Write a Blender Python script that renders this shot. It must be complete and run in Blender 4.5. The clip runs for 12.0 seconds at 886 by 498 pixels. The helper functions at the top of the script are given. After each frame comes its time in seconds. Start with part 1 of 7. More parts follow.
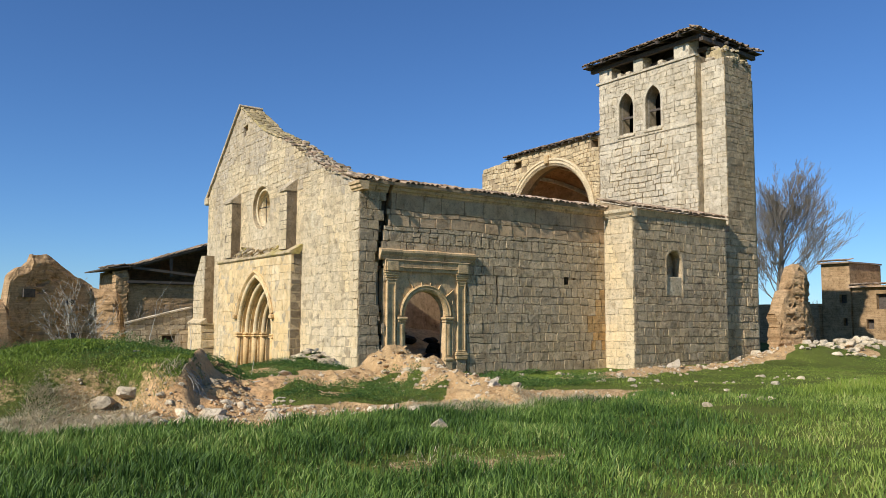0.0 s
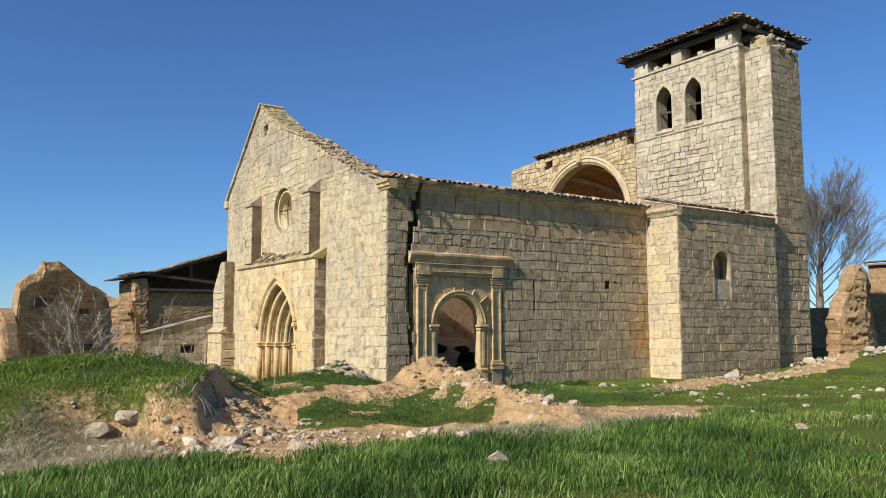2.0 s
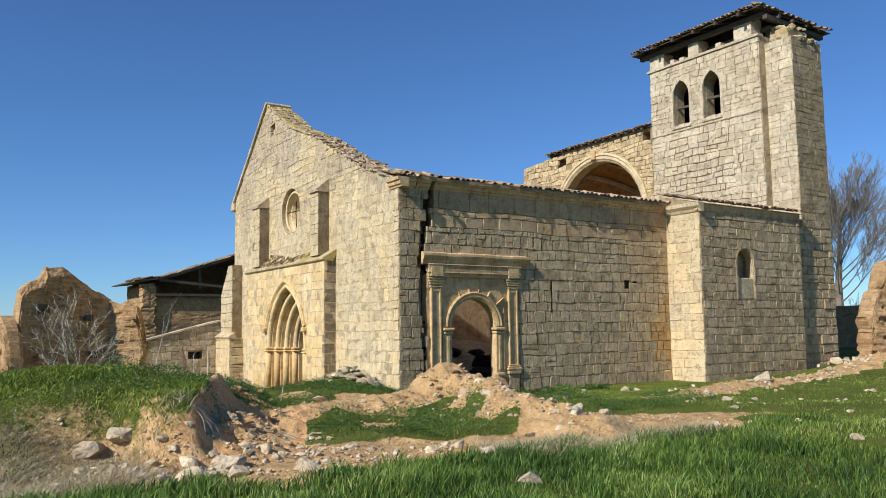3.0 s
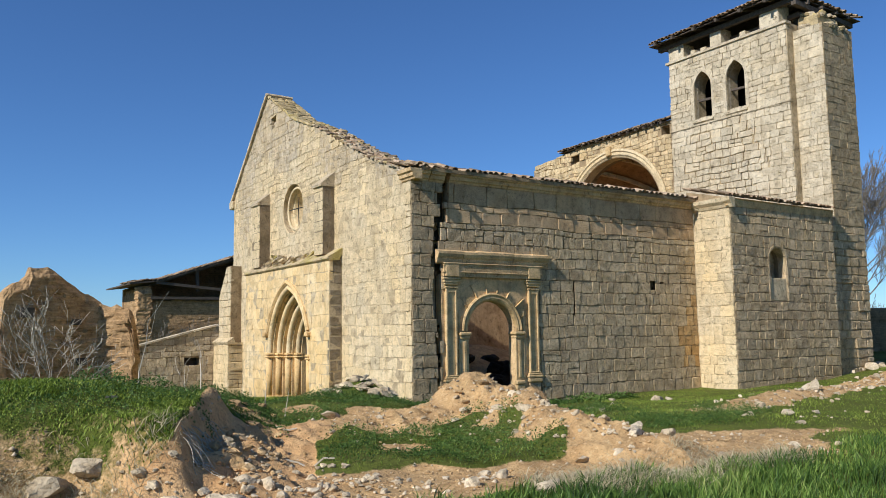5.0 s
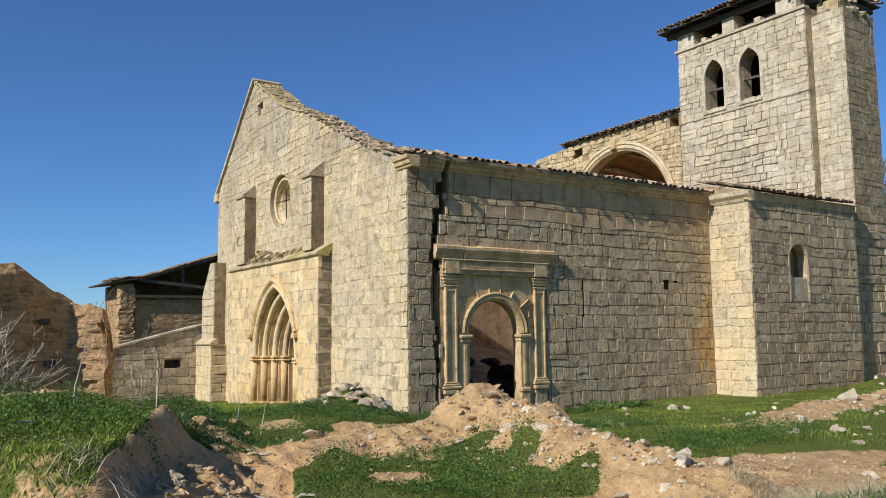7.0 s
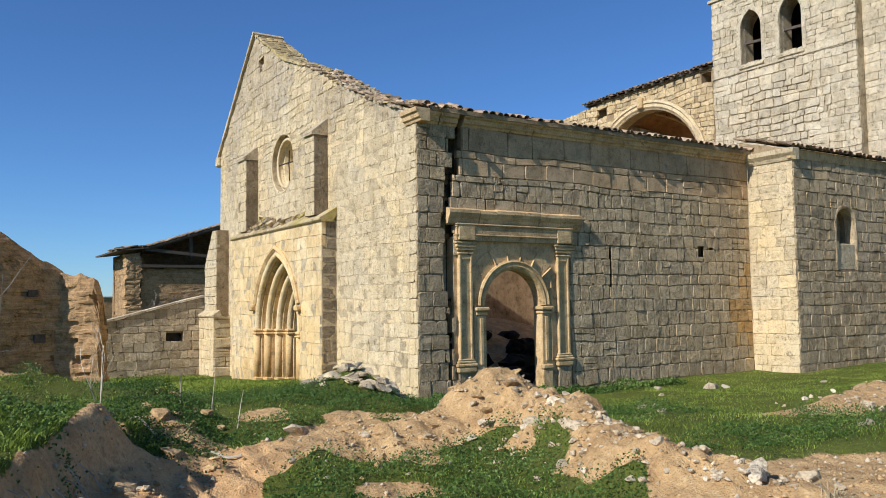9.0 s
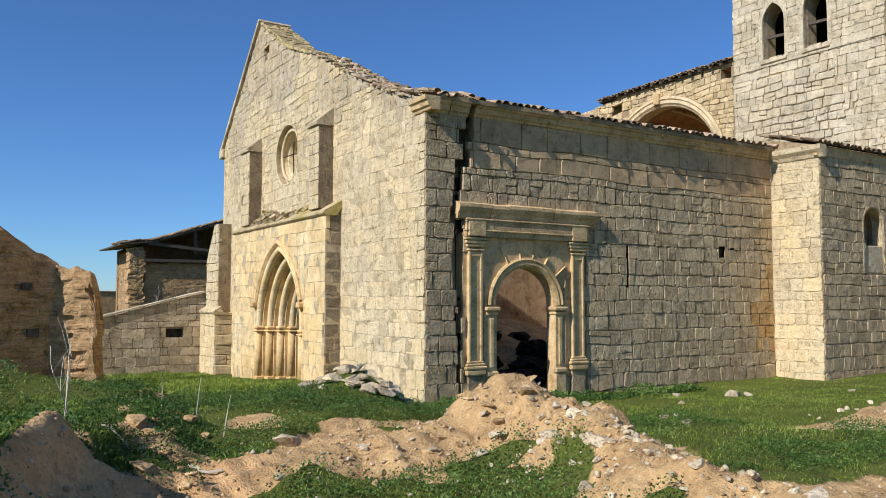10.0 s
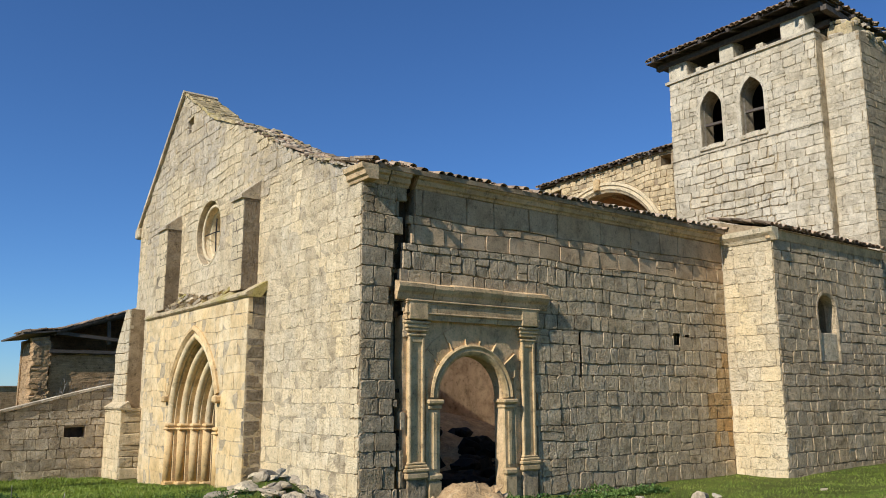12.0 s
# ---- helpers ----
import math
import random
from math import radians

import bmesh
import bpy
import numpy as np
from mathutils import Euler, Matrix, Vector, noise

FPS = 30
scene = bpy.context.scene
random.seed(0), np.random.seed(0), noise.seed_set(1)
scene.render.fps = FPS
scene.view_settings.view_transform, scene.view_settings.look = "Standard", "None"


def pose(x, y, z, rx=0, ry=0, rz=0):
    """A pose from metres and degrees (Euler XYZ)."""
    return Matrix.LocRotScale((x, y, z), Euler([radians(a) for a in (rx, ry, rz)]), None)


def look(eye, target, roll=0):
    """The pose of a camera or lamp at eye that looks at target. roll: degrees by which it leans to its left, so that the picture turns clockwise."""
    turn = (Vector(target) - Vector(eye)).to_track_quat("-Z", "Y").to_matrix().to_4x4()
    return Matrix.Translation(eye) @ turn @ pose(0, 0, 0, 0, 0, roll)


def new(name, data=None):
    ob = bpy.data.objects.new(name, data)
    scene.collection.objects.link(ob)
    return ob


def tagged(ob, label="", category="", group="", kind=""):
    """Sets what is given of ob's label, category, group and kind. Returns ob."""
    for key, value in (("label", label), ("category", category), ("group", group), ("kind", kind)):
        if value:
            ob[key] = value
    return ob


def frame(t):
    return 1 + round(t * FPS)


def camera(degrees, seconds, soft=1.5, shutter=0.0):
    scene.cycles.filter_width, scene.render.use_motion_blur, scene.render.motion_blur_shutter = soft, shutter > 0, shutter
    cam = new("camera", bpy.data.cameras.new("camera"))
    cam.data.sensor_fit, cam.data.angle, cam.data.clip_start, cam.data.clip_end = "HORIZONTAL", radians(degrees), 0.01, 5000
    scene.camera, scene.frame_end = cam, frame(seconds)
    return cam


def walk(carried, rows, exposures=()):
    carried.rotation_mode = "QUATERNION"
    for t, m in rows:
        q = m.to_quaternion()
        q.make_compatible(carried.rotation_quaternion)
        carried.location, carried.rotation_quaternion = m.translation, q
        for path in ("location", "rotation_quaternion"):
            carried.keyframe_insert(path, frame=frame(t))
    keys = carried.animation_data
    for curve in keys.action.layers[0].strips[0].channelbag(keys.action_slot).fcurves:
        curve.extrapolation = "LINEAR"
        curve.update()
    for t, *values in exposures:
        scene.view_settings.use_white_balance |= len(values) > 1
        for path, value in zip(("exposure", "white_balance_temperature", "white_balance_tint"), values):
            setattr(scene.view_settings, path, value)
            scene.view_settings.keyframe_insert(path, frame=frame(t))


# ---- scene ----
cam = camera(58.1, 12.0, soft=0.85)
PATH = [
    (0, (-12.896, -22.677, 1.551), (-11.734, -21.059, 1.731), 0.3),
    (0.5, (-12.705, -22.274, 1.548), (-11.557, -20.648, 1.74), 0.2),
    (1, (-12.532, -21.819, 1.546), (-11.397, -20.184, 1.744), -0.0),
    (1.5, (-12.332, -21.4, 1.583), (-11.209, -19.757, 1.78), -0.1),
    (2, (-12.154, -20.958, 1.606), (-11.036, -19.31, 1.801), -0.1),
    (2.5, (-11.931, -20.527, 1.632), (-10.823, -18.874, 1.83), -0.4),
    (3, (-11.732, -20.102, 1.649), (-10.635, -18.442, 1.849), -0.7),
    (3.5, (-11.563, -19.662, 1.673), (-10.477, -17.994, 1.87), -1.2),
    (3.7, (-11.538, -19.493, 1.669), (-10.452, -17.826, 1.873), -0.8),
    (5.5, (-10.849, -17.834, 1.689), (-9.745, -16.18, 1.904), -0.7),
    (6, (-10.645, -17.402, 1.726), (-9.534, -15.755, 1.958), -0.5),
    (6.5, (-10.405, -17.028, 1.752), (-9.294, -15.382, 1.982), -0.5),
    (7, (-10.143, -16.654, 1.752), (-9.033, -15.003, 1.96), -0.6),
    (7.2, (-10.077, -16.479, 1.77), (-8.963, -14.828, 1.961), -0.3),
    (8.8, (-9.096, -15.315, 1.839), (-8.02, -13.634, 1.97), -0.6),
    (9, (-8.988, -15.149, 1.831), (-7.915, -13.467, 1.962), -0.7),
    (9.5, (-8.755, -14.741, 1.833), (-7.69, -13.052, 1.959), -0.4),
    (10, (-8.502, -14.367, 1.823), (-7.447, -12.673, 1.952), 0.1),
    (10.5, (-8.25, -13.951, 1.806), (-7.193, -12.26, 1.956), 0.4),
    (11, (-8.04, -13.563, 1.814), (-6.962, -11.89, 2.014), 0.5),
    (11.5, (-7.816, -13.228, 1.825), (-6.7, -11.591, 2.102), 0.3),
    (12, (-7.651, -12.822, 1.773), (-6.473, -11.246, 2.133), -0.2),
]
walk(cam, [(t, look(eye, target, roll)) for t, eye, target, roll in PATH], [(0.0, 0.0, 6500, 10), (4.0, 0.0, 6450, 10), (6.2, -0.10, 6280, 10), (7.6, -0.06, 6280, 10), (9.5, 0.03, 6300, 10), (10.8, 0.03, 6300, 10), (12.0, -0.06, 6250, 10)])

# ---- light ----
world = bpy.data.worlds.new("world")
scene.world = world
world.use_nodes = True
wn, wl = world.node_tree.nodes, world.node_tree.links
sky = wn.new("ShaderNodeTexSky")
sky.sky_type = "NISHITA"
sky.sun_disc = False
SUN_FROM = Vector((-1.8, -0.33, 1.36)).normalized()
sky.sun_elevation = math.asin(SUN_FROM.z)
sky.sun_rotation = math.atan2(SUN_FROM.x, SUN_FROM.y)
sky.altitude = 800
sky.air_density, sky.dust_density, sky.ozone_density = 1.0, 0.0, 6.0
wn["Background"].inputs[1].default_value = 0.095
clear = wn.new("ShaderNodeMix")
clear.data_type, clear.blend_type = "RGBA", "MULTIPLY"
clear.inputs[0].default_value = 1.0
clear.inputs[7].default_value = (0.75, 1.0, 1.25, 1)
wl.new(sky.outputs[0], clear.inputs[6])
wl.new(clear.outputs[2], wn["Background"].inputs[0])
sun = new("sun", bpy.data.lights.new("sun", "SUN"))
sun.data.energy, sun.data.angle, sun.data.color = 5.1, radians(0.5), (1.0, 0.97, 0.92)
sun.matrix_world = look(SUN_FROM * 60, (0, 0, 0))
scene.view_settings.exposure = 0.0


# ---- materials ----
def mat(name, build):
    m = bpy.data.materials.new(name)
    m.use_nodes = True
    nt = m.node_tree
    build(nt, nt.nodes["Principled BSDF"])
    return m


def node(nt, kind, **kw):
    n = nt.nodes.new(kind)
    for k, v in kw.items():
        if k in n.inputs:
            n.inputs[k].default_value = v
    return n


def noise_tex(nt, vec, scale, detail=4.0, rough=0.55, warp=0.0):
    n = node(nt, "ShaderNodeTexNoise", Scale=scale, Detail=detail, Roughness=rough, Distortion=warp)
    if vec:
        nt.links.new(vec, n.inputs["Vector"])
    return n.outputs["Fac"]


def ramp(nt, fac, stops):
    r = nt.nodes.new("ShaderNodeValToRGB")
    e = r.color_ramp.elements
    while len(e) < len(stops):
        e.new(0.5)
    for k, (p, c) in enumerate(stops):
        e[k].position = p
        e[k].color = (*c, 1) if len(c) == 3 else c
    nt.links.new(fac, r.inputs[0])
    return r.outputs[0]


def g(v):
    return (v, v, v)


def mix(nt, fac, a, b, how="MIX"):
    m = nt.nodes.new("ShaderNodeMix")
    m.data_type, m.blend_type = "RGBA", how
    for sock, val in ((m.inputs[0], fac), (m.inputs[6], a), (m.inputs[7], b)):
        if hasattr(val, "is_linked"):
            nt.links.new(val, sock)
        elif isinstance(val, tuple):
            sock.default_value = (*val, 1)
        else:
            sock.default_value = val
    return m.outputs[2]


def maths(nt, op, a, b=0.0):
    m = nt.nodes.new("ShaderNodeMath")
    m.operation = op
    for sock, val in zip(m.inputs, (a, b)):
        if hasattr(val, "is_linked"):
            nt.links.new(val, sock)
        else:
            sock.default_value = val
    return m.outputs[0]


def bump(nt, bsdf, height, strength, dist):
    b = node(nt, "ShaderNodeBump", Strength=strength, Distance=dist)
    nt.links.new(height, b.inputs["Height"])
    nt.links.new(b.outputs[0], bsdf.inputs["Normal"])


def place(nt):
    """World position: every object stands with its origin at the world's or is moved without turning."""
    return nt.nodes.new("ShaderNodeNewGeometry").outputs["Position"]


def piece_random(nt):
    """One random number for each piece, loose or joined."""
    a = nt.nodes.new("ShaderNodeObjectInfo").outputs["Random"]
    b = nt.nodes.new("ShaderNodeNewGeometry").outputs["Random Per Island"]
    return maths(nt, "FRACT", maths(nt, "ADD", a, b))


def warm(c):
    """The yellow cast of the local limestone and clay."""
    return (c[0], c[1] * 0.925, c[2] * 0.82)


def stone_mat(name, light, dark, lichen, pale, lichen_at=0.62, toning=0.35, bump_at=0.5, tool=0.0, band=0.0, grain=1.0, grimy=0.75):
    light, dark, lichen, pale = warm(light), warm(dark), warm(lichen), warm(pale)

    def build(nt, b):
        p = place(nt)
        rnd = piece_random(nt)
        big = noise_tex(nt, p, 0.55, 5, 0.6)
        mid = noise_tex(nt, p, 3.2, 6, 0.65)
        fine = noise_tex(nt, p, 26, 6, 0.7)
        stretch = node(nt, "ShaderNodeMapping", Scale=(2.2, 2.2, 0.28))
        nt.links.new(p, stretch.inputs[0])
        streak = noise_tex(nt, stretch.outputs[0], 1.6, 5, 0.6)
        col = mix(nt, ramp(nt, big, [(0.36, g(0)), (0.64, g(1))]), light, pale)
        col = mix(nt, maths(nt, "MULTIPLY", ramp(nt, mid, [(0.45, g(0)), (0.72, g(1))]), 0.7), col, dark)
        col = mix(nt, maths(nt, "MULTIPLY", ramp(nt, streak, [(0.5, g(0)), (0.72, g(1))]), 0.55), col, dark)
        col = mix(nt, ramp(nt, noise_tex(nt, p, 1.1, 6, 0.7), [(lichen_at, g(0)), (lichen_at + 0.1, g(0.75))]), col, lichen)
        tone = ramp(nt, rnd, [(0.0, g(1 - toning)), (1.0, g(1 + toning * 0.35))])
        col = mix(nt, 1.0, col, tone, "MULTIPLY")
        # each block leans a little to ochre or to grey
        col = mix(nt, 0.35, col, ramp(nt, maths(nt, "FRACT", maths(nt, "MULTIPLY", rnd, 7.3)), [(0.0, (1.05, 1.0, 0.9)), (0.5, g(1.0)), (1.0, (0.95, 0.98, 1.03))]), "MULTIPLY")
        speck = ramp(nt, fine, [(0.30, g(0.35)), (0.42, g(0.95)), (0.72, g(1.15))])
        col = mix(nt, 0.85 * grain, col, speck, "MULTIPLY")
        blot = ramp(nt, noise_tex(nt, p, 5.5, 9, 0.8), [(0.37, g(0.42)), (0.45, g(0.98)), (0.66, g(1.14))])
        col = mix(nt, 0.85 * grain, col, blot, "MULTIPLY")
        grime = ramp(nt, noise_tex(nt, p, 1.6, 10, 0.78, 0.6), [(0.47, g(1.0)), (0.66, (0.50, 0.47, 0.42))])
        col = mix(nt, grimy * grain, col, grime, "MULTIPLY")
        if band:
            flat = node(nt, "ShaderNodeMapping", Scale=(1.6, 1.6, 15))
            nt.links.new(p, flat.inputs[0])
            strip = noise_tex(nt, flat.outputs[0], 1.0, 4, 0.6)
            col = mix(nt, band, col, ramp(nt, strip, [(0.36, g(0.5)), (0.6, g(1.15))]), "MULTIPLY")
        b.inputs["Roughness"].default_value = 0.93
        b.inputs["Specular IOR Level"].default_value = 0.15
        pits = ramp(nt, noise_tex(nt, p, 24, 4.0, 0.7), [(0.34, g(0)), (0.48, g(1.0)), (0.7, g(1.25))])
        lumps = noise_tex(nt, p, 7.5, 2.5, 0.55, 0.4)
        h = maths(nt, "ADD", maths(nt, "MULTIPLY", lumps, 0.9), maths(nt, "MULTIPLY", pits, 0.32))
        if tool:
            # upright runnels that the rain has cut, deep on some blocks and missing on others
            up = node(nt, "ShaderNodeMapping", Scale=(15, 15, 2.6))
            nt.links.new(p, up.inputs[0])
            groove = noise_tex(nt, up.outputs[0], 1.0, 2.0, 0.5, 1.4)
            deep = ramp(nt, maths(nt, "FRACT", maths(nt, "MULTIPLY", rnd, 3.7)), [(0.25, g(0.15)), (0.9, g(1.0))])
            cut = ramp(nt, groove, [(0.34, g(0.0)), (0.46, g(1.0))])
            h = maths(nt, "ADD", h, maths(nt, "MULTIPLY", maths(nt, "MULTIPLY", cut, deep), tool))
        nt.links.new(col, b.inputs["Base Color"])
        bump(nt, b, h, bump_at, 0.04)
    return mat(name, build)


LIMESTONE = stone_mat("limestone", (0.72, 0.605, 0.40), (0.53, 0.44, 0.29), (0.52, 0.445, 0.295), (0.70, 0.62, 0.455), toning=0.1, tool=0.15, bump_at=0.9, lichen_at=0.6, grain=1.15, grimy=0.32)
CREAM = stone_mat("cream_limestone", (0.79, 0.66, 0.42), (0.60, 0.485, 0.30), (0.56, 0.455, 0.29), (0.77, 0.67, 0.475), toning=0.09, tool=0.12, bump_at=0.8, grain=1.05, grimy=0.25)
GREYLIME = stone_mat("greyed_limestone", (0.60, 0.515, 0.375), (0.39, 0.33, 0.235), (0.48, 0.355, 0.20), (0.59, 0.53, 0.425), toning=0.12, tool=0.3, bump_at=0.9, lichen_at=0.6, grain=1.15, grimy=0.4)
ASHLAR = stone_mat("weathered_ashlar", (0.68, 0.54, 0.345), (0.45, 0.355, 0.225), (0.62, 0.43, 0.21), (0.67, 0.555, 0.385), toning=0.18, bump_at=1.0, tool=0.7, lichen_at=0.66)
GREYASH = stone_mat("grey_lichened_ashlar", (0.58, 0.46, 0.295), (0.38, 0.295, 0.185), (0.44, 0.36, 0.22), (0.58, 0.48, 0.33), toning=0.18, bump_at=1.0, tool=0.6, lichen_at=0.58)
# Smooth courses under the eave, tinted redder to offset the blue shade there.
WARMEDASH = stone_mat("smooth_ashlar_warmed_in_shade", (0.63, 0.455, 0.275), (0.47, 0.335, 0.20), (0.50, 0.37, 0.22), (0.63, 0.48, 0.31), toning=0.16, bump_at=0.6, tool=0.2, grain=0.9)
SHADEASH = stone_mat("shade_darkened_ashlar", (0.33, 0.275, 0.195), (0.20, 0.165, 0.12), (0.26, 0.23, 0.17), (0.36, 0.315, 0.24), toning=0.18, bump_at=1.0, tool=0.6, lichen_at=0.56)
GOLDEN = stone_mat("golden_stone", (0.78, 0.60, 0.32), (0.66, 0.49, 0.26), (0.68, 0.58, 0.38), (0.76, 0.655, 0.445), toning=0.13, bump_at=0.4, grain=0.75)
SHAFT = stone_mat("orange_stained_shaft", (0.76, 0.53, 0.24), (0.64, 0.42, 0.18), (0.70, 0.52, 0.28), (0.76, 0.58, 0.32), toning=0.1, bump_at=0.3, grain=0.7)
CARVED = stone_mat("carved_stone", (0.72, 0.53, 0.285), (0.55, 0.385, 0.195), (0.48, 0.355, 0.18), (0.72, 0.565, 0.335), toning=0.12, bump_at=0.35)
WORNCARVED = stone_mat("weathered_carved_stone", (0.72, 0.52, 0.29), (0.53, 0.37, 0.20), (0.56, 0.43, 0.22), (0.73, 0.56, 0.34), toning=0.16, bump_at=0.5, lichen_at=0.55)
TOWERSTONE = stone_mat("tower_stone", (0.67, 0.60, 0.455), (0.44, 0.385, 0.29), (0.53, 0.455, 0.30), (0.69, 0.635, 0.505), toning=0.14, tool=0.2, bump_at=0.8, grain=1.15, grimy=0.5)
MORTAR = stone_mat("mortar", (0.36, 0.28, 0.18), (0.24, 0.185, 0.115), (0.28, 0.23, 0.14), (0.42, 0.34, 0.23), toning=0.0)
LIME = stone_mat("lime_mortar", (0.56, 0.465, 0.31), (0.40, 0.33, 0.21), (0.36, 0.30, 0.18), (0.60, 0.52, 0.38), toning=0.0, bump_at=0.8)
RUBBLESTONE = stone_mat("rubble_stone", (0.72, 0.62, 0.46), (0.53, 0.43, 0.29), (0.58, 0.48, 0.33), (0.78, 0.70, 0.56), toning=0.3, bump_at=0.9, grain=0.7)
LICHENED = stone_mat("lichened_slab", (0.54, 0.44, 0.25), (0.36, 0.28, 0.15), (0.54, 0.44, 0.15), (0.58, 0.50, 0.34), lichen_at=0.5)
PLASTER = stone_mat("old_plaster", (0.47, 0.345, 0.21), (0.28, 0.195, 0.115), (0.27, 0.165, 0.09), (0.58, 0.45, 0.29), toning=0.0, bump_at=0.4)
VAULT = stone_mat("vault_plaster", (0.50, 0.30, 0.155), (0.38, 0.22, 0.105), (0.42, 0.26, 0.13), (0.54, 0.345, 0.19), toning=0.0, bump_at=0.2)
ADOBE = stone_mat("adobe", (0.50, 0.335, 0.185), (0.36, 0.235, 0.12), (0.43, 0.295, 0.165), (0.55, 0.395, 0.235), toning=0.16, bump_at=0.8, band=0.45)
TILE = stone_mat("old_roof_tile", (0.46, 0.33, 0.225), (0.24, 0.18, 0.13), (0.46, 0.41, 0.31), (0.52, 0.43, 0.33), toning=0.55, bump_at=0.4)
ORANGE = stone_mat("orange_stained_ashlar", (0.66, 0.42, 0.18), (0.50, 0.33, 0.15), (0.70, 0.40, 0.11), (0.66, 0.48, 0.26), toning=0.18, bump_at=1.0, tool=0.7)
GREYSTONE = stone_mat("grey_rubble", (0.62, 0.53, 0.39), (0.43, 0.36, 0.26), (0.60, 0.42, 0.24), (0.65, 0.58, 0.455), toning=0.3, bump_at=0.8, tool=0.4, lichen_at=0.66)
MOSSY = stone_mat("mossy_ledge", (0.60, 0.50, 0.34), (0.40, 0.34, 0.21), (0.46, 0.40, 0.11), (0.64, 0.56, 0.40), toning=0.1, lichen_at=0.52)
SHADERUBBLE = stone_mat("shade_black_rubble", (0.045, 0.036, 0.028), (0.02, 0.017, 0.013), (0.06, 0.045, 0.03), (0.07, 0.058, 0.045), toning=0.4, bump_at=0.8)
COREFILL = stone_mat("shade_dark_core_rubble", (0.15, 0.11, 0.07), (0.07, 0.05, 0.032), (0.20, 0.13, 0.07), (0.18, 0.14, 0.09), toning=0.4, bump_at=1.0)
ARCHWALL = stone_mat("crumbling_rubble_wall", (0.74, 0.595, 0.365), (0.50, 0.385, 0.225), (0.60, 0.47, 0.29), (0.68, 0.575, 0.39), toning=0.2, bump_at=0.9)
SOILCLOD = stone_mat("soil_clod", (0.62, 0.43, 0.225), (0.48, 0.32, 0.16), (0.66, 0.48, 0.27), (0.70, 0.53, 0.32), toning=0.3, bump_at=0.9)


# Near black for iron bars and for shade painted inside the bell chamber.
def nearblack_build(nt, b):
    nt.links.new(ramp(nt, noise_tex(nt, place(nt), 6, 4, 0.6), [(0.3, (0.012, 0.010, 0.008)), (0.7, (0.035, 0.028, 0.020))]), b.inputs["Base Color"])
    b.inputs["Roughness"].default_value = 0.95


NEARBLACK = mat("near_black", nearblack_build)


def wood_build(nt, b):
    p = place(nt)
    c = ramp(nt, noise_tex(nt, p, 9, 6, 0.7), [(0.3, (0.05, 0.038, 0.028)), (0.7, (0.14, 0.108, 0.08))])
    nt.links.new(c, b.inputs["Base Color"])
    b.inputs["Roughness"].default_value = 0.9
    bump(nt, b, noise_tex(nt, p, 30, 5, 0.7), 0.4, 0.02)


WOOD = mat("weathered_wood", wood_build)


def bark_build(nt, b):
    c = ramp(nt, noise_tex(nt, place(nt), 3, 5, 0.6), [(0.3, (0.125, 0.105, 0.08)), (0.7, (0.27, 0.225, 0.17))])
    nt.links.new(c, b.inputs["Base Color"])
    b.inputs["Roughness"].default_value = 0.95


BARK = mat("grey_bark", bark_build)


def drystem_build(nt, b):
    c = ramp(nt, piece_random(nt), [(0.0, (0.34, 0.285, 0.20)), (1.0, (0.55, 0.48, 0.37))])
    nt.links.new(c, b.inputs["Base Color"])
    b.inputs["Roughness"].default_value = 0.9


DRYSTEM = mat("dry_stem", drystem_build)


def leaf_mat(name, stops, trans=0.25):
    def build(nt, b):
        r = piece_random(nt)
        n = noise_tex(nt, place(nt), 0.5, 4, 0.6)
        n = ramp(nt, n, [(0.38, g(0)), (0.62, g(1))])
        f = maths(nt, "ADD", maths(nt, "MULTIPLY", r, 0.6), maths(nt, "MULTIPLY", n, 0.4))
        nt.links.new(ramp(nt, f, stops), b.inputs["Base Color"])
        b.inputs["Roughness"].default_value = 0.55
        b.inputs["Specular IOR Level"].default_value = 0.25
        b.inputs["Transmission Weight"].default_value = 0.0
        tr = nt.nodes.new("ShaderNodeBsdfTranslucent")
        nt.links.new(ramp(nt, f, stops), tr.inputs[0])
        ms = nt.nodes.new("ShaderNodeMixShader")
        ms.inputs[0].default_value = trans
        nt.links.new(b.outputs[0], ms.inputs[1])
        nt.links.new(tr.outputs[0], ms.inputs[2])
        nt.links.new(ms.outputs[0], nt.nodes["Material Output"].inputs[0])
    return mat(name, build)


THINBLADE = leaf_mat("thin_cereal_blade", [(0.0, (0.032, 0.062, 0.010)), (0.4, (0.150, 0.225, 0.034)), (0.8, (0.34, 0.415, 0.08)), (1.0, (0.54, 0.49, 0.18))])
BLADE = leaf_mat("cereal_blade", [(0.0, (0.013, 0.035, 0.007)), (0.4, (0.066, 0.130, 0.020)), (0.8, (0.20, 0.30, 0.055)), (1.0, (0.44, 0.46, 0.15))])
SHORTGRASS = leaf_mat("short_grass", [(0.0, (0.060, 0.100, 0.012)), (0.6, (0.240, 0.320, 0.042)), (0.9, (0.36, 0.41, 0.08)), (1.0, (0.48, 0.41, 0.15))])
WEED = leaf_mat("weed_leaf", [(0.0, (0.026, 0.060, 0.012)), (0.6, (0.092, 0.165, 0.030)), (1.0, (0.27, 0.36, 0.095))])
STRAW = leaf_mat("dry_grass", [(0.0, (0.40, 0.32, 0.18)), (1.0, (0.70, 0.60, 0.39))])


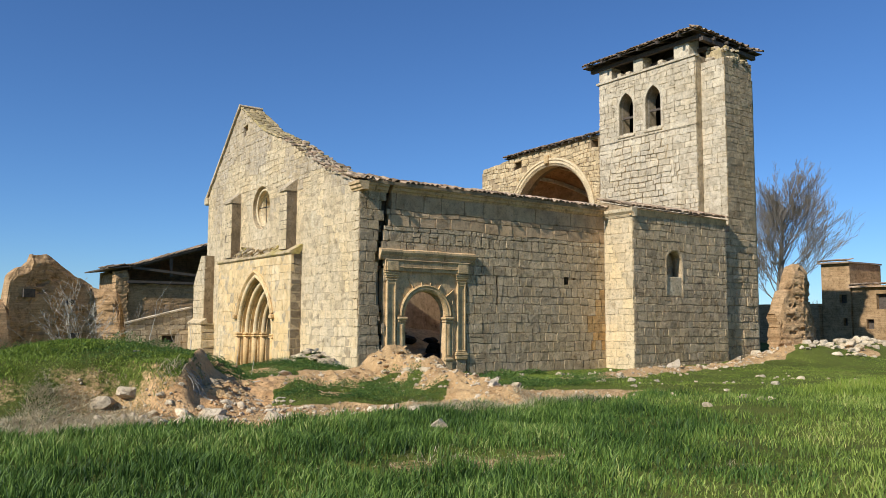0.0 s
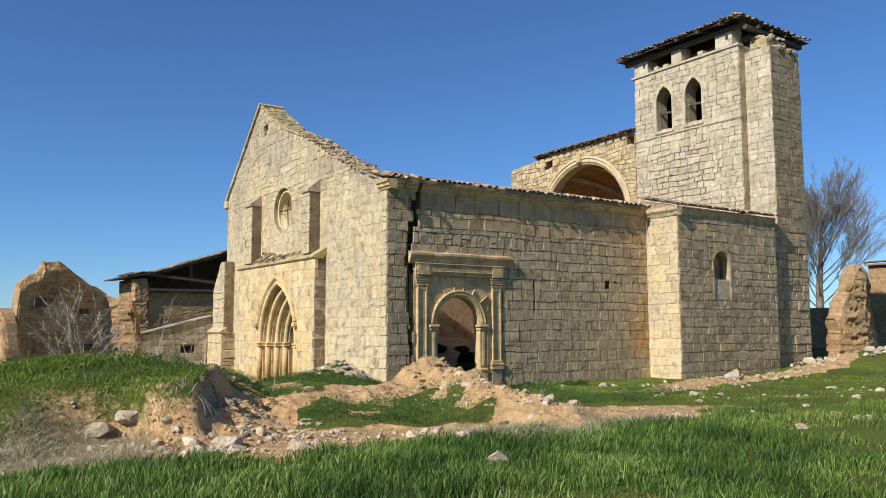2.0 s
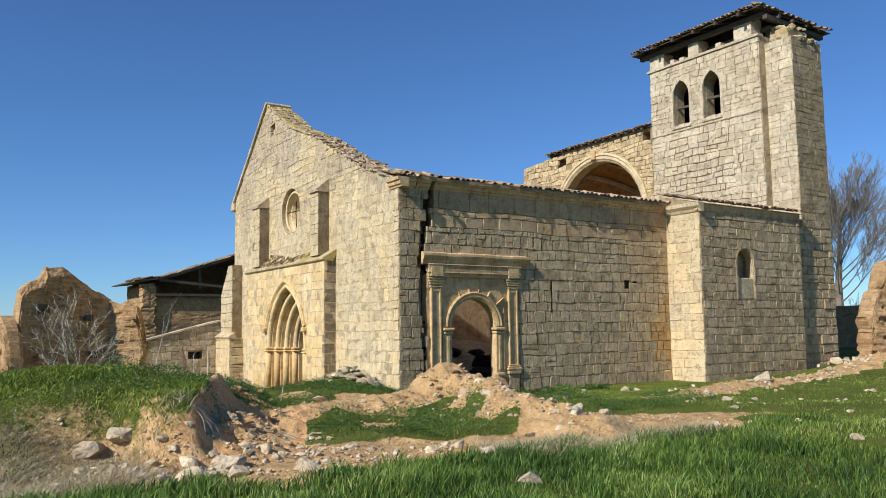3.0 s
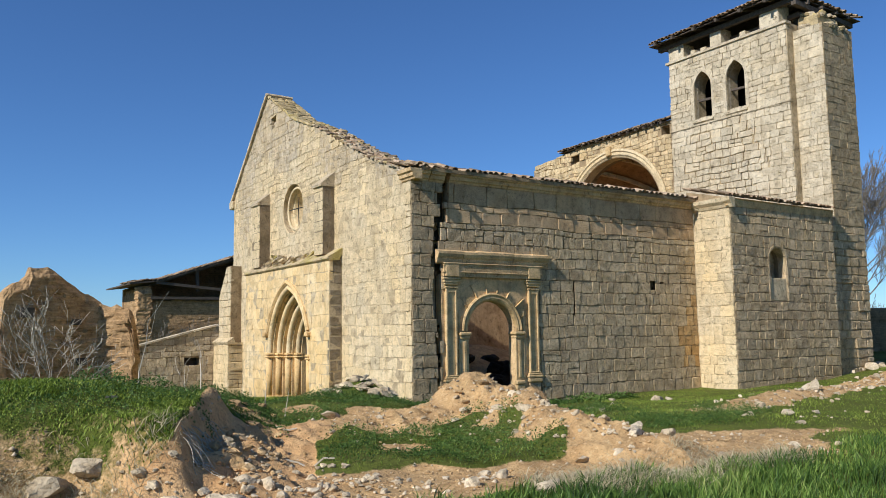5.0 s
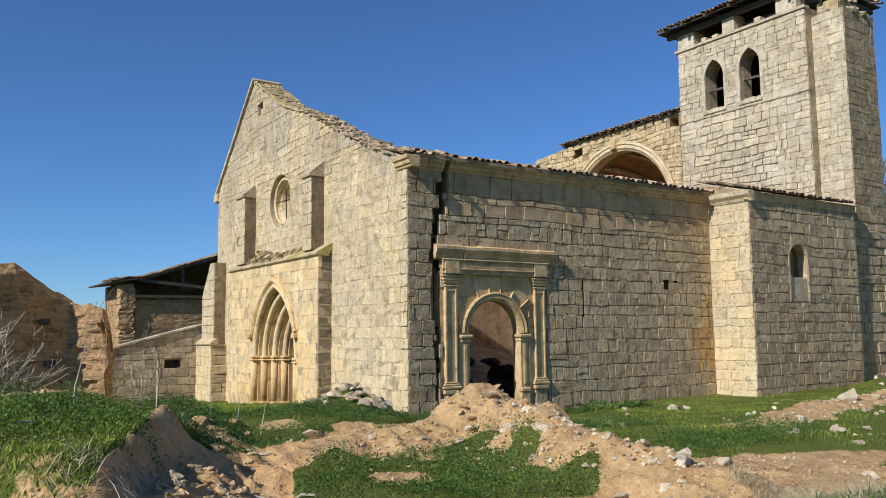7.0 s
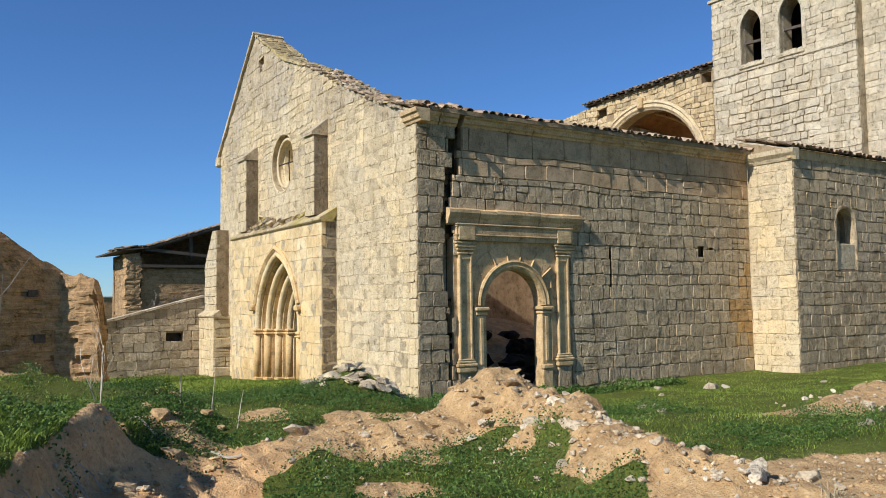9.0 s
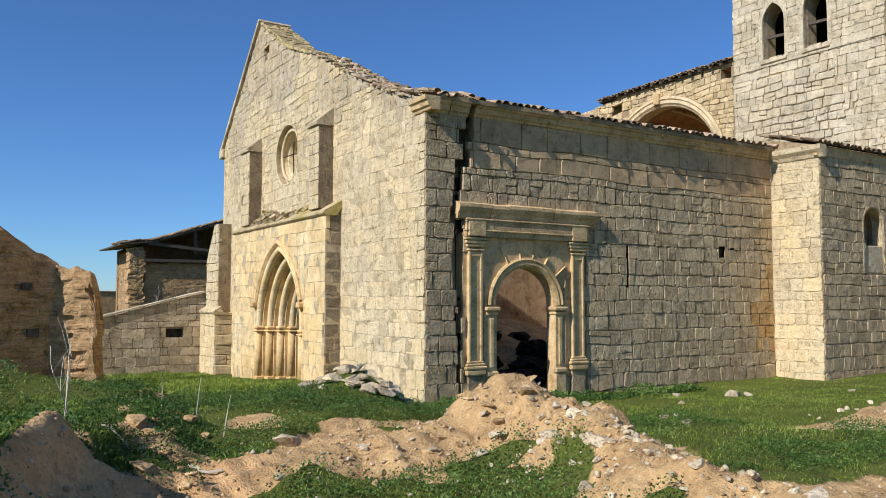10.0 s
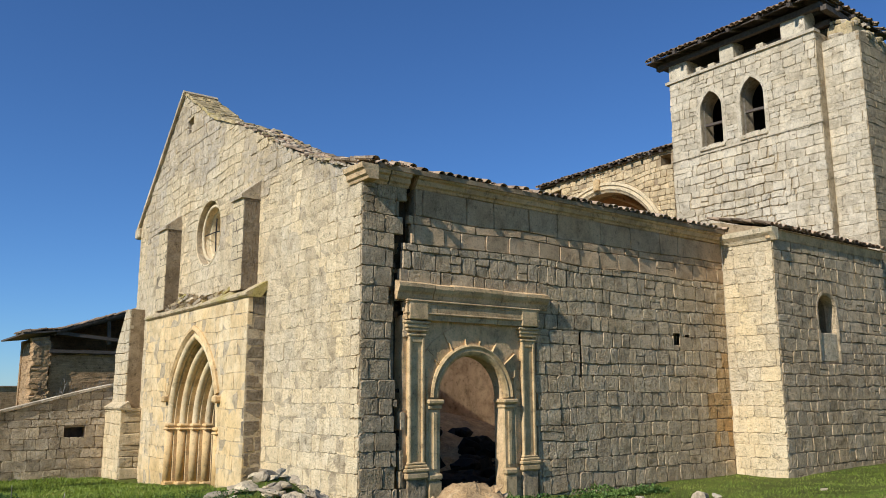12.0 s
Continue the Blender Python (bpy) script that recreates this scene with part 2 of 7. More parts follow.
def ground_build(nt, b):
    p = place(nt)
    soil = nt.nodes.new("ShaderNodeAttribute")
    soil.attribute_name = "soil"
    big = noise_tex(nt, p, 0.35, 5, 0.6)
    mid = noise_tex(nt, p, 2.4, 6, 0.65)
    fine = noise_tex(nt, p, 16, 6, 0.7)
    earth = mix(nt, ramp(nt, mid, [(0.35, g(0)), (0.65, g(1))]), (0.40, 0.242, 0.108), (0.60, 0.39, 0.182))
    earth = mix(nt, ramp(nt, fine, [(0.52, g(0)), (0.72, g(0.8))]), earth, (0.70, 0.51, 0.28))
    loam = nt.nodes.new("ShaderNodeAttribute")
    loam.attribute_name = "loam"
    brown = mix(nt, ramp(nt, mid, [(0.35, g(0)), (0.65, g(1))]), (0.50, 0.285, 0.125), (0.66, 0.415, 0.20))
    earth = mix(nt, loam.outputs["Fac"], earth, brown)
    patch = ramp(nt, noise_tex(nt, p, 4.5, 9, 0.78), [(0.34, g(0.55)), (0.48, g(1.0)), (0.66, g(1.14))])
    earth = mix(nt, 0.8, earth, patch, "MULTIPLY")
    crumbly = ramp(nt, noise_tex(nt, p, 34, 5, 0.7), [(0.30, g(0.45)), (0.44, g(1.0)), (0.72, g(1.2))])
    earth = mix(nt, 0.8, earth, crumbly, "MULTIPLY")
    green = mix(nt, ramp(nt, big, [(0.35, g(0)), (0.65, g(1))]), (0.085, 0.105, 0.017), (0.145, 0.165, 0.030))
    green = mix(nt, ramp(nt, mid, [(0.45, g(0)), (0.75, g(0.6))]), green, (0.115, 0.105, 0.042))
    green = mix(nt, ramp(nt, fine, [(0.3, g(0.7)), (0.5, g(0))]), green, (0.05, 0.05, 0.02))
    edge = maths(nt, "ADD", soil.outputs["Fac"], maths(nt, "MULTIPLY", maths(nt, "SUBTRACT", fine, 0.5), 0.5))
    edge = maths(nt, "ADD", edge, maths(nt, "MULTIPLY", maths(nt, "SUBTRACT", mid, 0.5), 0.7))
    col = mix(nt, ramp(nt, edge, [(0.42, g(0)), (0.58, g(1))]), green, earth)
    nt.links.new(col, b.inputs["Base Color"])
    b.inputs["Roughness"].default_value = 0.97
    b.inputs["Specular IOR Level"].default_value = 0.1
    relief = maths(nt, "ADD", maths(nt, "MULTIPLY", noise_tex(nt, p, 9, 6, 0.65), 1.3), maths(nt, "MULTIPLY", noise_tex(nt, p, 48, 3, 0.6), 0.5))
    bump(nt, b, relief, 0.9, 0.045)


GROUND = mat("earth_and_grass", ground_build)


# ---- building helpers ----
def mesh_ob(name, verts, faces, material, parent=None, label="", smooth=False):
    me = bpy.data.meshes.new(name)
    me.from_pydata([tuple(v) for v in verts], [], faces)
    if smooth:
        me.polygons.foreach_set("use_smooth", [True] * len(me.polygons))
    me.materials.append(material)
    me.update()
    ob = new(name, me)
    ob.parent = parent
    if label:
        tagged(ob, label)
    return ob


def empty(name, label, category, at=(0, 0, 0), group=""):
    ob = new(name)
    ob.location = at
    return tagged(ob, label, category, group)


class Geo:
    """A growing list of vertices and faces."""

    def __init__(self):
        self.v, self.f = [], []

    def add(self, verts, faces):
        n = len(self.v)
        self.v.extend(verts)
        self.f.extend([tuple(i + n for i in f) for f in faces])
        return self

    def box(self, x0, y0, z0, x1, y1, z1, m=None):
        c = [Vector((x, y, z)) for z in (z0, z1) for y in (y0, y1) for x in (x0, x1)]
        if m:
            c = [m @ p for p in c]
        return self.add(c, [(0, 2, 3, 1), (4, 5, 7, 6), (0, 1, 5, 4), (2, 6, 7, 3), (0, 4, 6, 2), (1, 3, 7, 5)])

    def make(self, name, material, parent=None, label="", smooth=False, kind=""):
        ob = mesh_ob(name, self.v, self.f, material, parent, label, smooth)
        if kind:
            tagged(ob, kind=kind)
        return ob


class Plane:
    """A wall's face: u along it, v up, d outwards."""

    def __init__(self, o, u, n):
        self.o, self.u, self.n = Vector(o), Vector(u).normalized(), Vector(n).normalized()
        self.flip = self.u.cross(Vector((0, 0, 1))).dot(self.n) < 0

    def p(self, u, v, d=0.0):
        return self.o + self.u * u + self.n * d + Vector((0, 0, v))

    def faces(self, fs):
        return [tuple(reversed(f)) for f in fs] if self.flip else fs


def clip_half(poly, a, b, c):
    """Keeps the part of a polygon where a*u + b*v <= c."""
    out = []
    for (u0, v0), (u1, v1) in zip(poly, poly[1:] + poly[:1]):
        s0, s1 = a * u0 + b * v0 - c, a * u1 + b * v1 - c
        if s0 <= 0:
            out.append((u0, v0))
        if s0 * s1 < 0:
            k = s0 / (s0 - s1)
            out.append((u0 + k * (u1 - u0), v0 + k * (v1 - v0)))
    return out


def area(poly):
    return 0.5 * abs(sum(a[0] * b[1] - b[0] * a[1] for a, b in zip(poly, poly[1:] + poly[:1])))


def worn_rect(u0, v0, u1, v1, rnd, wear):
    """An eight-cornered block outline with knocked-off corners."""
    cu, cv = min(0.25 * (u1 - u0), wear * 3), min(0.25 * (v1 - v0), wear * 3)
    j = lambda: rnd.uniform(-wear, wear) * 0.45
    k = lambda: rnd.uniform(0.25, 1.0)
    e = lambda: rnd.uniform(-1.0, 0.5) * wear * 0.7
    m = u0 + (u1 - u0) * rnd.uniform(0.35, 0.65)
    q = u0 + (u1 - u0) * rnd.uniform(0.35, 0.65)
    return [(u0 + cu * k(), v0 + j()), (m, v0 - e()), (u1 - cu * k(), v0 + j()), (u1 + j(), v0 + cv * k()), (u1 + e(), (v0 + v1) / 2), (u1 + j(), v1 - cv * k()),
            (u1 - cu * k(), v1 + j()), (q, v1 + e()), (u0 + cu * k(), v1 + j()), (u0 + j(), v1 - cv * k()), (u0 - e(), (v0 + v1) / 2), (u0 + j(), v0 + cv * k())]


def stone(plane, poly, proud, chamfer, rnd, bed=0.11):
    """A block: its outline at the wall, a chamfer, and an uneven front."""
    n = len(poly)
    mu, mv = sum(p[0] for p in poly) / n, sum(p[1] for p in poly) / n
    tu, tv = rnd.uniform(-0.03, 0.03), rnd.uniform(-0.03, 0.03)
    back = [plane.p(u, v, -bed) for u, v in poly]
    edge = [plane.p(u, v, proud - chamfer) for u, v in poly]
    front = []
    for u, v in poly:
        du, dv = mu - u, mv - v
        ln = max(0.02, math.hypot(du, dv))
        s = min(0.4, chamfer * 1.3 / ln)
        front.append(plane.p(u + du * s, v + dv * s, proud - tu * du - tv * dv + rnd.uniform(-0.006, 0.006)))
    fs = [tuple(range(2 * n, 3 * n))]
    for i in range(n):
        k = (i + 1) % n
        fs += [(i, k, n + k, n + i), (n + i, n + k, 2 * n + k, 2 * n + i)]
    return back + edge + front, plane.faces(fs)


def lay(u0, u1, v0, v1, rnd, course=(0.27, 0.40), length=(0.32, 0.78), joint=0.008, wear=0.014):
    """Courses of blocks over a rectangle, as outlines."""
    v = v0
    while v < v1 - 0.08:
        h = min(rnd.uniform(*course), v1 - v)
        if v1 - v - h < 0.12:
            h = v1 - v
        u = u0 - rnd.uniform(0, 0.3)
        while u < u1:
            w = rnd.uniform(*length) * (1.25 if rnd.random() < 0.15 else 1.0)
            a, b = max(u, u0), min(u + w, u1)
            if u1 - b < 0.14:
                b, w = u1, u1 - u + 0.01
            if b - a > 0.07:
                if rnd.random() < 0.07 and h > 0.3:
                    m = v + h * rnd.uniform(0.4, 0.6)
                    yield worn_rect(a + joint, v + joint, b - joint, m - joint, rnd, wear)
                    yield worn_rect(a + joint, m + joint, b - joint, v + h - joint, rnd, wear)
                else:
                    yield worn_rect(a + joint, v + joint, b - joint, v + h - joint, rnd, wear)
            u += w
        v += h


def masonry(name, plane, outlines, material, parent, rnd, cut=None, singles=0, near=None, proud=(0.0, 0.028), chamfer=(0.012, 0.03), missing=0.0, wobble=0.05, bed=0.11):
    """Blocks of a wall: those nearest to a place of the plan as pieces of their own, the rest joined."""
    made = []
    sd = rnd.uniform(0, 50)
    for poly in outlines:
        if rnd.random() < missing:
            continue
        poly = [(u + wobble * 0.7 * noise.noise((u * 1.1, v * 1.3, sd)), v + wobble * noise.noise((u * 0.9, v * 1.5, sd + 9))) for u, v in poly]
        for q in (cut(poly) if cut else [poly]):
            if len(q) >= 3 and area(q) > 0.006:
                made.append((q, stone(plane, q, rnd.uniform(*proud), rnd.uniform(*chamfer), rnd, bed)))
    if near:
        made.sort(key=lambda m: (plane.p(*m[0][0]) - Vector(near)).length)
    pick = material if callable(material) else (lambda q: material)
    for q, (v, f) in made[:singles]:
        mesh_ob(name, v, f, pick(q), parent)
    rest = {}
    for q, (v, f) in made[singles:]:
        m = pick(q)
        rest.setdefault(m.name, (m, Geo()))[1].add(v, f)
    for m, geo in rest.values():
        geo.make("coursework", m, parent, kind="stuff")


def slab(plane, outline, holes, d0, d1, material, name, parent, label=""):
    """A wall's core between two depths, with openings through it."""
    from mathutils.geometry import tessellate_polygon
    loops = [outline] + list(holes)
    flat = [p for lp in loops for p in lp]
    tris = tessellate_polygon([[Vector((u, v, 0)) for u, v in lp] for lp in loops])
    geo = Geo()
    n = len(flat)
    front, back = [], []
    for t in tris:
        a, b, c = (flat[i] for i in t)
        s = (b[0] - a[0]) * (c[1] - a[1]) - (b[1] - a[1]) * (c[0] - a[0])
        t = tuple(t) if s > 0 else (t[0], t[2], t[1])
        front.append(t)
        back.append(tuple(n + i for i in reversed(t)))
    sides = []
    k = 0
    for j, lp in enumerate(loops):
        m = len(lp)
        ccw = sum(a[0] * b[1] - b[0] * a[1] for a, b in zip(lp, lp[1:] + lp[:1])) > 0
        for i in range(m):
            a, b = k + i, k + (i + 1) % m
            f = (a, n + a, n + b, b)
            sides.append(f if ccw == (j == 0) else tuple(reversed(f)))
        k += m
    geo.add([plane.p(u, v, d0) for u, v in flat] + [plane.p(u, v, d1) for u, v in flat], plane.faces(front + back + sides))
    return geo.make(name, material, parent, label)


def circle(cu, cv, r, n=32, a0=0.0, a1=360.0):
    full = abs(a1 - a0) >= 360
    return [(cu + r * math.cos(radians(a0 + (a1 - a0) * i / (n if full else n - 1))),
             cv + r * math.sin(radians(a0 + (a1 - a0) * i / (n if full else n - 1)))) for i in range(n)]


def pointed(cu, spring, w, e, n=9):
    """The points of a pointed arch from its right springing over the apex to its left one."""
    r = w + e
    top = math.acos(e / r)
    right = [(cu - e + r * math.cos(top * i / n), spring + r * math.sin(top * i / n)) for i in range(n)]
    left = [(cu + e - r * math.cos(top * i / n), spring + r * math.sin(top * i / n)) for i in range(n - 1, -1, -1)]
    return right + [(cu, spring + r * math.sin(top))] + left


def sweep(plane, path, section, name, material, parent, label="", smooth=False, closed=False):
    """A moulding: section points (outwards in the arch's plane, depth) carried along a path."""
    geo = Geo()
    n, m = len(path), len(section)
    for i, (u, v) in enumerate(path):
        a = path[i - 1] if (i > 0 or closed) else path[i]
        b = path[(i + 1) % n] if (i < n - 1 or closed) else path[i]
        tu, tv = b[0] - a[0], b[1] - a[1]
        ln = math.hypot(tu, tv) or 1
        nu, nv = tv / ln, -tu / ln
        geo.v.extend(plane.p(u + nu * s, v + nv * s, d) for s, d in section)
    rings = n if closed else n - 1
    fs = []
    for i in range(rings):
        for j in range(m):
            k = (j + 1) % m
            i2 = (i + 1) % n
            fs.append((i * m + j, i2 * m + j, i2 * m + k, i * m + k))
    if not closed:
        fs += [tuple(range(m)), tuple(reversed(range((n - 1) * m, n * m)))]
    geo.f = fs
    ob = geo.make(name, material, parent, label, smooth)
    bm = bmesh.new()
    bm.from_mesh(ob.data)
    bmesh.ops.recalc_face_normals(bm, faces=bm.faces)
    bm.to_mesh(ob.data)
    bm.free()
    return ob


def ring_section(r, d, n=8):
    return [(r * math.cos(2 * math.pi * i / n), d + r * math.sin(2 * math.pi * i / n)) for i in range(n)]


def profile_bar(plane, u0, u1, profile, name, material, parent, label="", ends=0.0):
    """A straight moulding from u0 to u1 with a profile of (v, d) points; ends: how far its ends go out with it."""
    m = len(profile)
    geo = Geo()
    for u, s in ((u0, -1), (u1, 1)):
        geo.v.extend(plane.p(u + s * ends * max(d, 0), v, d) for v, d in profile)
    fs = [(i, (i + 1) % m, m + (i + 1) % m, m + i) for i in range(m)] + [tuple(reversed(range(m))), tuple(range(m, 2 * m))]
    geo.f = fs
    ob = geo.make(name, material, parent, label)
    bm = bmesh.new()
    bm.from_mesh(ob.data)
    bmesh.ops.recalc_face_normals(bm, faces=bm.faces)
    bm.to_mesh(ob.data)
    bm.free()
    return ob


def pbox(plane, u0, u1, v0, v1, d0, d1, name, material, parent, label="", bevel=0.015):
    geo = Geo()
    bm = bmesh.new()
    vs = [bm.verts.new(plane.p(u, v, d)) for d in (d0, d1) for v in (v0, v1) for u in (u0, u1)]
    for f in ((0, 2, 3, 1), (4, 5, 7, 6), (0, 1, 5, 4), (2, 6, 7, 3), (0, 4, 6, 2), (1, 3, 7, 5)):
        bm.faces.new([vs[i] for i in f])
    bmesh.ops.recalc_face_normals(bm, faces=bm.faces)
    if bevel:
        bmesh.ops.bevel(bm, geom=bm.edges[:], offset=bevel, segments=1, affect="EDGES")
    me = bpy.data.meshes.new(name)
    bm.to_mesh(me)
    bm.free()
    me.materials.append(material)
    ob = new(name, me)
    ob.parent = parent
    if label:
        tagged(ob, label)
    return ob


def beam(a, b, w, h, name, material, parent, label=""):
    a, b = Vector(a), Vector(b)
    m = Matrix.Translation(a) @ (b - a).to_track_quat("X", "Z").to_matrix().to_4x4()
    return Geo().box(0, -w / 2, -h / 2, (b - a).length, w / 2, h / 2, m).make(name, material, parent, label)


def tile_geo(length, width, arch, n=6, thick=0.012):
    """One curved roof tile along +x, its hollow below."""
    v, f = [], []
    for x, k in ((0, 1.0), (length, 0.84)):
        for r in (1.0, 1.0 - 2.6 * thick / width):
            for i in range(n):
                a = math.pi * i / (n - 1)
                v.append(Vector((x, -math.cos(a) * width / 2 * k * r, math.sin(a) * arch * k * r)))
    for i in range(n - 1):
        f += [(i, i + 1, 2 * n + i + 1, 2 * n + i), (n + i + 1, n + i, 3 * n + i, 3 * n + i + 1), (i, n + i, n + i + 1, i + 1),
              (2 * n + i, 2 * n + i + 1, 3 * n + i + 1, 3 * n + i)]
    return v, [tuple(reversed(q)) for q in f]


def tile_row(start, end, up, rows, parent, rnd, pitch=0.205, step=0.34, singles=True, skip=0.05, name="roof_tile", mess=1.0, hip=0.0):
    """Rows of curved tiles along an eave from start to end, climbing along up (a slope vector)."""
    start, end, up = Vector(start), Vector(end), Vector(up).normalized()
    along = (end - start)
    count = int(along.length / pitch)
    side = along.normalized()
    nrm = up.cross(side)
    if nrm.z < 0:
        nrm = -nrm
    me = bpy.data.meshes.new(name)
    v, f = tile_geo(0.42, 0.19, 0.075)
    me.from_pydata(v, [], f)
    me.materials.append(TILE)
    joined = Geo()
    for r in range(rows):
        for i in range(count):
            if rnd.random() < skip or min(i, count - 1 - i) * pitch < r * step * hip:
                continue
            o = start + along * ((i + 0.5) / count) + up * (r * step + rnd.uniform(-0.05, 0.05) * mess) + nrm * (0.02 + 0.03 * r * 0 + rnd.uniform(-0.01, 0.02) * mess)
            x = (up + side * rnd.uniform(-0.10, 0.10) * mess + nrm * (0.06 + rnd.uniform(-0.05, 0.05) * mess)).normalized()
            y = nrm.cross(x).normalized()
            z = x.cross(y)
            m = Matrix((x, y, z)).transposed().to_4x4()
            m.translation = o
            if singles and r == 0:
                ob = new(name, me)
                ob.matrix_world = m
                ob.parent = parent
            else:
                joined.add([m @ p for p in v], f)
            # the channel tile between two covers, upside down
            m2 = m @ Matrix.Translation((0.09, pitch / 2, 0.03)) @ Matrix.Diagonal((1, 1, -1, 1))
            joined.add([m2 @ p for p in v], [tuple(reversed(q)) for q in f])
    joined.make("tiling", TILE, parent, kind="stuff")


# ---- church ----
R = random.Random(7)
church = empty("church", "ruined limestone village church with bell tower, roofless nave", "church")
SOUTH = Plane((0, 0, 0), (1, 0, 0), (0, -1, 0))
WEST = Plane((0, 0, 0), (0, 1, 0), (-1, 0, 0))

# west front: the outline of its gable, from the low eave over the ridge to the high one
RIDGE = [(0.0, 6.0), (1.27, 6.5), (2.67, 7.05), (4.28, 7.8), (5.76, 8.52), (6.9, 8.96), (8.13, 9.43), (9.38, 10.2), (10.65, 10.92), (14.45, 7.35)]
DOOR_C, DOOR_W, DOOR_E, SPRING = 7.55, 1.8, 0.66, 0.98
front_hole = [(u, v) for u, v in pointed(DOOR_C, SPRING, DOOR_W, DOOR_E)]
front_hole = [(DOOR_C + DOOR_W, -1.6)] + front_hole + [(DOOR_C - DOOR_W, -1.6)]
ROSE = (8.12, 6.16)
west_hole = [(DOOR_C + DOOR_W + 0.03, -1.7)] + pointed(DOOR_C, SPRING, DOOR_W + 0.03, DOOR_E) + [(DOOR_C - DOOR_W - 0.03, -1.7)]
west_wall = slab(WEST, [(0.32, -1.8), (14.42, -1.8)] + [(u, v - 0.03) for u, v in reversed(RIDGE[1:])] + [(0.32, 6.1)],
                 [circle(*ROSE, 0.88, 36), west_hole, [(9.8, 9.55), (10.3, 9.5), (10.3, 9.95), (9.8, 10.0)]], -0.003, -0.95, LIME, "wall", church,
                 "gabled west wall of pale weathered limestone blocks")


def cut_west(poly):
    n = len(poly)
    u, v = sum(p[0] for p in poly) / n, sum(p[1] for p in poly) / n
    for (u0, v0), (u1, v1) in zip(RIDGE, RIDGE[1:]):
        if u0 <= u <= u1 or (u1 == 14.45 and u > u1):
            du, dv = u1 - u0, v1 - v0
            poly = clip_half(poly, -dv, du, -dv * u0 + du * v0)
    if not poly:
        return []
    if math.hypot(u - ROSE[0], v - ROSE[1]) < 1.35:
        a = math.atan2(v - ROSE[1], u - ROSE[0])
        poly = clip_half(poly, -math.cos(a), -math.sin(a), -(0.90 + math.cos(a) * ROSE[0] + math.sin(a) * ROSE[1]))
    if 9.75 < u < 10.35 and 9.45 < v < 10.05:
        return []
    if v < 4.1 and 4.3 < u < 11.6:
        return []
    return [poly]


def west_tone(q):
    """Cream below, greyed by weather and lichen above and by the corner."""
    u, v = sum(p[0] for p in q) / len(q), sum(p[1] for p in q) / len(q)
    k = 0.9 * noise.noise((u * 0.5, v * 0.5, 3)) + 0.15 * noise.noise((u * 1.9, v * 1.9, 8)) + 0.14 * (2.6 - v)
    return CREAM if k > 0.1 else GREYLIME if k < -0.75 else LIMESTONE


masonry("stone_block", WEST, list(lay(0.02, 14.42, -0.9, 6.4, R, course=(0.25, 0.40), length=(0.28, 0.70), joint=0.004, wear=0.022)), west_tone, west_wall, R, cut_west, 220, (-1, 0, 2), proud=(-0.002, 0.006), chamfer=(0.001, 0.009), wobble=0.05)

masonry("stone_block", WEST, lay(0.02, 14.42, 6.4, 11.0, R, course=(0.16, 0.32), length=(0.18, 0.58), joint=0.006, wear=0.036), west_tone, west_wall, R, cut_west, 70, (-1, 0, 6), proud=(-0.006, 0.02), chamfer=(0.004, 0.018), wobble=0.09)

# the porch block that stands out of the front, with its sloping top
PD = 0.43
porch_plane = Plane((-PD, 0, 0), (0, 1, 0), (-1, 0, 0))
porch = slab(porch_plane, [(4.2, -1.8), (11.65, -1.8), (11.65, 4.02), (4.2, 4.02)], [front_hole], -0.003, -PD - 0.05, LIME, "porch", church, "projecting golden stone porch block round the pointed doorway")


def cut_arch(poly):
    n = len(poly)
    u, v = sum(p[0] for p in poly) / n, sum(p[1] for p in poly) / n
    w = DOOR_W + 0.02
    if v < SPRING:
        if abs(u - DOOR_C) < w:
            lo = clip_half(poly, 1, 0, DOOR_C - w)
            hi = clip_half(poly, -1, 0, -(DOOR_C + w))
            return [q for q in (lo, hi) if len(q) > 2]
        s = 1 if u > DOOR_C else -1
        return [clip_half(poly, -s, 0, -s * (DOOR_C + s * w))]
    s = 1 if u > DOOR_C else -1
    cx, r = DOOR_C - s * DOOR_E, w + DOOR_E
    du, dv = u - cx, v - SPRING
    ln = math.hypot(du, dv)
    if ln > r + 0.6:
        return [poly]
    a, b = du / ln, dv / ln
    q = clip_half(poly, -a, -b, -(r + a * cx + b * SPRING))
    return [q] if len(q) > 2 else []


masonry("porch_block", porch_plane, lay(4.2, 11.65, -1.0, 4.02, R, course=(0.3, 0.42), length=(0.35, 0.85), joint=0.003), GOLDEN, porch, R, cut_arch, 200, (-1, 4, 1), proud=(-0.001, 0.005), chamfer=(0.0015, 0.006))
side = Plane((-PD, 4.2, 0), (1, 0, 0), (0, -1, 0))
# Weathered side face, its ashlar coloured darker still for the shade on it.
masonry("porch_block", side, lay(0.0, PD, -1.0, 4.0, R, length=(0.4, 0.7)), SHADEASH, porch, R, None, 20, (-1, 4, 1), proud=(0.0, 0.012))
profile_bar(porch_plane, 4.15, 11.72, [(3.98, -0.3), (3.98, 0.035), (4.02, 0.08), (4.07, 0.08), (4.38, -0.44), (4.3, -0.5)], "weathering", MOSSY, church, "sloping lichened stone weathering over the porch")
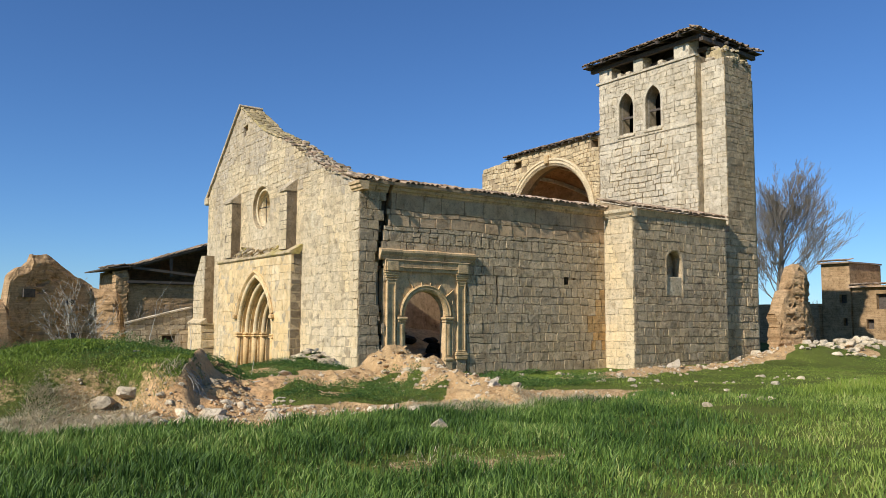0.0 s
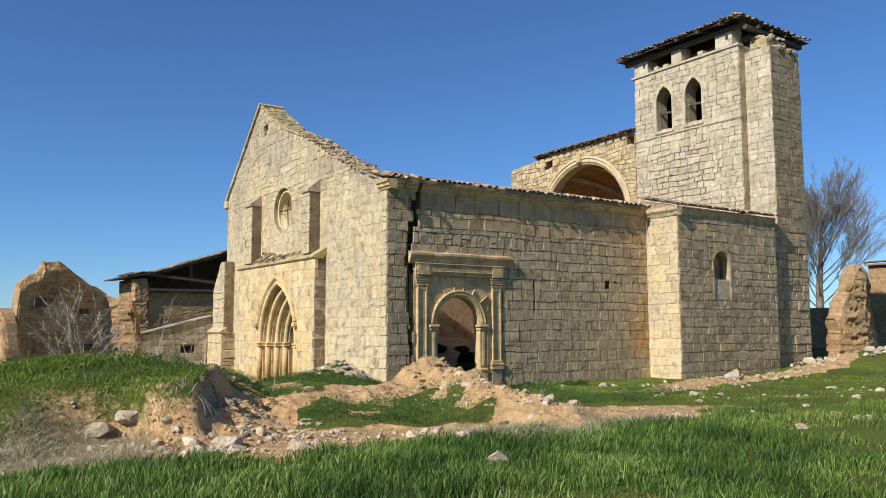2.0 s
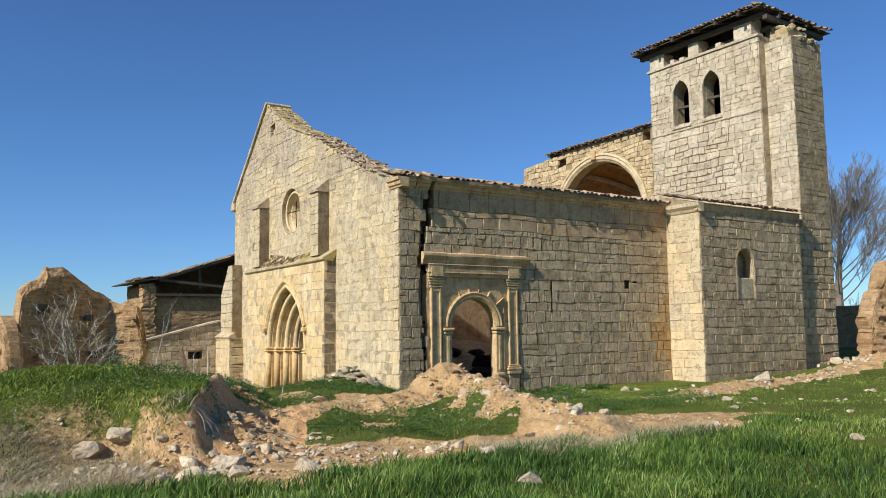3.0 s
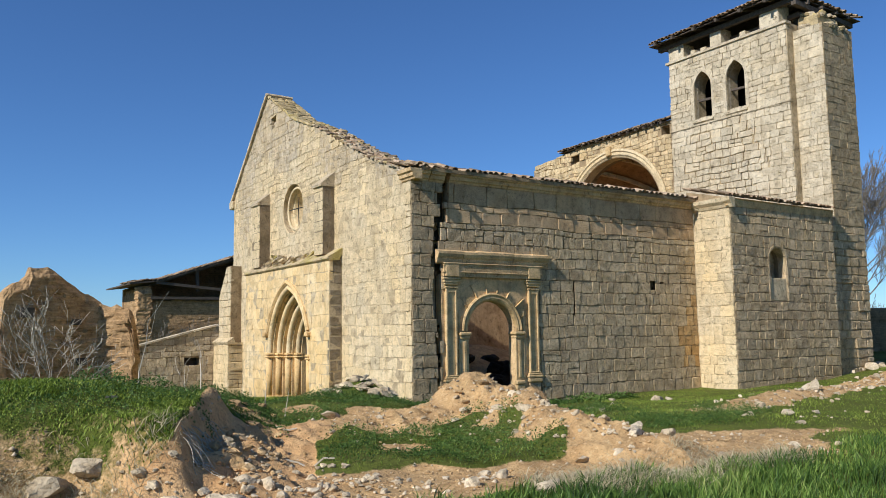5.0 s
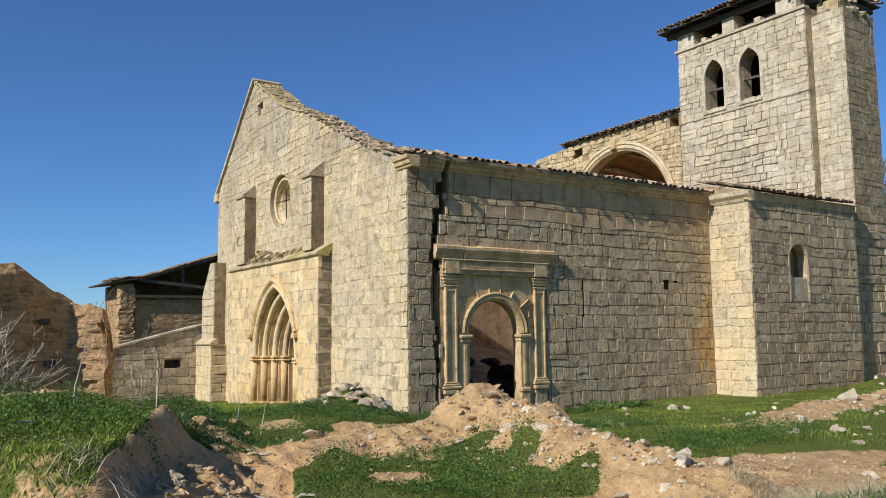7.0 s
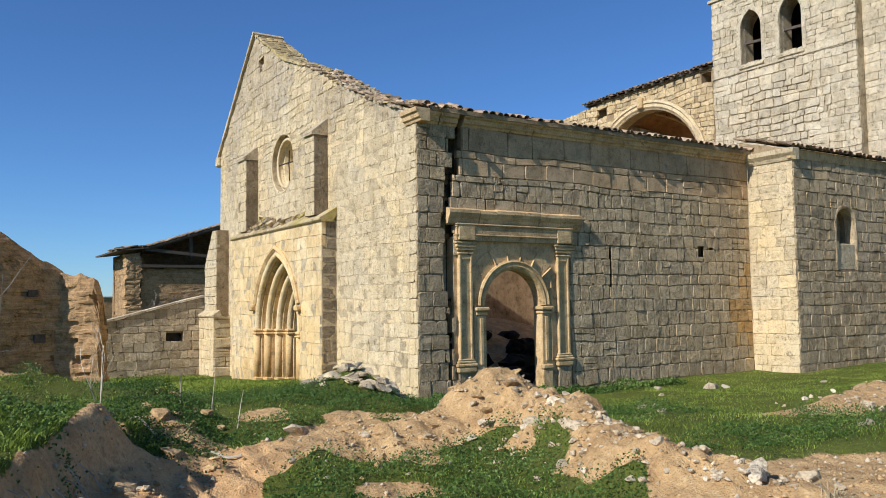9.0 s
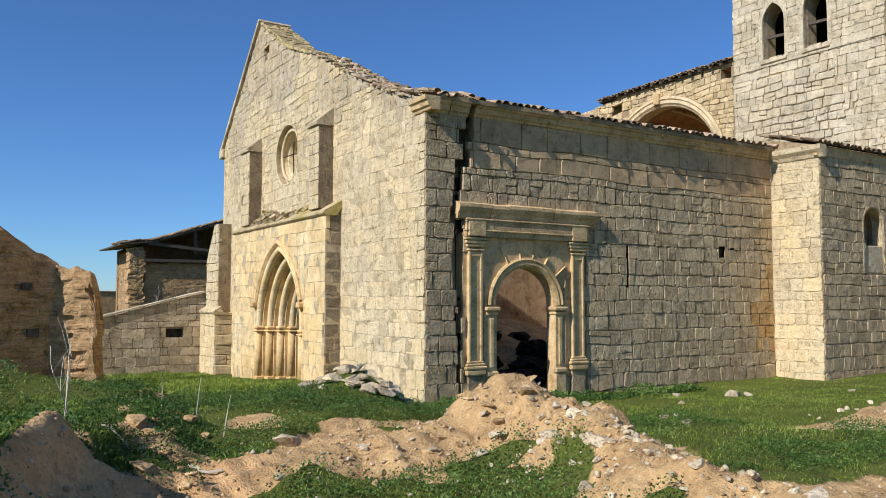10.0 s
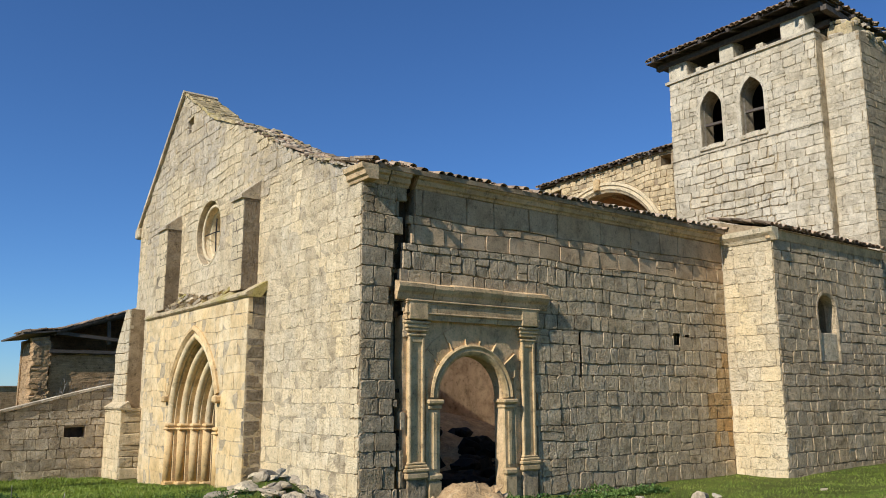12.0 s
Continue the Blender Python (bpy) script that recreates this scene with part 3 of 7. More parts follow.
for u0, u1, top in ((10.3, 11.1, 6.64), (4.73, 5.38, 6.46)):
    # The strip's sides show the same ashlar, darkened for their shade.
    b = pbox(porch_plane, u0, u1, 4.2, top, -PD - 0.02, -0.02, "pilaster_strip", SHADEASH, church, "flat stone buttress strip above the porch")
    masonry("strip_block", porch_plane, lay(u0, u1, 4.2, top, R, length=(0.45, 0.9)), LIMESTONE, b, R, None, 30, (0, 0, 0), proud=(-0.016, -0.008), chamfer=(0.002, 0.008), wobble=0.01, bed=0.03)
    profile_bar(porch_plane, u0 - 0.02, u1 + 0.02, [(top - 0.06, -PD - 0.05), (top - 0.06, 0.05), (top + 0.02, 0.06), (top + 0.44, -PD - 0.02)], "strip_cap", GREYLIME, church)

# fallen stones and moss caught on the ledge below the round window
for i in range(70):
    u = R.triangular(6.0, 10.25, 9.3)
    x = R.uniform(-0.40, -0.04)
    heap = 4.08 + 0.6 * (x + 0.52) * 0.98 + 0.30 * max(0, 1 - abs(u - 9.5) / 1.1) * (x + 0.42) / 0.4
    w, h = R.uniform(0.05, 0.15), R.uniform(0.04, 0.11)
    v8, f8 = stone(SOUTH, worn_rect(-w, -h, w, h, R, 0.03), R.uniform(0.02, 0.07), 0.012, R, 0.04)
    m = pose(x, u, heap, 90 + R.uniform(-30, 30), R.uniform(-45, -15), R.uniform(-60, 60))
    mesh_ob("fallen_stone", [m @ p for p in v8], f8, R.choice((MOSSY, MOSSY, LICHENED, GREYLIME)), porch)

# pointed doorway: four orders of rolls stepping into the wall
doorway = new("west_doorway")
doorway.parent = church
tagged(doorway, "stepped pointed doorway with four moulded arches on slim shafts")
for k in range(4):
    w = DOOR_W - 0.05 - 0.24 * k
    d = -0.03 - 0.26 * k
    arch = pointed(DOOR_C, SPRING, w, DOOR_E, 12)
    path = [(DOOR_C + w, -1.5), (DOOR_C + w, 0.2)] + arch + [(DOOR_C - w, 0.2), (DOOR_C - w, -1.5)]
    sec = [(0.10, d - 0.02), (0.02, d - 0.09), (-0.06, d - 0.09), (-0.12, d - 0.13), (-0.12, d - 0.34), (0.10, d - 0.34)]
    sweep(porch_plane, path, sec, "arch_order", CARVED, doorway)
    sweep(porch_plane, [(DOOR_C + w, 0.9)] + arch + [(DOOR_C - w, 0.9)], ring_section(0.10, d - 0.05, 12), "arch_roll", GOLDEN, doorway, smooth=True)
    for s in (-1, 1):
        sweep(porch_plane, [(DOOR_C + s * w, -0.5), (DOOR_C + s * w, 0.2), (DOOR_C + s * w, 0.9)], ring_section(0.115, d - 0.03, 12), "shaft", SHAFT, doorway, smooth=True)
    for s in (-1, 1):
        c = DOOR_C + s * w
        pbox(porch_plane, c - 0.15, c + 0.15, 0.86, 0.93, d - 0.2, d + 0.10, "impost", SHAFT, doorway, bevel=0.03)
        pbox(porch_plane, c - 0.13, c + 0.13, 0.95, 1.04, d - 0.2, d + 0.085, "impost", SHAFT, doorway, bevel=0.03)
        pbox(porch_plane, c - 0.14, c + 0.14, -1.4, -0.45, d - 0.2, d + 0.09, "shaft_base", SHAFT, doorway, bevel=0.04)
hood = pointed(DOOR_C, SPRING, DOOR_W + 0.13, DOOR_E, 12)
hood = [p for p in hood if p[1] > 1.7]
sweep(porch_plane, hood, [(0.08, -0.03), (0.08, 0.05), (-0.02, 0.08), (-0.08, 0.02), (-0.08, -0.03)], "hood_mould", CARVED, doorway)
for s in (-1, 1):
    pbox(porch_plane, DOOR_C + s * 1.86 - 0.1, DOOR_C + s * 1.86 + 0.1, 1.6, 1.78, -0.05, 0.16, "label_stop", CARVED, doorway, bevel=0.04)
w = DOOR_W - 0.05 - 0.24 * 4 + 0.1
for s in (-1, 1):
    beam((-PD + 1.15, DOOR_C + s * 0.78, -1.4), (-PD + 1.15, DOOR_C + s * 0.78, 2.2), 0.16, 0.12, "door_post", WOOD, doorway, "grey weathered wooden door post")

# round window
rose = new("rose_window")
rose.parent = church
tagged(rose, "round window with broken stone tracery in a moulded ring")
sweep(WEST, circle(*ROSE, 0.86, 36), [(0.07, -0.06), (0.07, 0.012), (0.03, 0.008), (0.02, -0.20), (-0.05, -0.21), (-0.09, -0.15), (-0.13, -0.15), (-0.16, -0.30), (-0.22, -0.32), (-0.34, -0.72), (0.07, -0.72)], "ring", CREAM, rose, closed=True)
sweep(WEST, circle(*ROSE, 0.75, 36), ring_section(0.05, -0.15), "inner_ring", CREAM, rose, closed=True, smooth=True)
slab(WEST, circle(*ROSE, 0.8, 36), [], -0.70, -0.8, LIME, "blocking", rose, "pale rubble blocking the round window")
sweep(WEST, [(ROSE[0] - 0.7, ROSE[1] - 0.02), (ROSE[0], ROSE[1] + 0.02), (ROSE[0] + 0.7, ROSE[1] + 0.03)], ring_section(0.018, -0.17, 6), "iron_bar", NEARBLACK, rose)
sweep(WEST, [(ROSE[0] - 0.12, ROSE[1] - 0.7), (ROSE[0] - 0.06, ROSE[1]), (ROSE[0] - 0.1, ROSE[1] + 0.4)], ring_section(0.018, -0.19, 6), "iron_bar", NEARBLACK, rose)

# coping of the gable: thin slabs on the steep side, loose lichened slabs and tiles on the long one
coping = new("gable_coping")
coping.parent = church
tagged(coping, "broken lichened slabs and tiles along the gable")
for i in range(12):
    k0, k1 = i / 12, (i + 1) / 12
    a, b = Vector((0, 10.56 + 4.1 * k0, 10.99 - 3.75 * k0)), Vector((0, 10.56 + 4.1 * k1, 10.99 - 3.75 * k1))
    m = Matrix.Translation(a) @ (b - a).to_track_quat("X", "Z").to_matrix().to_4x4()
    Geo().box(0.01, -1.0, -0.02, (b - a).length - 0.01, 0.1, 0.07 + R.uniform(-0.01, 0.02), m).make("coping_slab", RUBBLESTONE, coping)
pbox(WEST, 14.35, 14.75, 7.0, 7.34, -0.9, 0.12, "kneeler", LIMESTONE, coping, bevel=0.04)


LAY_FLAT = Matrix(((1, 0, 0, 0), (0, 0, 1, 0), (0, -1, 0, 0), (0, 0, 0, 1)))


def ridge_v(u):
    for (u0, v0), (u1, v1) in zip(RIDGE, RIDGE[1:]):
        if u0 <= u <= u1:
            return v0 + (v1 - v0) * (u - u0) / (u1 - u0)
    return RIDGE[0][1]


for i in range(24):
    # broad mossy slabs, bedded one above the other down the upper part
    u = 10.45 - 4.0 * (i + 0.3 * R.random()) / 24
    sl = math.degrees(math.atan((ridge_v(u + 0.3) - ridge_v(u - 0.3)) / 0.6))
    x = 0.0
    while x < 0.95:
        w, h = min(R.uniform(0.22, 0.42), 1.0 - x), R.uniform(0.22, 0.34)
        m = pose(x + w / 2 - 0.06, u, ridge_v(u) + R.uniform(0, 0.03), sl - 3 + R.uniform(-4, 4), R.uniform(-3, 3), R.uniform(-8, 8))
        v8, f8 = stone(SOUTH, worn_rect(-w / 2, -h / 2, w / 2, h / 2, R, 0.03), 0.05, 0.012, R, 0.02)
        mesh_ob("coping_stone", [m @ LAY_FLAT @ p for p in v8], f8, LICHENED, coping)
        x += w + 0.01
for i in range(52):
    # broken tiles and small stones down the lower part
    u = 6.5 - 6.3 * (i + R.random()) / 52
    sl = math.degrees(math.atan((ridge_v(u + 0.3) - ridge_v(max(0, u - 0.3))) / 0.6)) if u > 0.3 else 20
    for x in (0.05, 0.32, 0.6, 0.85):
        w, h, t = R.uniform(0.14, 0.30), R.uniform(0.14, 0.26), R.uniform(0.02, 0.045)
        m = pose(max(0.06, x + R.uniform(-0.12, 0.12)), u, ridge_v(u) + R.uniform(-0.015, 0.045), sl + R.uniform(-10, 10), R.uniform(-9, 9), R.uniform(-35, 35))
        v8, f8 = stone(SOUTH, worn_rect(-w / 2, -h / 2, w / 2, h / 2, R, 0.03), t, 0.009, R, 0.015)
        mesh_ob("coping_stone", [m @ LAY_FLAT @ p for p in v8], f8, R.choice((TILE, TILE, LICHENED, GREYLIME)), coping)

# south wall of the nave, split by a crack near its corner
# the crack, course by course: from which height on it runs between which two places
CRACK = [(-2.0, 0.86, 0.89), (0.2, 0.83, 0.88), (0.75, 0.88, 0.93), (1.2, 0.80, 0.88), (1.55, 0.84, 0.96), (1.9, 0.73, 0.90), (2.3, 0.78, 0.98), (2.62, 0.70, 0.92), (3.05, 0.76, 0.96), (3.4, 0.79, 0.94),
         (3.63, 0.66, 0.78), (3.97, 0.74, 0.88), (4.25, 0.76, 0.93), (4.75, 1.0, 1.11), (5.2, 0.87, 1.03), (5.58, 1.05, 1.21)]


def crack_at(v):
    left, right = CRACK[0][1:]
    for v0, a, b in CRACK:
        if v >= v0:
            left, right = a, b
    return left - 0.02, right + 0.025


PX0, PX1, PXC, PR, PSPR = 0.98, 4.5, 2.68, 0.84, 1.72
portal_hole = [(PXC + PR, -1.6)] + circle(PXC, PSPR, PR, 15, 0, 180) + [(PXC - PR, -1.6)]
wide_hole = [(PX1 - 0.03, -1.5), (PX1 - 0.03, 3.27), (1.14, 3.27), (1.14, -1.5)]
SLITS = [[(5.82, 2.15), (5.89, 2.15), (5.89, 3.18), (5.82, 3.18)], [(9.26, 3.0), (9.52, 3.0), (9.52, 3.3), (9.26, 3.3)], [(9.72, 3.02), (9.92, 3.02), (9.92, 3.28), (9.72, 3.28)]]
south_wall = slab(SOUTH, [(1.1, -1.6), (11.6, -1.6), (11.6, 6.05), (1.24, 6.05), (1.2, 3.4), (1.1, 3.3)], [wide_hole] + SLITS, -0.035, -0.95, MORTAR, "wall", church, "south wall of weathered grey-brown ashlar")
corner = slab(SOUTH, [(0.03, -1.8), (0.64, -1.8), (0.64, 6.05), (0.03, 6.05)], [], -0.03, -0.95, MORTAR, "wall", church, "cracked corner of weathered ashlar, split from the wall")


def cut_south(poly):
    n = len(poly)
    u, v = sum(p[0] for p in poly) / n, sum(p[1] for p in poly) / n
    if u > 1.0 and PX0 < u < PX1 and v < 3.5:
        s = clip_half(poly, -1, 0, -(PX1 - 0.02)) if u > 3.8 else []
        return [s] if len(s) > 2 else []
    for s in SLITS:
        (u0, v0), (u1, v1) = s[0], s[2]
        if v0 < max(p[1] for p in poly) and min(p[1] for p in poly) < v1 and min(p[0] for p in poly) < u1 and max(p[0] for p in poly) > u0:
            mid = clip_half(clip_half(poly, -1, 0, -u0), 1, 0, u1)
            rest = [clip_half(poly, 1, 0, u0), clip_half(poly, -1, 0, -u1)]
            if len(mid) > 2:
                rest += [clip_half(mid, 0, 1, v0), clip_half(mid, 0, -1, -v1)]
            return [q for q in rest if len(q) > 2]
    return [poly]


def cut_crack_left(poly):
    v = sum(p[1] for p in poly) / len(poly)
    return [clip_half(poly, 1, 0, crack_at(v)[0] + R.uniform(-0.03, 0.01))]


def cut_crack_right(poly):
    n = len(poly)
    u, v = sum(p[0] for p in poly) / n, sum(p[1] for p in poly) / n
    out = []
    for q in cut_south(poly):
        if u < 2.0 and len(q) > 2:
            q = clip_half(q, -1, 0, -(crack_at(v)[1] + R.uniform(-0.01, 0.03)))
        out.append(q)
    return out


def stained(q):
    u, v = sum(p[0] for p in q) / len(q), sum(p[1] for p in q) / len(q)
    # Top courses take the tint warmed against the eave's shade.
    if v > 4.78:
        return WARMEDASH
    return ORANGE if math.hypot((u - 11.3) / 0.75, (v - 1.5) / 1.1) + 0.5 * noise.noise((u * 1.7, v * 1.7, 2)) < 0.85 else ASHLAR


masonry("stone_block", SOUTH, lay(0.01, 1.5, -0.9, 5.87, R, length=(0.3, 0.62), joint=0.006, wear=0.02), GREYASH, corner, R, cut_crack_left, 80, (0, 0, 1), proud=(-0.004, 0.010), chamfer=(0.004, 0.012), wobble=0.04)
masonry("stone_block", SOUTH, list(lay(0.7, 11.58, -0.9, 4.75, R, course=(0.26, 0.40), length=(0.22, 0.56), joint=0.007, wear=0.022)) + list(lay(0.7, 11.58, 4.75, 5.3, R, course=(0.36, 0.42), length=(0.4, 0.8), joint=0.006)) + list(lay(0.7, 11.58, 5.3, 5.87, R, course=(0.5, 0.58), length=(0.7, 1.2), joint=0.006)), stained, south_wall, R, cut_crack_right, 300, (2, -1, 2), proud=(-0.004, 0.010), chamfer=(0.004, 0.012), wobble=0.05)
# Core rubble behind the crack, its colour darkened for the shade in there.
Geo().box(0.60, 0.34, -1.6, 1.3, 0.9, 5.95).make("wall_core", COREFILL, church, "rubble core backing the crack, coloured dark for its shade")
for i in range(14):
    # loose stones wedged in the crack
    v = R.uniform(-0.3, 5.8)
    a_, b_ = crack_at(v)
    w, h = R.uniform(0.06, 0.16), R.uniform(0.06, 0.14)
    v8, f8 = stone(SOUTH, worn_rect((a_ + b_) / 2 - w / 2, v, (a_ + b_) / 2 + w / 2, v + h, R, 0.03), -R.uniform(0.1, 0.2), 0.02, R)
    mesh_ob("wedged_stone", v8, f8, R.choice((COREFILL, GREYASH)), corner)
CORNICE = [(5.86, -0.2), (5.86, 0.025), (5.91, 0.045), (5.94, 0.09), (6.03, 0.11), (6.06, 0.16), (6.15, 0.18), (6.15, -0.2)]
u = 1.22
while u < 11.5:
    w = min(R.uniform(0.9, 1.5), 11.58 - u)
    profile_bar(SOUTH, u + 0.004, u + w - 0.004, CORNICE, "cornice_block", WORNCARVED, south_wall)
    u += w
for a, b in ((0.0, 0.55), (0.58, 1.06)):
    profile_bar(SOUTH, a, b, [(v - 0.03, d) for v, d in CORNICE], "cornice_block", WORNCARVED, corner)
profile_bar(WEST, -0.28, 0.45, [(v - 0.03, d) for v, d in CORNICE], "cornice_block", WORNCARVED, corner)
eave = new("eave_tiles")
eave.parent = church
tagged(eave, "rows of old curved roof tiles along the south eave")
tile_row((1.24, -0.20, 6.18), (11.6, -0.30, 6.18), (0, 1, 0.22), 4, eave, R, skip=0.03, mess=1.2)
tile_row((0.05, -0.26, 6.17), (1.12, -0.26, 6.17), (0, 1, 0.25), 4, eave, R, skip=0.05, mess=1.8)
Geo().box(0.3, -0.2, 6.1, 11.6, 1.0, 6.2).make("eave_bed", MORTAR, eave)

# the portal of the south wall
portal = new("portal")
portal.parent = church
tagged(portal, "carved stone portal with fluted pilasters, arch and cornice")
PORT = Plane((0, 0, 0), (1, 0, 0), (0, -1, 0))
slab(PORT, [(PX0, -1.0), (PX1, -1.0), (PX1, 3.3), (PX0, 3.3)], [portal_hole], -0.045, -0.32, WORNCARVED, "portal_wall", portal)
sweep(PORT, circle(PXC, PSPR, PR + 0.12, 25, 0, 180), [(0.11, -0.04), (0.11, 0.03), (0.07, 0.06), (0.02, 0.03), (-0.03, 0.045), (-0.08, 0.02), (-0.115, -0.02), (-0.115, -0.3), (0.11, -0.3)], "archivolt", CARVED, portal)
for i in range(9):
    a = 10 + 160 * i / 8
    wedge = circle(PXC, PSPR, 0.98, 5, a - 9.8, a + 9.8) + circle(PXC, PSPR, 1.47, 5, a + 9.8, a - 9.8)
    wedge = clip_half(clip_half(wedge, 1, 0, PXC + 1.27), -1, 0, -(PXC - 1.2))
    slab(PORT, wedge, [], -0.026 + 0.005 * (i % 3), -0.06, WORNCARVED, "voussoir", portal)
for a, ln in ((4, 0.16), (20, 0.22), (38, 0.46), (60, 0.24), (80, 0.16), (99, 0.18), (119, 0.24), (142, 0.2)):
    m = pose(PXC, 0, PSPR, 0, 0, 0) @ Matrix.Rotation(radians(-a), 4, "Y")
    ridge = Geo().add([m @ Vector(p) for p in ((1.0, -0.055, 0.03), (1.0, 0.05, 0.035), (1.0, 0.05, -0.02), (1.0 + ln, -0.028, 0.012), (1.0 + ln, 0.05, 0.014), (1.0 + ln, 0.05, -0.012))],
                      [(0, 2, 1), (3, 4, 5), (0, 1, 4, 3), (1, 2, 5, 4), (2, 0, 3, 5)])
    ridge.make("broken_edge", CARVED, portal)
for s in (-1, 1):
    c = PXC + s * (PR + 0.13)
    pbox(PORT, c - 0.14, c + 0.14, -0.9, 1.5, -0.06, 0.005, "jamb_pier", CARVED, portal)
    pbox(PORT, c - 0.055, c + 0.055, 0.35, 1.45, 0.0, 0.03, "jamb_panel", CARVED, portal, bevel=0.02)
    pbox(PORT, c + s * 0.17 - 0.03, c + s * 0.17 + 0.03, 0.35, 2.3, -0.06, 0.01, "jamb_roll", CARVED, portal, bevel=0.02)
    pbox(PORT, c - 0.16, c + 0.16, 1.5, 1.57, -0.3, 0.04, "impost", CARVED, portal)
    pbox(PORT, c - 0.20, c + 0.20, 1.59, 1.69, -0.3, 0.085, "impost", CARVED, portal, bevel=0.03)
    pbox(PORT, c - 0.17, c + 0.17, 0.16, 0.28, -0.06, 0.06, "plinth_band", CARVED, portal, bevel=0.03)
    pbox(PORT, c - 0.15, c + 0.15, -0.9, 0.14, -0.06, 0.04, "jamb_base", CARVED, portal)
    c = 1.27 if s < 0 else 4.2
    pil = pbox(PORT, c - 0.19, c + 0.19, 0.45, 2.95, -0.06, 0.005, "pilaster", CARVED, portal, bevel=0.012)
    for k in (-0.155, 0.155):
        pbox(PORT, c + k - 0.032, c + k + 0.032, 0.5, 2.9, -0.01, 0.038, "fillet", CARVED, pil, bevel=0.014)
    pbox(PORT, c - 0.19, c + 0.19, 2.78, 2.9, -0.01, 0.03, "panel_head", CARVED, pil, bevel=0.012)
    for v0, v1, e in ((0.34, 0.41, 0.09), (0.41, 0.47, 0.055), (0.47, 0.52, 0.025), (2.90, 2.95, 0.03), (2.99, 3.06, 0.05), (3.06, 3.14, 0.08), (3.14, 3.2, 0.11)):
        pbox(PORT, c - 0.19 - e, c + 0.19 + e, v0, v1, -0.05, 0.036 + e * 0.45, "moulding", CARVED, pil, bevel=0.018)
    pbox(PORT, c - 0.21, c + 0.21, -1.0, 0.2, -0.06, 0.03, "pedestal", GREYASH, portal, bevel=0.02)
    pbox(PORT, c - 0.26, c + 0.26, 0.2, 0.34, -0.06, 0.07, "pedestal_cap", CARVED, portal, bevel=0.035)
    pbox(PORT, c - 0.23, c + 0.23, 3.22, 3.6, -0.05, 0.11, "entablature_block", WORNCARVED, portal, bevel=0.02)
for a, b in ((PX0 + 0.02, 1.72), (1.73, 2.45), (2.46, 3.3), (3.31, PX1 - 0.02)):
    profile_bar(PORT, a, b, [(3.22, -0.06), (3.22, 0.07), (3.34, 0.07), (3.35, 0.09), (3.62, 0.09), (3.62, -0.06)], "entablature", WORNCARVED, portal)
for v0, v1, d in ((3.33, 3.37, 0.105), (3.53, 3.56, 0.105), (3.57, 3.61, 0.12)):
    pbox(PORT, PX0, PX1, v0, v1, -0.03, d, "fascia", WORNCARVED, portal, bevel=0.012)
for a, b, dz in ((0.78, 1.62, 0.0), (1.64, 2.1, -0.01), (2.11, 3.4, 0.008), (3.41, 4.1, -0.006), (4.11, 4.76, 0.004)):
    profile_bar(PORT, a, b, [(3.60 + dz, -0.05), (3.60 + dz, 0.05), (3.66 + dz, 0.075), (3.72 + dz, 0.085), (3.77 + dz, 0.125), (3.85 + dz, 0.155), (3.92 + dz, 0.15), (3.98 + dz, -0.03)], "portal_cornice", WORNCARVED, portal)

# side chamber with its little blind window
SAC = Plane((11.58, -1.5, 0), (1, 0, 0), (0, -1, 0))
SACW = Plane((11.58, -1.5, 0), (0, 1, 0), (-1, 0, 0))
niche = [(2.05, 2.62)] + [(3.05, 2.62)] + circle(2.55, 4.02, 0.5, 13, 0, 180)
chamber = slab(SAC, [(0.03, -1.6), (6.1, -1.6), (6.1, 5.98), (0.03, 5.98)], [niche], -0.035, -0.6, MORTAR, "wall", church, "side chamber wall of weathered ashlar with a blind window")
slab(SACW, [(0.03, -1.6), (1.5, -1.6), (1.5, 5.98), (0.03, 5.98)], [], -0.016, -0.6, LIME, "wall", church, "sunlit return wall of the side chamber")
Geo().box(12.0, -1.0, 2.0, 17.6, -0.75, 5.0).make("niche_back", ASHLAR, church, "blind back of the little window")


def cut_niche(poly):
    n = len(poly)
    u, v = sum(p[0] for p in poly) / n, sum(p[1] for p in poly) / n
    if 2.62 < v < 4.05:
        if 1.9 < u < 3.2:
            return [q for q in (clip_half(poly, 1, 0, 2.0), clip_half(poly, -1, 0, -3.1)) if len(q) > 2]
        return [poly]
    if v >= 4.05 and math.hypot(u - 2.55, v - 4.02) < 0.9:
        a = math.atan2(v - 4.02, u - 2.55)
        return [clip_half(poly, -math.cos(a), -math.sin(a), -(0.55 + math.cos(a) * 2.55 + math.sin(a) * 4.02))]
    return [poly]


masonry("stone_block", SAC, lay(0.02, 6.1, -0.8, 5.95, R, course=(0.28, 0.4), joint=0.008, length=(0.26, 0.6), wear=0.022), ASHLAR, chamber, R, cut_niche, 220, (12, -1, 2), proud=(-0.004, 0.010), chamfer=(0.004, 0.012), wobble=0.05)
masonry("stone_block", SACW, lay(0.01, 1.5, -0.8, 5.8, R, course=(0.24, 0.42), length=(0.26, 0.7), joint=0.004, wear=0.024), west_tone, chamber, R, None, 70, (11, -1, 2), proud=(-0.004, 0.006), chamfer=(0.002, 0.007), wobble=0.03)
sweep(SAC, [(3.1, 2.62)] + circle(2.55, 4.02, 0.55, 17, 0, 180) + [(2.0, 2.62)], [(0.03, -0.1), (0.03, 0.012), (-0.03, 0.014), (-0.09, -0.03), (-0.12, -0.3)], "niche_frame", ASHLAR, church, "moulded arched frame of the blind window")
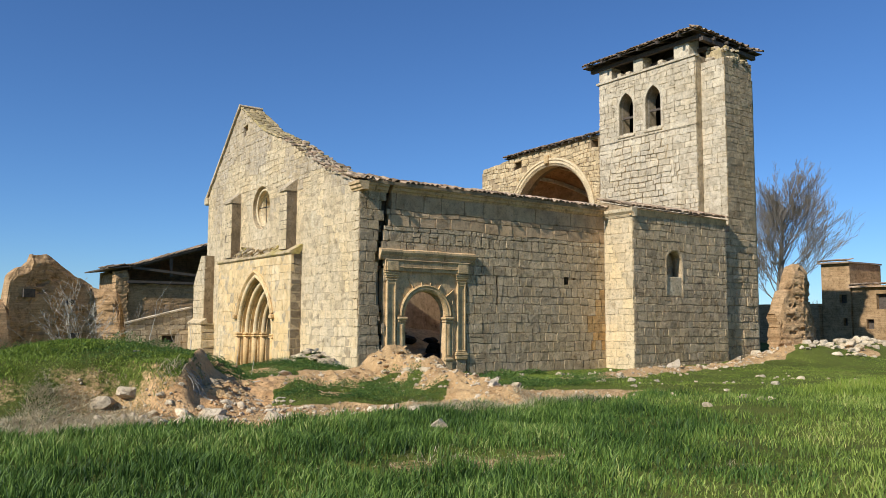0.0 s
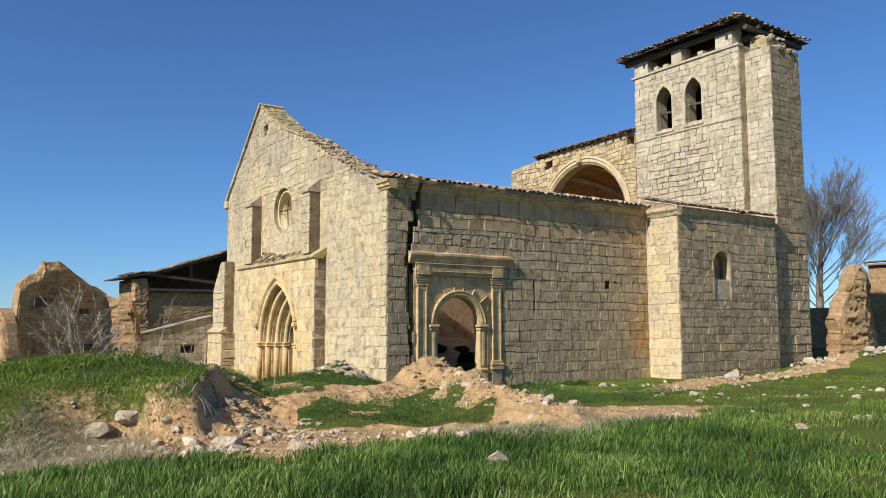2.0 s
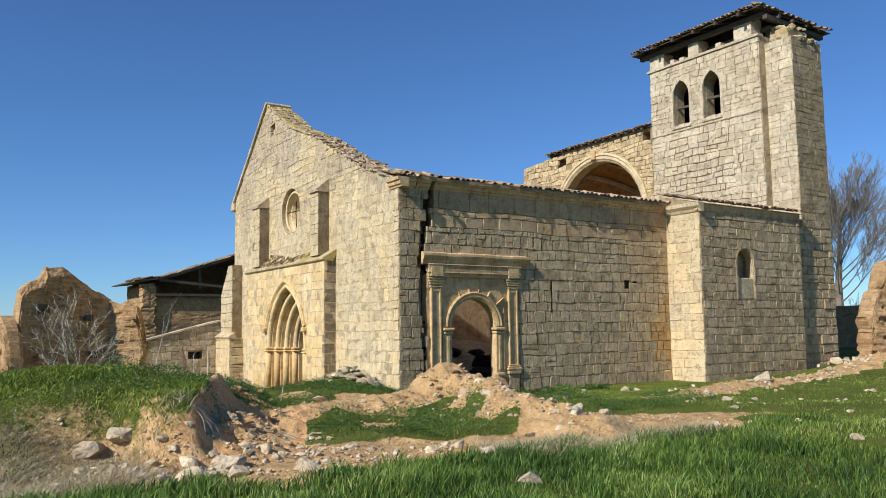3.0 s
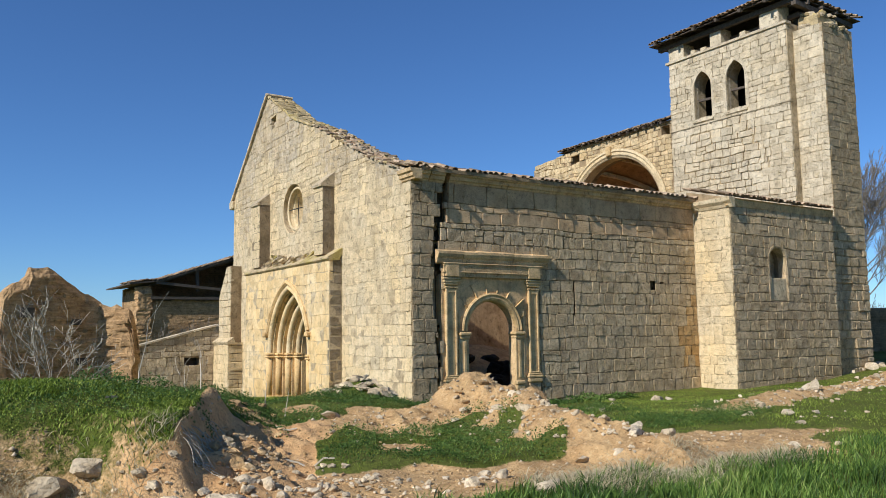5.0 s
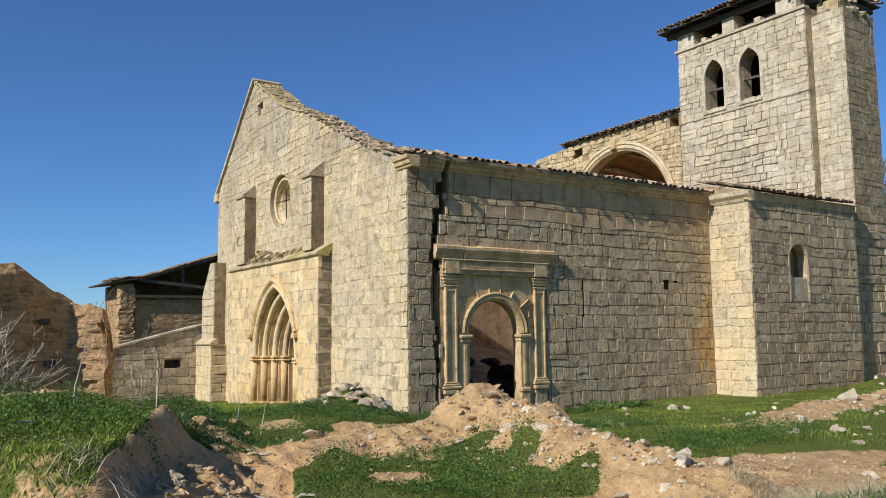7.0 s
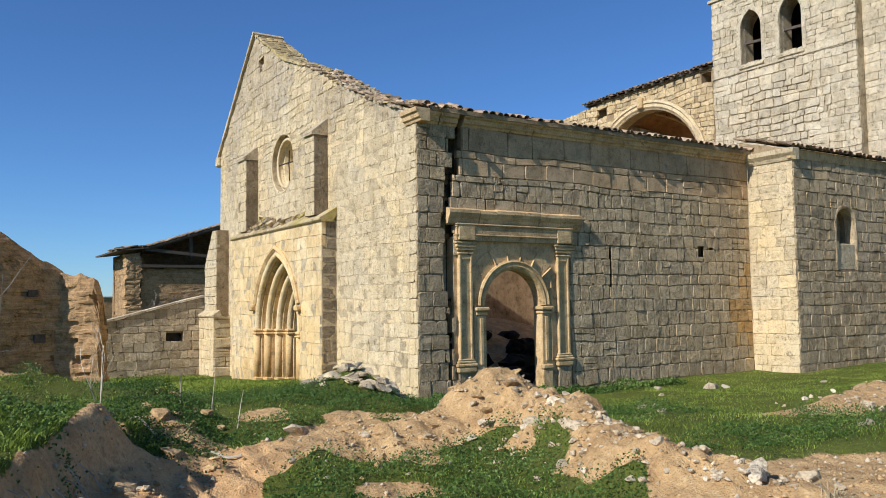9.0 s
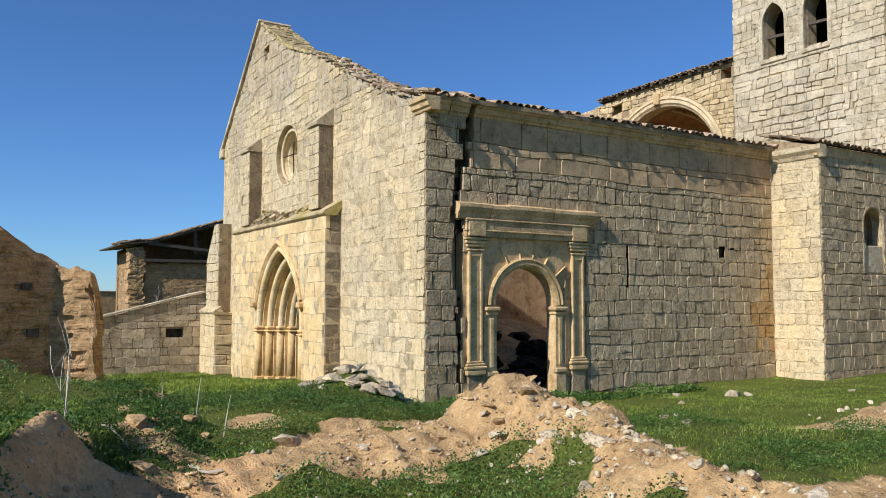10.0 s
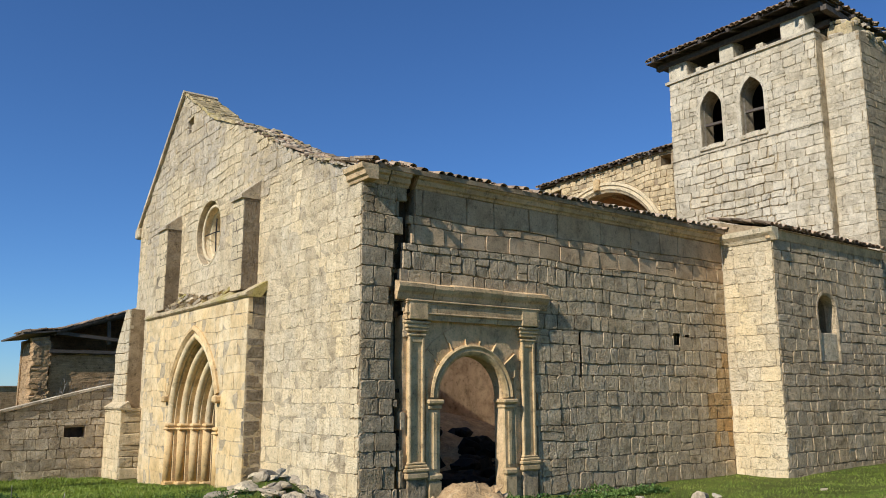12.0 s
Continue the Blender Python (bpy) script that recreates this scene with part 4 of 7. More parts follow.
pbox(SAC, 2.04, 3.06, 2.62, 3.42, -0.5, -0.03, "niche_fill", LIMESTONE, church, "pale stone filling in the blind window", bevel=0.03)
profile_bar(SACW, -0.16, 1.5, [(5.75, -0.1), (5.75, 0.03), (5.85, 0.08), (5.95, 0.18), (6.08, 0.2), (6.08, -0.1)], "cornice_block", LIMESTONE, church)
profile_bar(SAC, -0.1, 6.1, [(5.8, -0.1), (5.8, 0.02), (5.88, 0.03), (5.98, 0.045), (6.08, 0.05), (6.08, -0.1)], "cornice_block", WORNCARVED, church)
ctiles = new("chamber_roof")
ctiles.parent = church
tagged(ctiles, "lean-to roof of old curved tiles over the side chamber")
tile_row((11.5, -1.53, 6.15), (17.85, -1.53, 6.15), (0, 1, 0.25), 5, ctiles, R, skip=0.04)
Geo().add([Vector(p) for p in ((11.5, -1.6, 6.05), (17.8, -1.6, 6.05), (17.8, 0.2, 6.5), (11.5, 0.2, 6.5), (11.5, 0.2, 6.0), (17.8, 0.2, 6.0))],
          [(0, 1, 2, 3), (0, 3, 4), (1, 5, 2), (0, 4, 5, 1), (3, 2, 5, 4)]).make("roof_bed", MORTAR, ctiles)

# bell tower
TW = Plane((17.86, 0, 0), (0, 1, 0), (-1, 0, 0))
TOP = 14.05
wins = []
for c in (4.25, 2.53):
    wins.append([(c - 0.46, 11.0), (c + 0.46, 11.0)] + pointed(c, 12.45, 0.46, 0.35, 7))
tower = slab(TW, [(0.03, -1.6), (6.08, -1.6), (6.08, TOP), (0.03, TOP)], wins, -0.05, -0.8, LIME, "tower_wall", church, "belfry wall of pale cracked limestone with two pointed openings")


TOWER_CRACK = [(8.2, 1.1), (8.8, 1.2), (9.1, 1.45), (9.5, 1.8), (9.9, 1.7), (10.2, 2.05), (10.7, 2.5)]


def cut_tower(poly):
    n = len(poly)
    u, v = sum(p[0] for p in poly) / n, sum(p[1] for p in poly) / n
    for (v0, u0), (v1, u1) in zip(TOWER_CRACK, TOWER_CRACK[1:]):
        if v0 <= v < v1:
            c = u0 + (u1 - u0) * (v - v0) / (v1 - v0)
            if min(p[0] for p in poly) < c < max(p[0] for p in poly):
                return [q for q in (clip_half(poly, 1, 0.12, c - 0.035 + 0.12 * v), clip_half(poly, -1, -0.12, -(c + 0.035 + 0.12 * v))) if len(q) > 2]
    for c in (4.25, 2.53):
        if abs(u - c) < 0.85 and 10.95 < v < 12.45:
            q = []
            for h in (clip_half(poly, 1, 0, c - 0.48), clip_half(poly, -1, 0, -(c + 0.48))):
                if len(h) > 2 and (sum(p[0] for p in h) / len(h) - 3.39) * (c - 3.39) < 2 and area(h) > 0.01:
                    q.append(h)
            return q
        if v >= 12.45 and math.hypot(u - c, v - 12.45) < 1.0:
            s = 1 if u > c else -1
            cx, r = c - s * 0.35, 0.83
            a = math.atan2(v - 12.45, u - cx)
            return [clip_half(poly, -math.cos(a), -math.sin(a), -(r + math.cos(a) * cx + math.sin(a) * 12.45))]
    return [poly]


def decayed(q):
    """The loosened, gaping part of the tower's face."""
    u, v = sum(p[0] for p in q) / len(q), sum(p[1] for p in q) / len(q)
    return math.hypot((u - 3.4) / 1.9, (v - 8.9) / 1.5) + 0.5 * noise.noise((u * 1.3, v * 1.3, 4)) < 1.0


blocks = list(lay(0.02, 6.08, 6.2, TOP, R, course=(0.2, 0.40), length=(0.2, 0.66), joint=0.003, wear=0.024))
masonry("stone_block", TW, [q for q in blocks if not decayed(q)], TOWERSTONE, tower, R, cut_tower, 180, (17, 1, 7), proud=(-0.010, 0.006), chamfer=(0.001, 0.008), wobble=0.08)
masonry("stone_block", TW, [[(cu + (u - cu) * 0.965, cv + (v - cv) * 0.93) for u, v in q] for q in blocks if decayed(q) for cu, cv in [(sum(p[0] for p in q) / len(q), sum(p[1] for p in q) / len(q))]], TOWERSTONE, tower, R, cut_tower, 110, (17, 1, 7), proud=(-0.012, 0.028), chamfer=(0.006, 0.026), wobble=0.11)
for c in (4.25, 2.53):
    sweep(TW, [(c + 0.53, 11.0)] + pointed(c, 12.45, 0.53, 0.35, 8) + [(c - 0.53, 11.0)], [(0.10, -0.08), (0.10, 0.006), (-0.06, 0.004), (-0.075, -0.3), (0.10, -0.3)], "opening_frame", TOWERSTONE, church)
profile_bar(TW, 0.0, 6.1, [(10.76, -0.05), (10.76, 0.028), (10.82, 0.032), (10.86, -0.05)], "string_course", TOWERSTONE, church)
profile_bar(TW, -0.02, 6.2, [(TOP - 0.05, -0.3), (TOP - 0.05, 0.07), (TOP + 0.06, 0.07), (TOP + 0.06, -0.3)], "string_course", TOWERSTONE, church)
core = Geo()
core.box(18.66, 0.03, 5.0, 22.1, 0.8, TOP).box(18.66, 5.3, 5.0, 22.1, 6.08, TOP).box(21.3, 0.83, 5.0, 22.1, 5.27, TOP + 0.85).box(19.4, 5.4, TOP, 22.1, 6.06, TOP + 0.8).box(19.4, 0.05, TOP, 22.1, 0.7, TOP + 0.6).box(18.66, 0.8, 9.8, 21.3, 5.3, 10.0).box(17.92, 0.03, -1.6, 22.1, 6.08, 5.0)
# Added black faces that put the bell chamber's inner shade into colour.
belfry_shade = Geo()
belfry_shade.box(21.24, 0.84, 10.0, 21.3, 5.26, TOP + 0.84).box(18.68, 0.8, 10.0, 21.24, 0.86, TOP + 0.5).box(18.68, 5.24, 10.0, 21.24, 5.3, TOP + 0.7).box(18.68, 0.86, 10.0, 21.24, 5.24, 10.05)
belfry_shade.make("bell_chamber_lining", NEARBLACK, church, "added black inner faces painting the shade in the bell chamber")
core.make("tower_core", TOWERSTONE, church, "rubble masonry of the tower's other sides")
for u0, u1, h in ((5.2, 6.08, 0.75), (3.15, 3.75, 0.8), (0.35, 1.25, 0.95)):
    pbox(TW, u0, u1, TOP + 0.06, TOP + h, -0.8, -0.02, "belfry_pier", TOWERSTONE, church, "stone pier under the belfry eave", bevel=0.03)
for u0, u1, h in ((4.6, 4.85, 0.28), (4.0, 4.3, 0.24), (1.95, 2.25, 0.3)):
    pbox(TW, u0, u1, TOP + 0.06, TOP + h, -0.5, -0.05, "parapet_stub", TOWERSTONE, church, "broken stone stub on the parapet", bevel=0.03)
# corner buttress of the tower, set back from the west face
TB = Plane((18.28, -1.25, 0), (0, 1, 0), (-1, 0, 0))
TS = Plane((18.28, -1.25, 0), (1, 0, 0), (0, -1, 0))
butt = Geo().box(18.31, -1.22, -1.6, 20.37, 0.03, 13.65).box(20.37, -0.7, -1.6, 21.3, 0.03, 13.2).make("tower_buttress", LIME, church, "tall corner buttress of the bell tower")
masonry("stone_block", TB, lay(0.01, 1.25, 5.6, 13.7, R, course=(0.2, 0.42), length=(0.3, 0.7), wear=0.02, joint=0.002), TOWERSTONE, butt, R, None, 100, (18, -1, 6), proud=(-0.002, 0.008), chamfer=(0.001, 0.007))
masonry("stone_block", TS, lay(0.01, 2.1, 5.6, 13.7, R, course=(0.2, 0.42), length=(0.3, 0.8), wear=0.02, joint=0.002), GREYASH, butt, R, None, 100, (18, -1, 6), proud=(-0.002, 0.010), chamfer=(0.001, 0.009))
TS0 = Plane((17.7, -1.25, 0), (1, 0, 0), (0, -1, 0))
Geo().box(17.7, -1.22, -1.6, 18.31, 0.03, 5.6).make("tower_foot", MORTAR, church, "foot of the tower buttress")
masonry("stone_block", TS0, lay(0.0, 2.68, -0.7, 5.6, R, length=(0.35, 0.8)), ASHLAR, butt, R, None, 120, (18, -2, 1), proud=(0.0, 0.04), chamfer=(0.015, 0.04))
E2 = Plane((20.37, -0.7, 0), (1, 0, 0), (0, -1, 0))
masonry("stone_block", E2, lay(0.0, 0.93, -0.7, 13.2, R, length=(0.4, 0.7)), ASHLAR, butt, R, None, 0, proud=(0.0, 0.03))
pbox(TS, 0.2, 1.85, 13.6, 14.3, -1.2, -0.35, "buttress_head", LICHENED, church, "broken lichened head of the tower buttress", bevel=0.12)
for i in range(60):
    x, y = R.uniform(18.4, 20.2), R.uniform(-1.15, -0.1)
    s = R.uniform(0.10, 0.26)
    v8, f8 = stone(Plane((0, 0, 0), (1, 0, 0), (0, -1, 0)), worn_rect(-s, -s * 0.7, s, s * 0.7, R, 0.06), R.uniform(0.06, 0.14), 0.05, R, 0.05)
    m = pose(x, y, (14.2 if y > -0.85 and 18.5 < x < 20.1 else 13.66) + R.uniform(-0.03, 0.16), -90 + R.uniform(-20, 20), R.uniform(-20, 20), R.uniform(0, 90))
    mesh_ob("broken_block", [m @ p for p in v8], f8, LICHENED if R.random() < 0.75 else GREYLIME, butt)

# belfry roof, a low hip with a sagging ragged edge
roof = new("tower_roof")
roof.parent = church
tagged(roof, "low tiled hip roof on dark beams, ragged at its edge")
EZ = 15.05
corners = [Vector((17.35, -0.35, EZ + 0.02)), Vector((22.35, -0.6, EZ - 0.25)), Vector((22.35, 6.7, EZ)), Vector((17.35, 6.75, EZ - 0.05))]
peak = Vector((20.3, 3.1, EZ + 1.1))
rf = Geo()
for a, b in zip(corners, corners[1:] + corners[:1]):
    rf.add([a, b, peak], [(0, 1, 2)])
    rf.add([a - Vector((0, 0, 0.035)), b - Vector((0, 0, 0.035)), peak - Vector((0, 0, 0.035))], [(2, 1, 0)])
    rf.add([a, b, b - Vector((0, 0, 0.035)), a - Vector((0, 0, 0.035))], [(3, 2, 1, 0)])
rf.make("roof_deck", WOOD, roof, "dark weathered roof boards")
tile_row(corners[3] + Vector((-0.12, 0, 0.03)), corners[0] + Vector((-0.12, 0, 0.03)), (1, 0, 0.36), 5, roof, R, skip=0.05, hip=1.15, mess=1.3)
tile_row(corners[0] + Vector((0, -0.12, 0.03)), corners[1] + Vector((0, -0.12, 0.03)), (0, 1, 0.3), 5, roof, R, skip=0.12, mess=2.0, hip=0.9)
for y in (0.5, 1.7, 2.9, 4.1, 5.3, 6.3):
    beam((17.2, y, EZ - 0.08), (19.5, y, EZ + 0.55), 0.12, 0.14, "rafter", WOOD, roof)
beam((17.9, -0.3, EZ - 0.2), (17.9, 6.6, EZ - 0.2), 0.2, 0.2, "wall_plate", WOOD, roof)
beam((18.6, -0.2, TOP + 0.4), (18.6, 6.5, TOP + 0.4), 0.18, 0.18, "tie_beam", WOOD, roof)
for x in (18.6, 19.6, 20.6, 21.5):
    beam((x, -0.6, EZ - 0.25), (x, 1.2, EZ + 0.1), 0.12, 0.14, "rafter", WOOD, roof)
beam((17.8, -0.4, EZ - 0.35), (22.1, -0.3, EZ - 0.45), 0.2, 0.2, "wall_plate", WOOD, roof)
for c, v in ((4.25, 11.95), (2.53, 12.0)):
    beam((18.2, c - 0.6, v - 0.03), (18.2, c + 0.6, v + 0.04), 0.1, 0.1, "bell_beam", WOOD, church, "weathered wooden bar across a belfry opening")
    pbox(TW, c - 0.55, c + 0.55, 10.88, 11.0, -0.3, 0.06, "window_sill", TOWERSTONE, church, bevel=0.02)

# wall with the great arch before the vaulted east end
AC, AZ, AR = 9.93, 7.22, 3.1
arch_hole = [(AC + AR, 3.0)] + circle(AC, AZ, AR, 25, 0, 180) + [(AC - AR, 3.0)]
PUTLOGS = [[(6.2, 10.72), (6.7, 10.72), (6.7, 11.2), (6.2, 11.2)], [(12.3, 10.5), (12.95, 10.5), (12.95, 11.05), (12.3, 11.05)]]
east = slab(TW, [(6.08, -1.6), (16.0, -1.6), (16.0, 10.75), (14.8, 10.95), (13.6, 11.2), (9.5, 11.35), (6.08, 11.3)], [arch_hole] + PUTLOGS, -0.03, -0.9, MORTAR, "wall", church, "inner wall with a great round arch, pale and broken")


def cut_east(poly):
    n = len(poly)
    u, v = sum(p[0] for p in poly) / n, sum(p[1] for p in poly) / n
    poly = clip_half(poly, 0.08, 1, 11.25 + 0.08 * 12.5 if u > 12.5 else 99)
    if not poly:
        return []
    for s in PUTLOGS:
        if s[0][0] - 0.05 < u < s[1][0] + 0.05 and s[0][1] < v < s[2][1]:
            return []
    ln = math.hypot(u - AC, v - AZ)
    if v > AZ and ln < AR + 0.75:
        a, b = (u - AC) / ln, (v - AZ) / ln
        return [clip_half(poly, -a, -b, -(AR + 0.42 + a * AC + b * AZ))]
    return [poly]


masonry("stone_block", TW, lay(6.1, 15.95, 6.8, 11.36, R, course=(0.12, 0.3), length=(0.16, 0.5), wear=0.03, joint=0.005), ARCHWALL, east, R, cut_east, 80, (17, 8, 10), proud=(-0.015, 0.03), chamfer=(0.006, 0.02), missing=0.05, wobble=0.14)
sweep(TW, circle(AC, AZ, AR + 0.2, 33, 0, 180), [(0.22, -0.1), (0.22, 0.06), (0.1, 0.1), (0.05, 0.04), (-0.08, 0.06), (-0.16, -0.02), (-0.22, -0.05), (-0.22, -0.6), (0.22, -0.6)], "great_arch", LIMESTONE, church, "moulded round arch of pale stone")
pbox(TW, AC - 0.05, AC + 0.3, AZ + AR + 0.1, AZ + AR + 0.6, -0.1, 0.16, "keystone", CARVED, church, bevel=0.04)
# vault behind the arch
vault = Geo()
NA, NB = 24, 14
for i in range(NA + 1):
    for j in range(NB + 1):
        a, b = math.pi * i / NA, 0.5 * math.pi * j / NB
        rr = AR + 0.35
        vault.v.append(Vector((18.7 + 4.2 * math.sin(b), AC + rr * math.cos(a) * math.cos(b), AZ - 0.2 + rr * math.sin(a) * (0.35 + 0.65 * math.cos(b)))))
for i in range(NA):
    for j in range(NB):
        k = i * (NB + 1) + j
        vault.f.append((k, k + 1, k + NB + 2, k + NB + 1))
vault.make("vault", VAULT, church, "brown plastered vault of the east end", smooth=True)
for a in (30, 60, 90, 120, 150):
    pts = []
    for j in range(12):
        b = 0.5 * math.pi * j / 11
        rr = AR + 0.22
        pts.append(Vector((18.7 + 4.1 * math.sin(b), AC + rr * math.cos(radians(a)) * math.cos(b), AZ - 0.2 + rr * math.sin(radians(a)) * (0.35 + 0.65 * math.cos(b)))))
    rib = Geo()
    for p, q in zip(pts, pts[1:]):
        m = Matrix.Translation(p) @ (q - p).to_track_quat("X", "Z").to_matrix().to_4x4()
        rib.box(0, -0.09, -0.1, (q - p).length, 0.09, 0.1, m)
    rib.make("vault_rib", CREAM, church)
Geo().box(18.7, 4.9, -1.6, 24.5, 6.2, 9.0).box(18.7, 13.2, -1.6, 24.5, 14.3, 9.0).box(23.4, 6.2, -1.6, 24.4, 13.2, 9.0).make("east_end_wall", MORTAR, church, "outer walls of the east end")
eroof = new("east_roof")
eroof.parent = church
tagged(eroof, "ragged tiled roof edge over the great arch")
tile_row((17.62, 6.1, 11.40), (17.62, 13.7, 11.32), (1, 0, 0.3), 4, eroof, R, skip=0.08, mess=1.6)
Geo().add([Vector(p) for p in ((17.7, 6.1, 11.36), (17.7, 13.7, 11.28), (21.5, 13.2, 12.4), (21.5, 6.1, 12.5), (21.5, 13.2, 11.0), (21.5, 6.1, 11.0))],
          [(0, 3, 2, 1), (0, 1, 4, 5), (1, 2, 4), (0, 5, 3), (2, 3, 5, 4)]).make("roof_deck", WOOD, eroof)
for i in range(14):
    y = 6.5 + i * 0.53
    beam((17.6, y, 11.32), (18.4, y, 11.5), 0.1, 0.1, "rafter", WOOD, eroof)

# north wall and floor of the nave
Geo().box(0.9, 13.5, -1.6, 17.9, 14.4, 6.2).make("wall", PLASTER, church, "inner north wall of the nave with old ochre plaster")

# corner buttress at the north-west
NB_ = Plane((-0.6, 13.2, 0), (0, 1, 0), (-1, 0, 0))
nw = Geo().box(-0.57, 13.23, -2, 0.5, 15.1, 1.42).make("corner_buttress", MORTAR, church, "stepped corner buttress of grey limestone")
nwp = Plane((-0.45, 0, 0), (0, 1, 0), (-1, 0, 0))
slab(nwp, [(13.4, 1.4), (14.85, 1.4), (14.85, 3.25), (14.2, 4.1), (13.4, 4.5)], [], -0.03, -1.0, MORTAR, "buttress_top", church)
masonry("stone_block", NB_, lay(0.0, 1.9, -1.5, 1.4, R, length=(0.4, 0.9), joint=0.004), CREAM, nw, R, None, 60, (-1, 13, 0), proud=(0.0, 0.006), chamfer=(0.002, 0.008))
masonry("stone_block", nwp, lay(13.4, 14.85, 1.5, 4.5, R, length=(0.4, 0.9)), LIMESTONE, nw, R, lambda q: [clip_half(q, 0.85, 0.65, 0.85 * 14.85 + 0.65 * 3.25)], 40, (-1, 13, 3), proud=(0.0, 0.006), chamfer=(0.002, 0.008))
nws = Plane((-0.6, 13.2, 0), (1, 0, 0), (0, -1, 0))
masonry("stone_block", nws, lay(0.0, 0.62, -1.5, 1.4, R, length=(0.4, 0.9)), LIMESTONE, nw, R, None, 20, (-1, 13, 0), proud=(0.0, 0.015))
profile_bar(NB_, -0.06, 1.98, [(1.36, -0.3), (1.36, 0.05), (1.42, 0.08), (1.62, -0.2)], "offset_course", LIMESTONE, church)


# ---- ground ----
def S(a, b, x):
    t = np.clip((x - a) / (b - a), 0, 1)
    return t * t * (3 - 2 * t)


def hill(x, y, cx, cy, rx, ry, h, turn=0.0):
    c, s = math.cos(radians(turn)), math.sin(radians(turn))
    u, v = ((x - cx) * c + (y - cy) * s) / rx, (-(x - cx) * s + (y - cy) * c) / ry
    return h * np.exp(-(u * u + v * v))


def value_noise(x, y, scale, seed):
    """Smooth random hills, about -1 to 1."""
    def rnd(i, j):
        n = np.sin(i * 127.1 + j * 311.7 + seed * 74.7) * 43758.5453
        return n - np.floor(n)
    x, y = x / scale, y / scale
    i, j = np.floor(x), np.floor(y)
    fx, fy = x - i, y - j
    fx, fy = fx * fx * (3 - 2 * fx), fy * fy * (3 - 2 * fy)
    a = rnd(i, j) * (1 - fx) + rnd(i + 1, j) * fx
    b = rnd(i, j + 1) * (1 - fx) + rnd(i + 1, j + 1) * fx
    return 2 * (a * (1 - fy) + b * fy) - 1


def along(x, y, ax, ay, bx, by):
    """Distance from a line between two places."""
    dx, dy = bx - ax, by - ay
    t = np.clip(((x - ax) * dx + (y - ay) * dy) / (dx * dx + dy * dy), 0, 1)
    return np.hypot(x - ax - t * dx, y - ay - t * dy)


def cliff_side(x, y):
    """How far a place lies out of the broken face of the bank."""
    return (x + 8.82) * 0.914 - (y + 10.31) * 0.405


def left_bank(x, y):
    """The grassy bank with its broken edge."""
    w = 0.35 * value_noise(x, y, 1.3, 3)
    gentle = S(-6.7, -7.45, x + w - 0.22 * np.clip(y + 8, 0, 9) + 0.12 * value_noise(x, y, 0.4, 24))
    out = cliff_side(x, y) + 0.08 * value_noise(x, y, 0.55, 4) + 0.08 * value_noise(x, y, 0.24, 14)
    broken = 0.50 * S(0.15, -0.11, out) + 0.50 * S(1.15, -0.05, out + 0.25 * value_noise(x, y, 0.4, 15))
    east = broken + (gentle - broken) * S(-7.2, -5.6, y)
    early = 0.95 * S(-9.0, -9.8, x)
    south = S(-11.35, -9.95, y - early + 0.45 * w)
    return east * south * S(9, 1, y) * S(-24, -15, x)


CREST = [(-3.05, -7.0, 0.42), (-2.95, -8.5, 0.55), (-3.5, -10.05, 0.42), (-3.25, -11.3, 0.18)]


def spur(x, y):
    """The ridge of spoil that runs out of the heap: its height, and how far a place lies from its crest."""
    h, near = 0 * x, 0 * x + 9
    for (ax, ay, ah), (bx, by, bh) in zip(CREST, CREST[1:]):
        dx, dy = bx - ax, by - ay
        t = np.clip(((x - ax) * dx + (y - ay) * dy) / (dx * dx + dy * dy), 0, 1)
        d = np.hypot(x - ax - t * dx, y - ay - t * dy)
        h = np.maximum(h, (ah + (bh - ah) * t) * np.exp(-(d / 0.55) ** 2))
        near = np.minimum(near, d)
    return h, near


def field_edge(x):
    return -12.1 + 0.6 * np.clip(-8 - x, 0, 6)


def bald(x, y):
    """Thin dry spots in the field."""
    n = 0.45 * value_noise(x, y, 0.4, 91)
    return np.clip(S(0.95, 0.4, np.hypot((x + 8.0) / 1.4, (y + 15.45) / 0.7) + n) + S(0.95, 0.4, np.hypot((x + 6.8) / 0.9, (y + 15.75) / 0.5) + n) + S(0.95, 0.4, np.hypot((x + 5.25) / 0.7, (y + 17.3) / 0.4) + n), 0, 1)


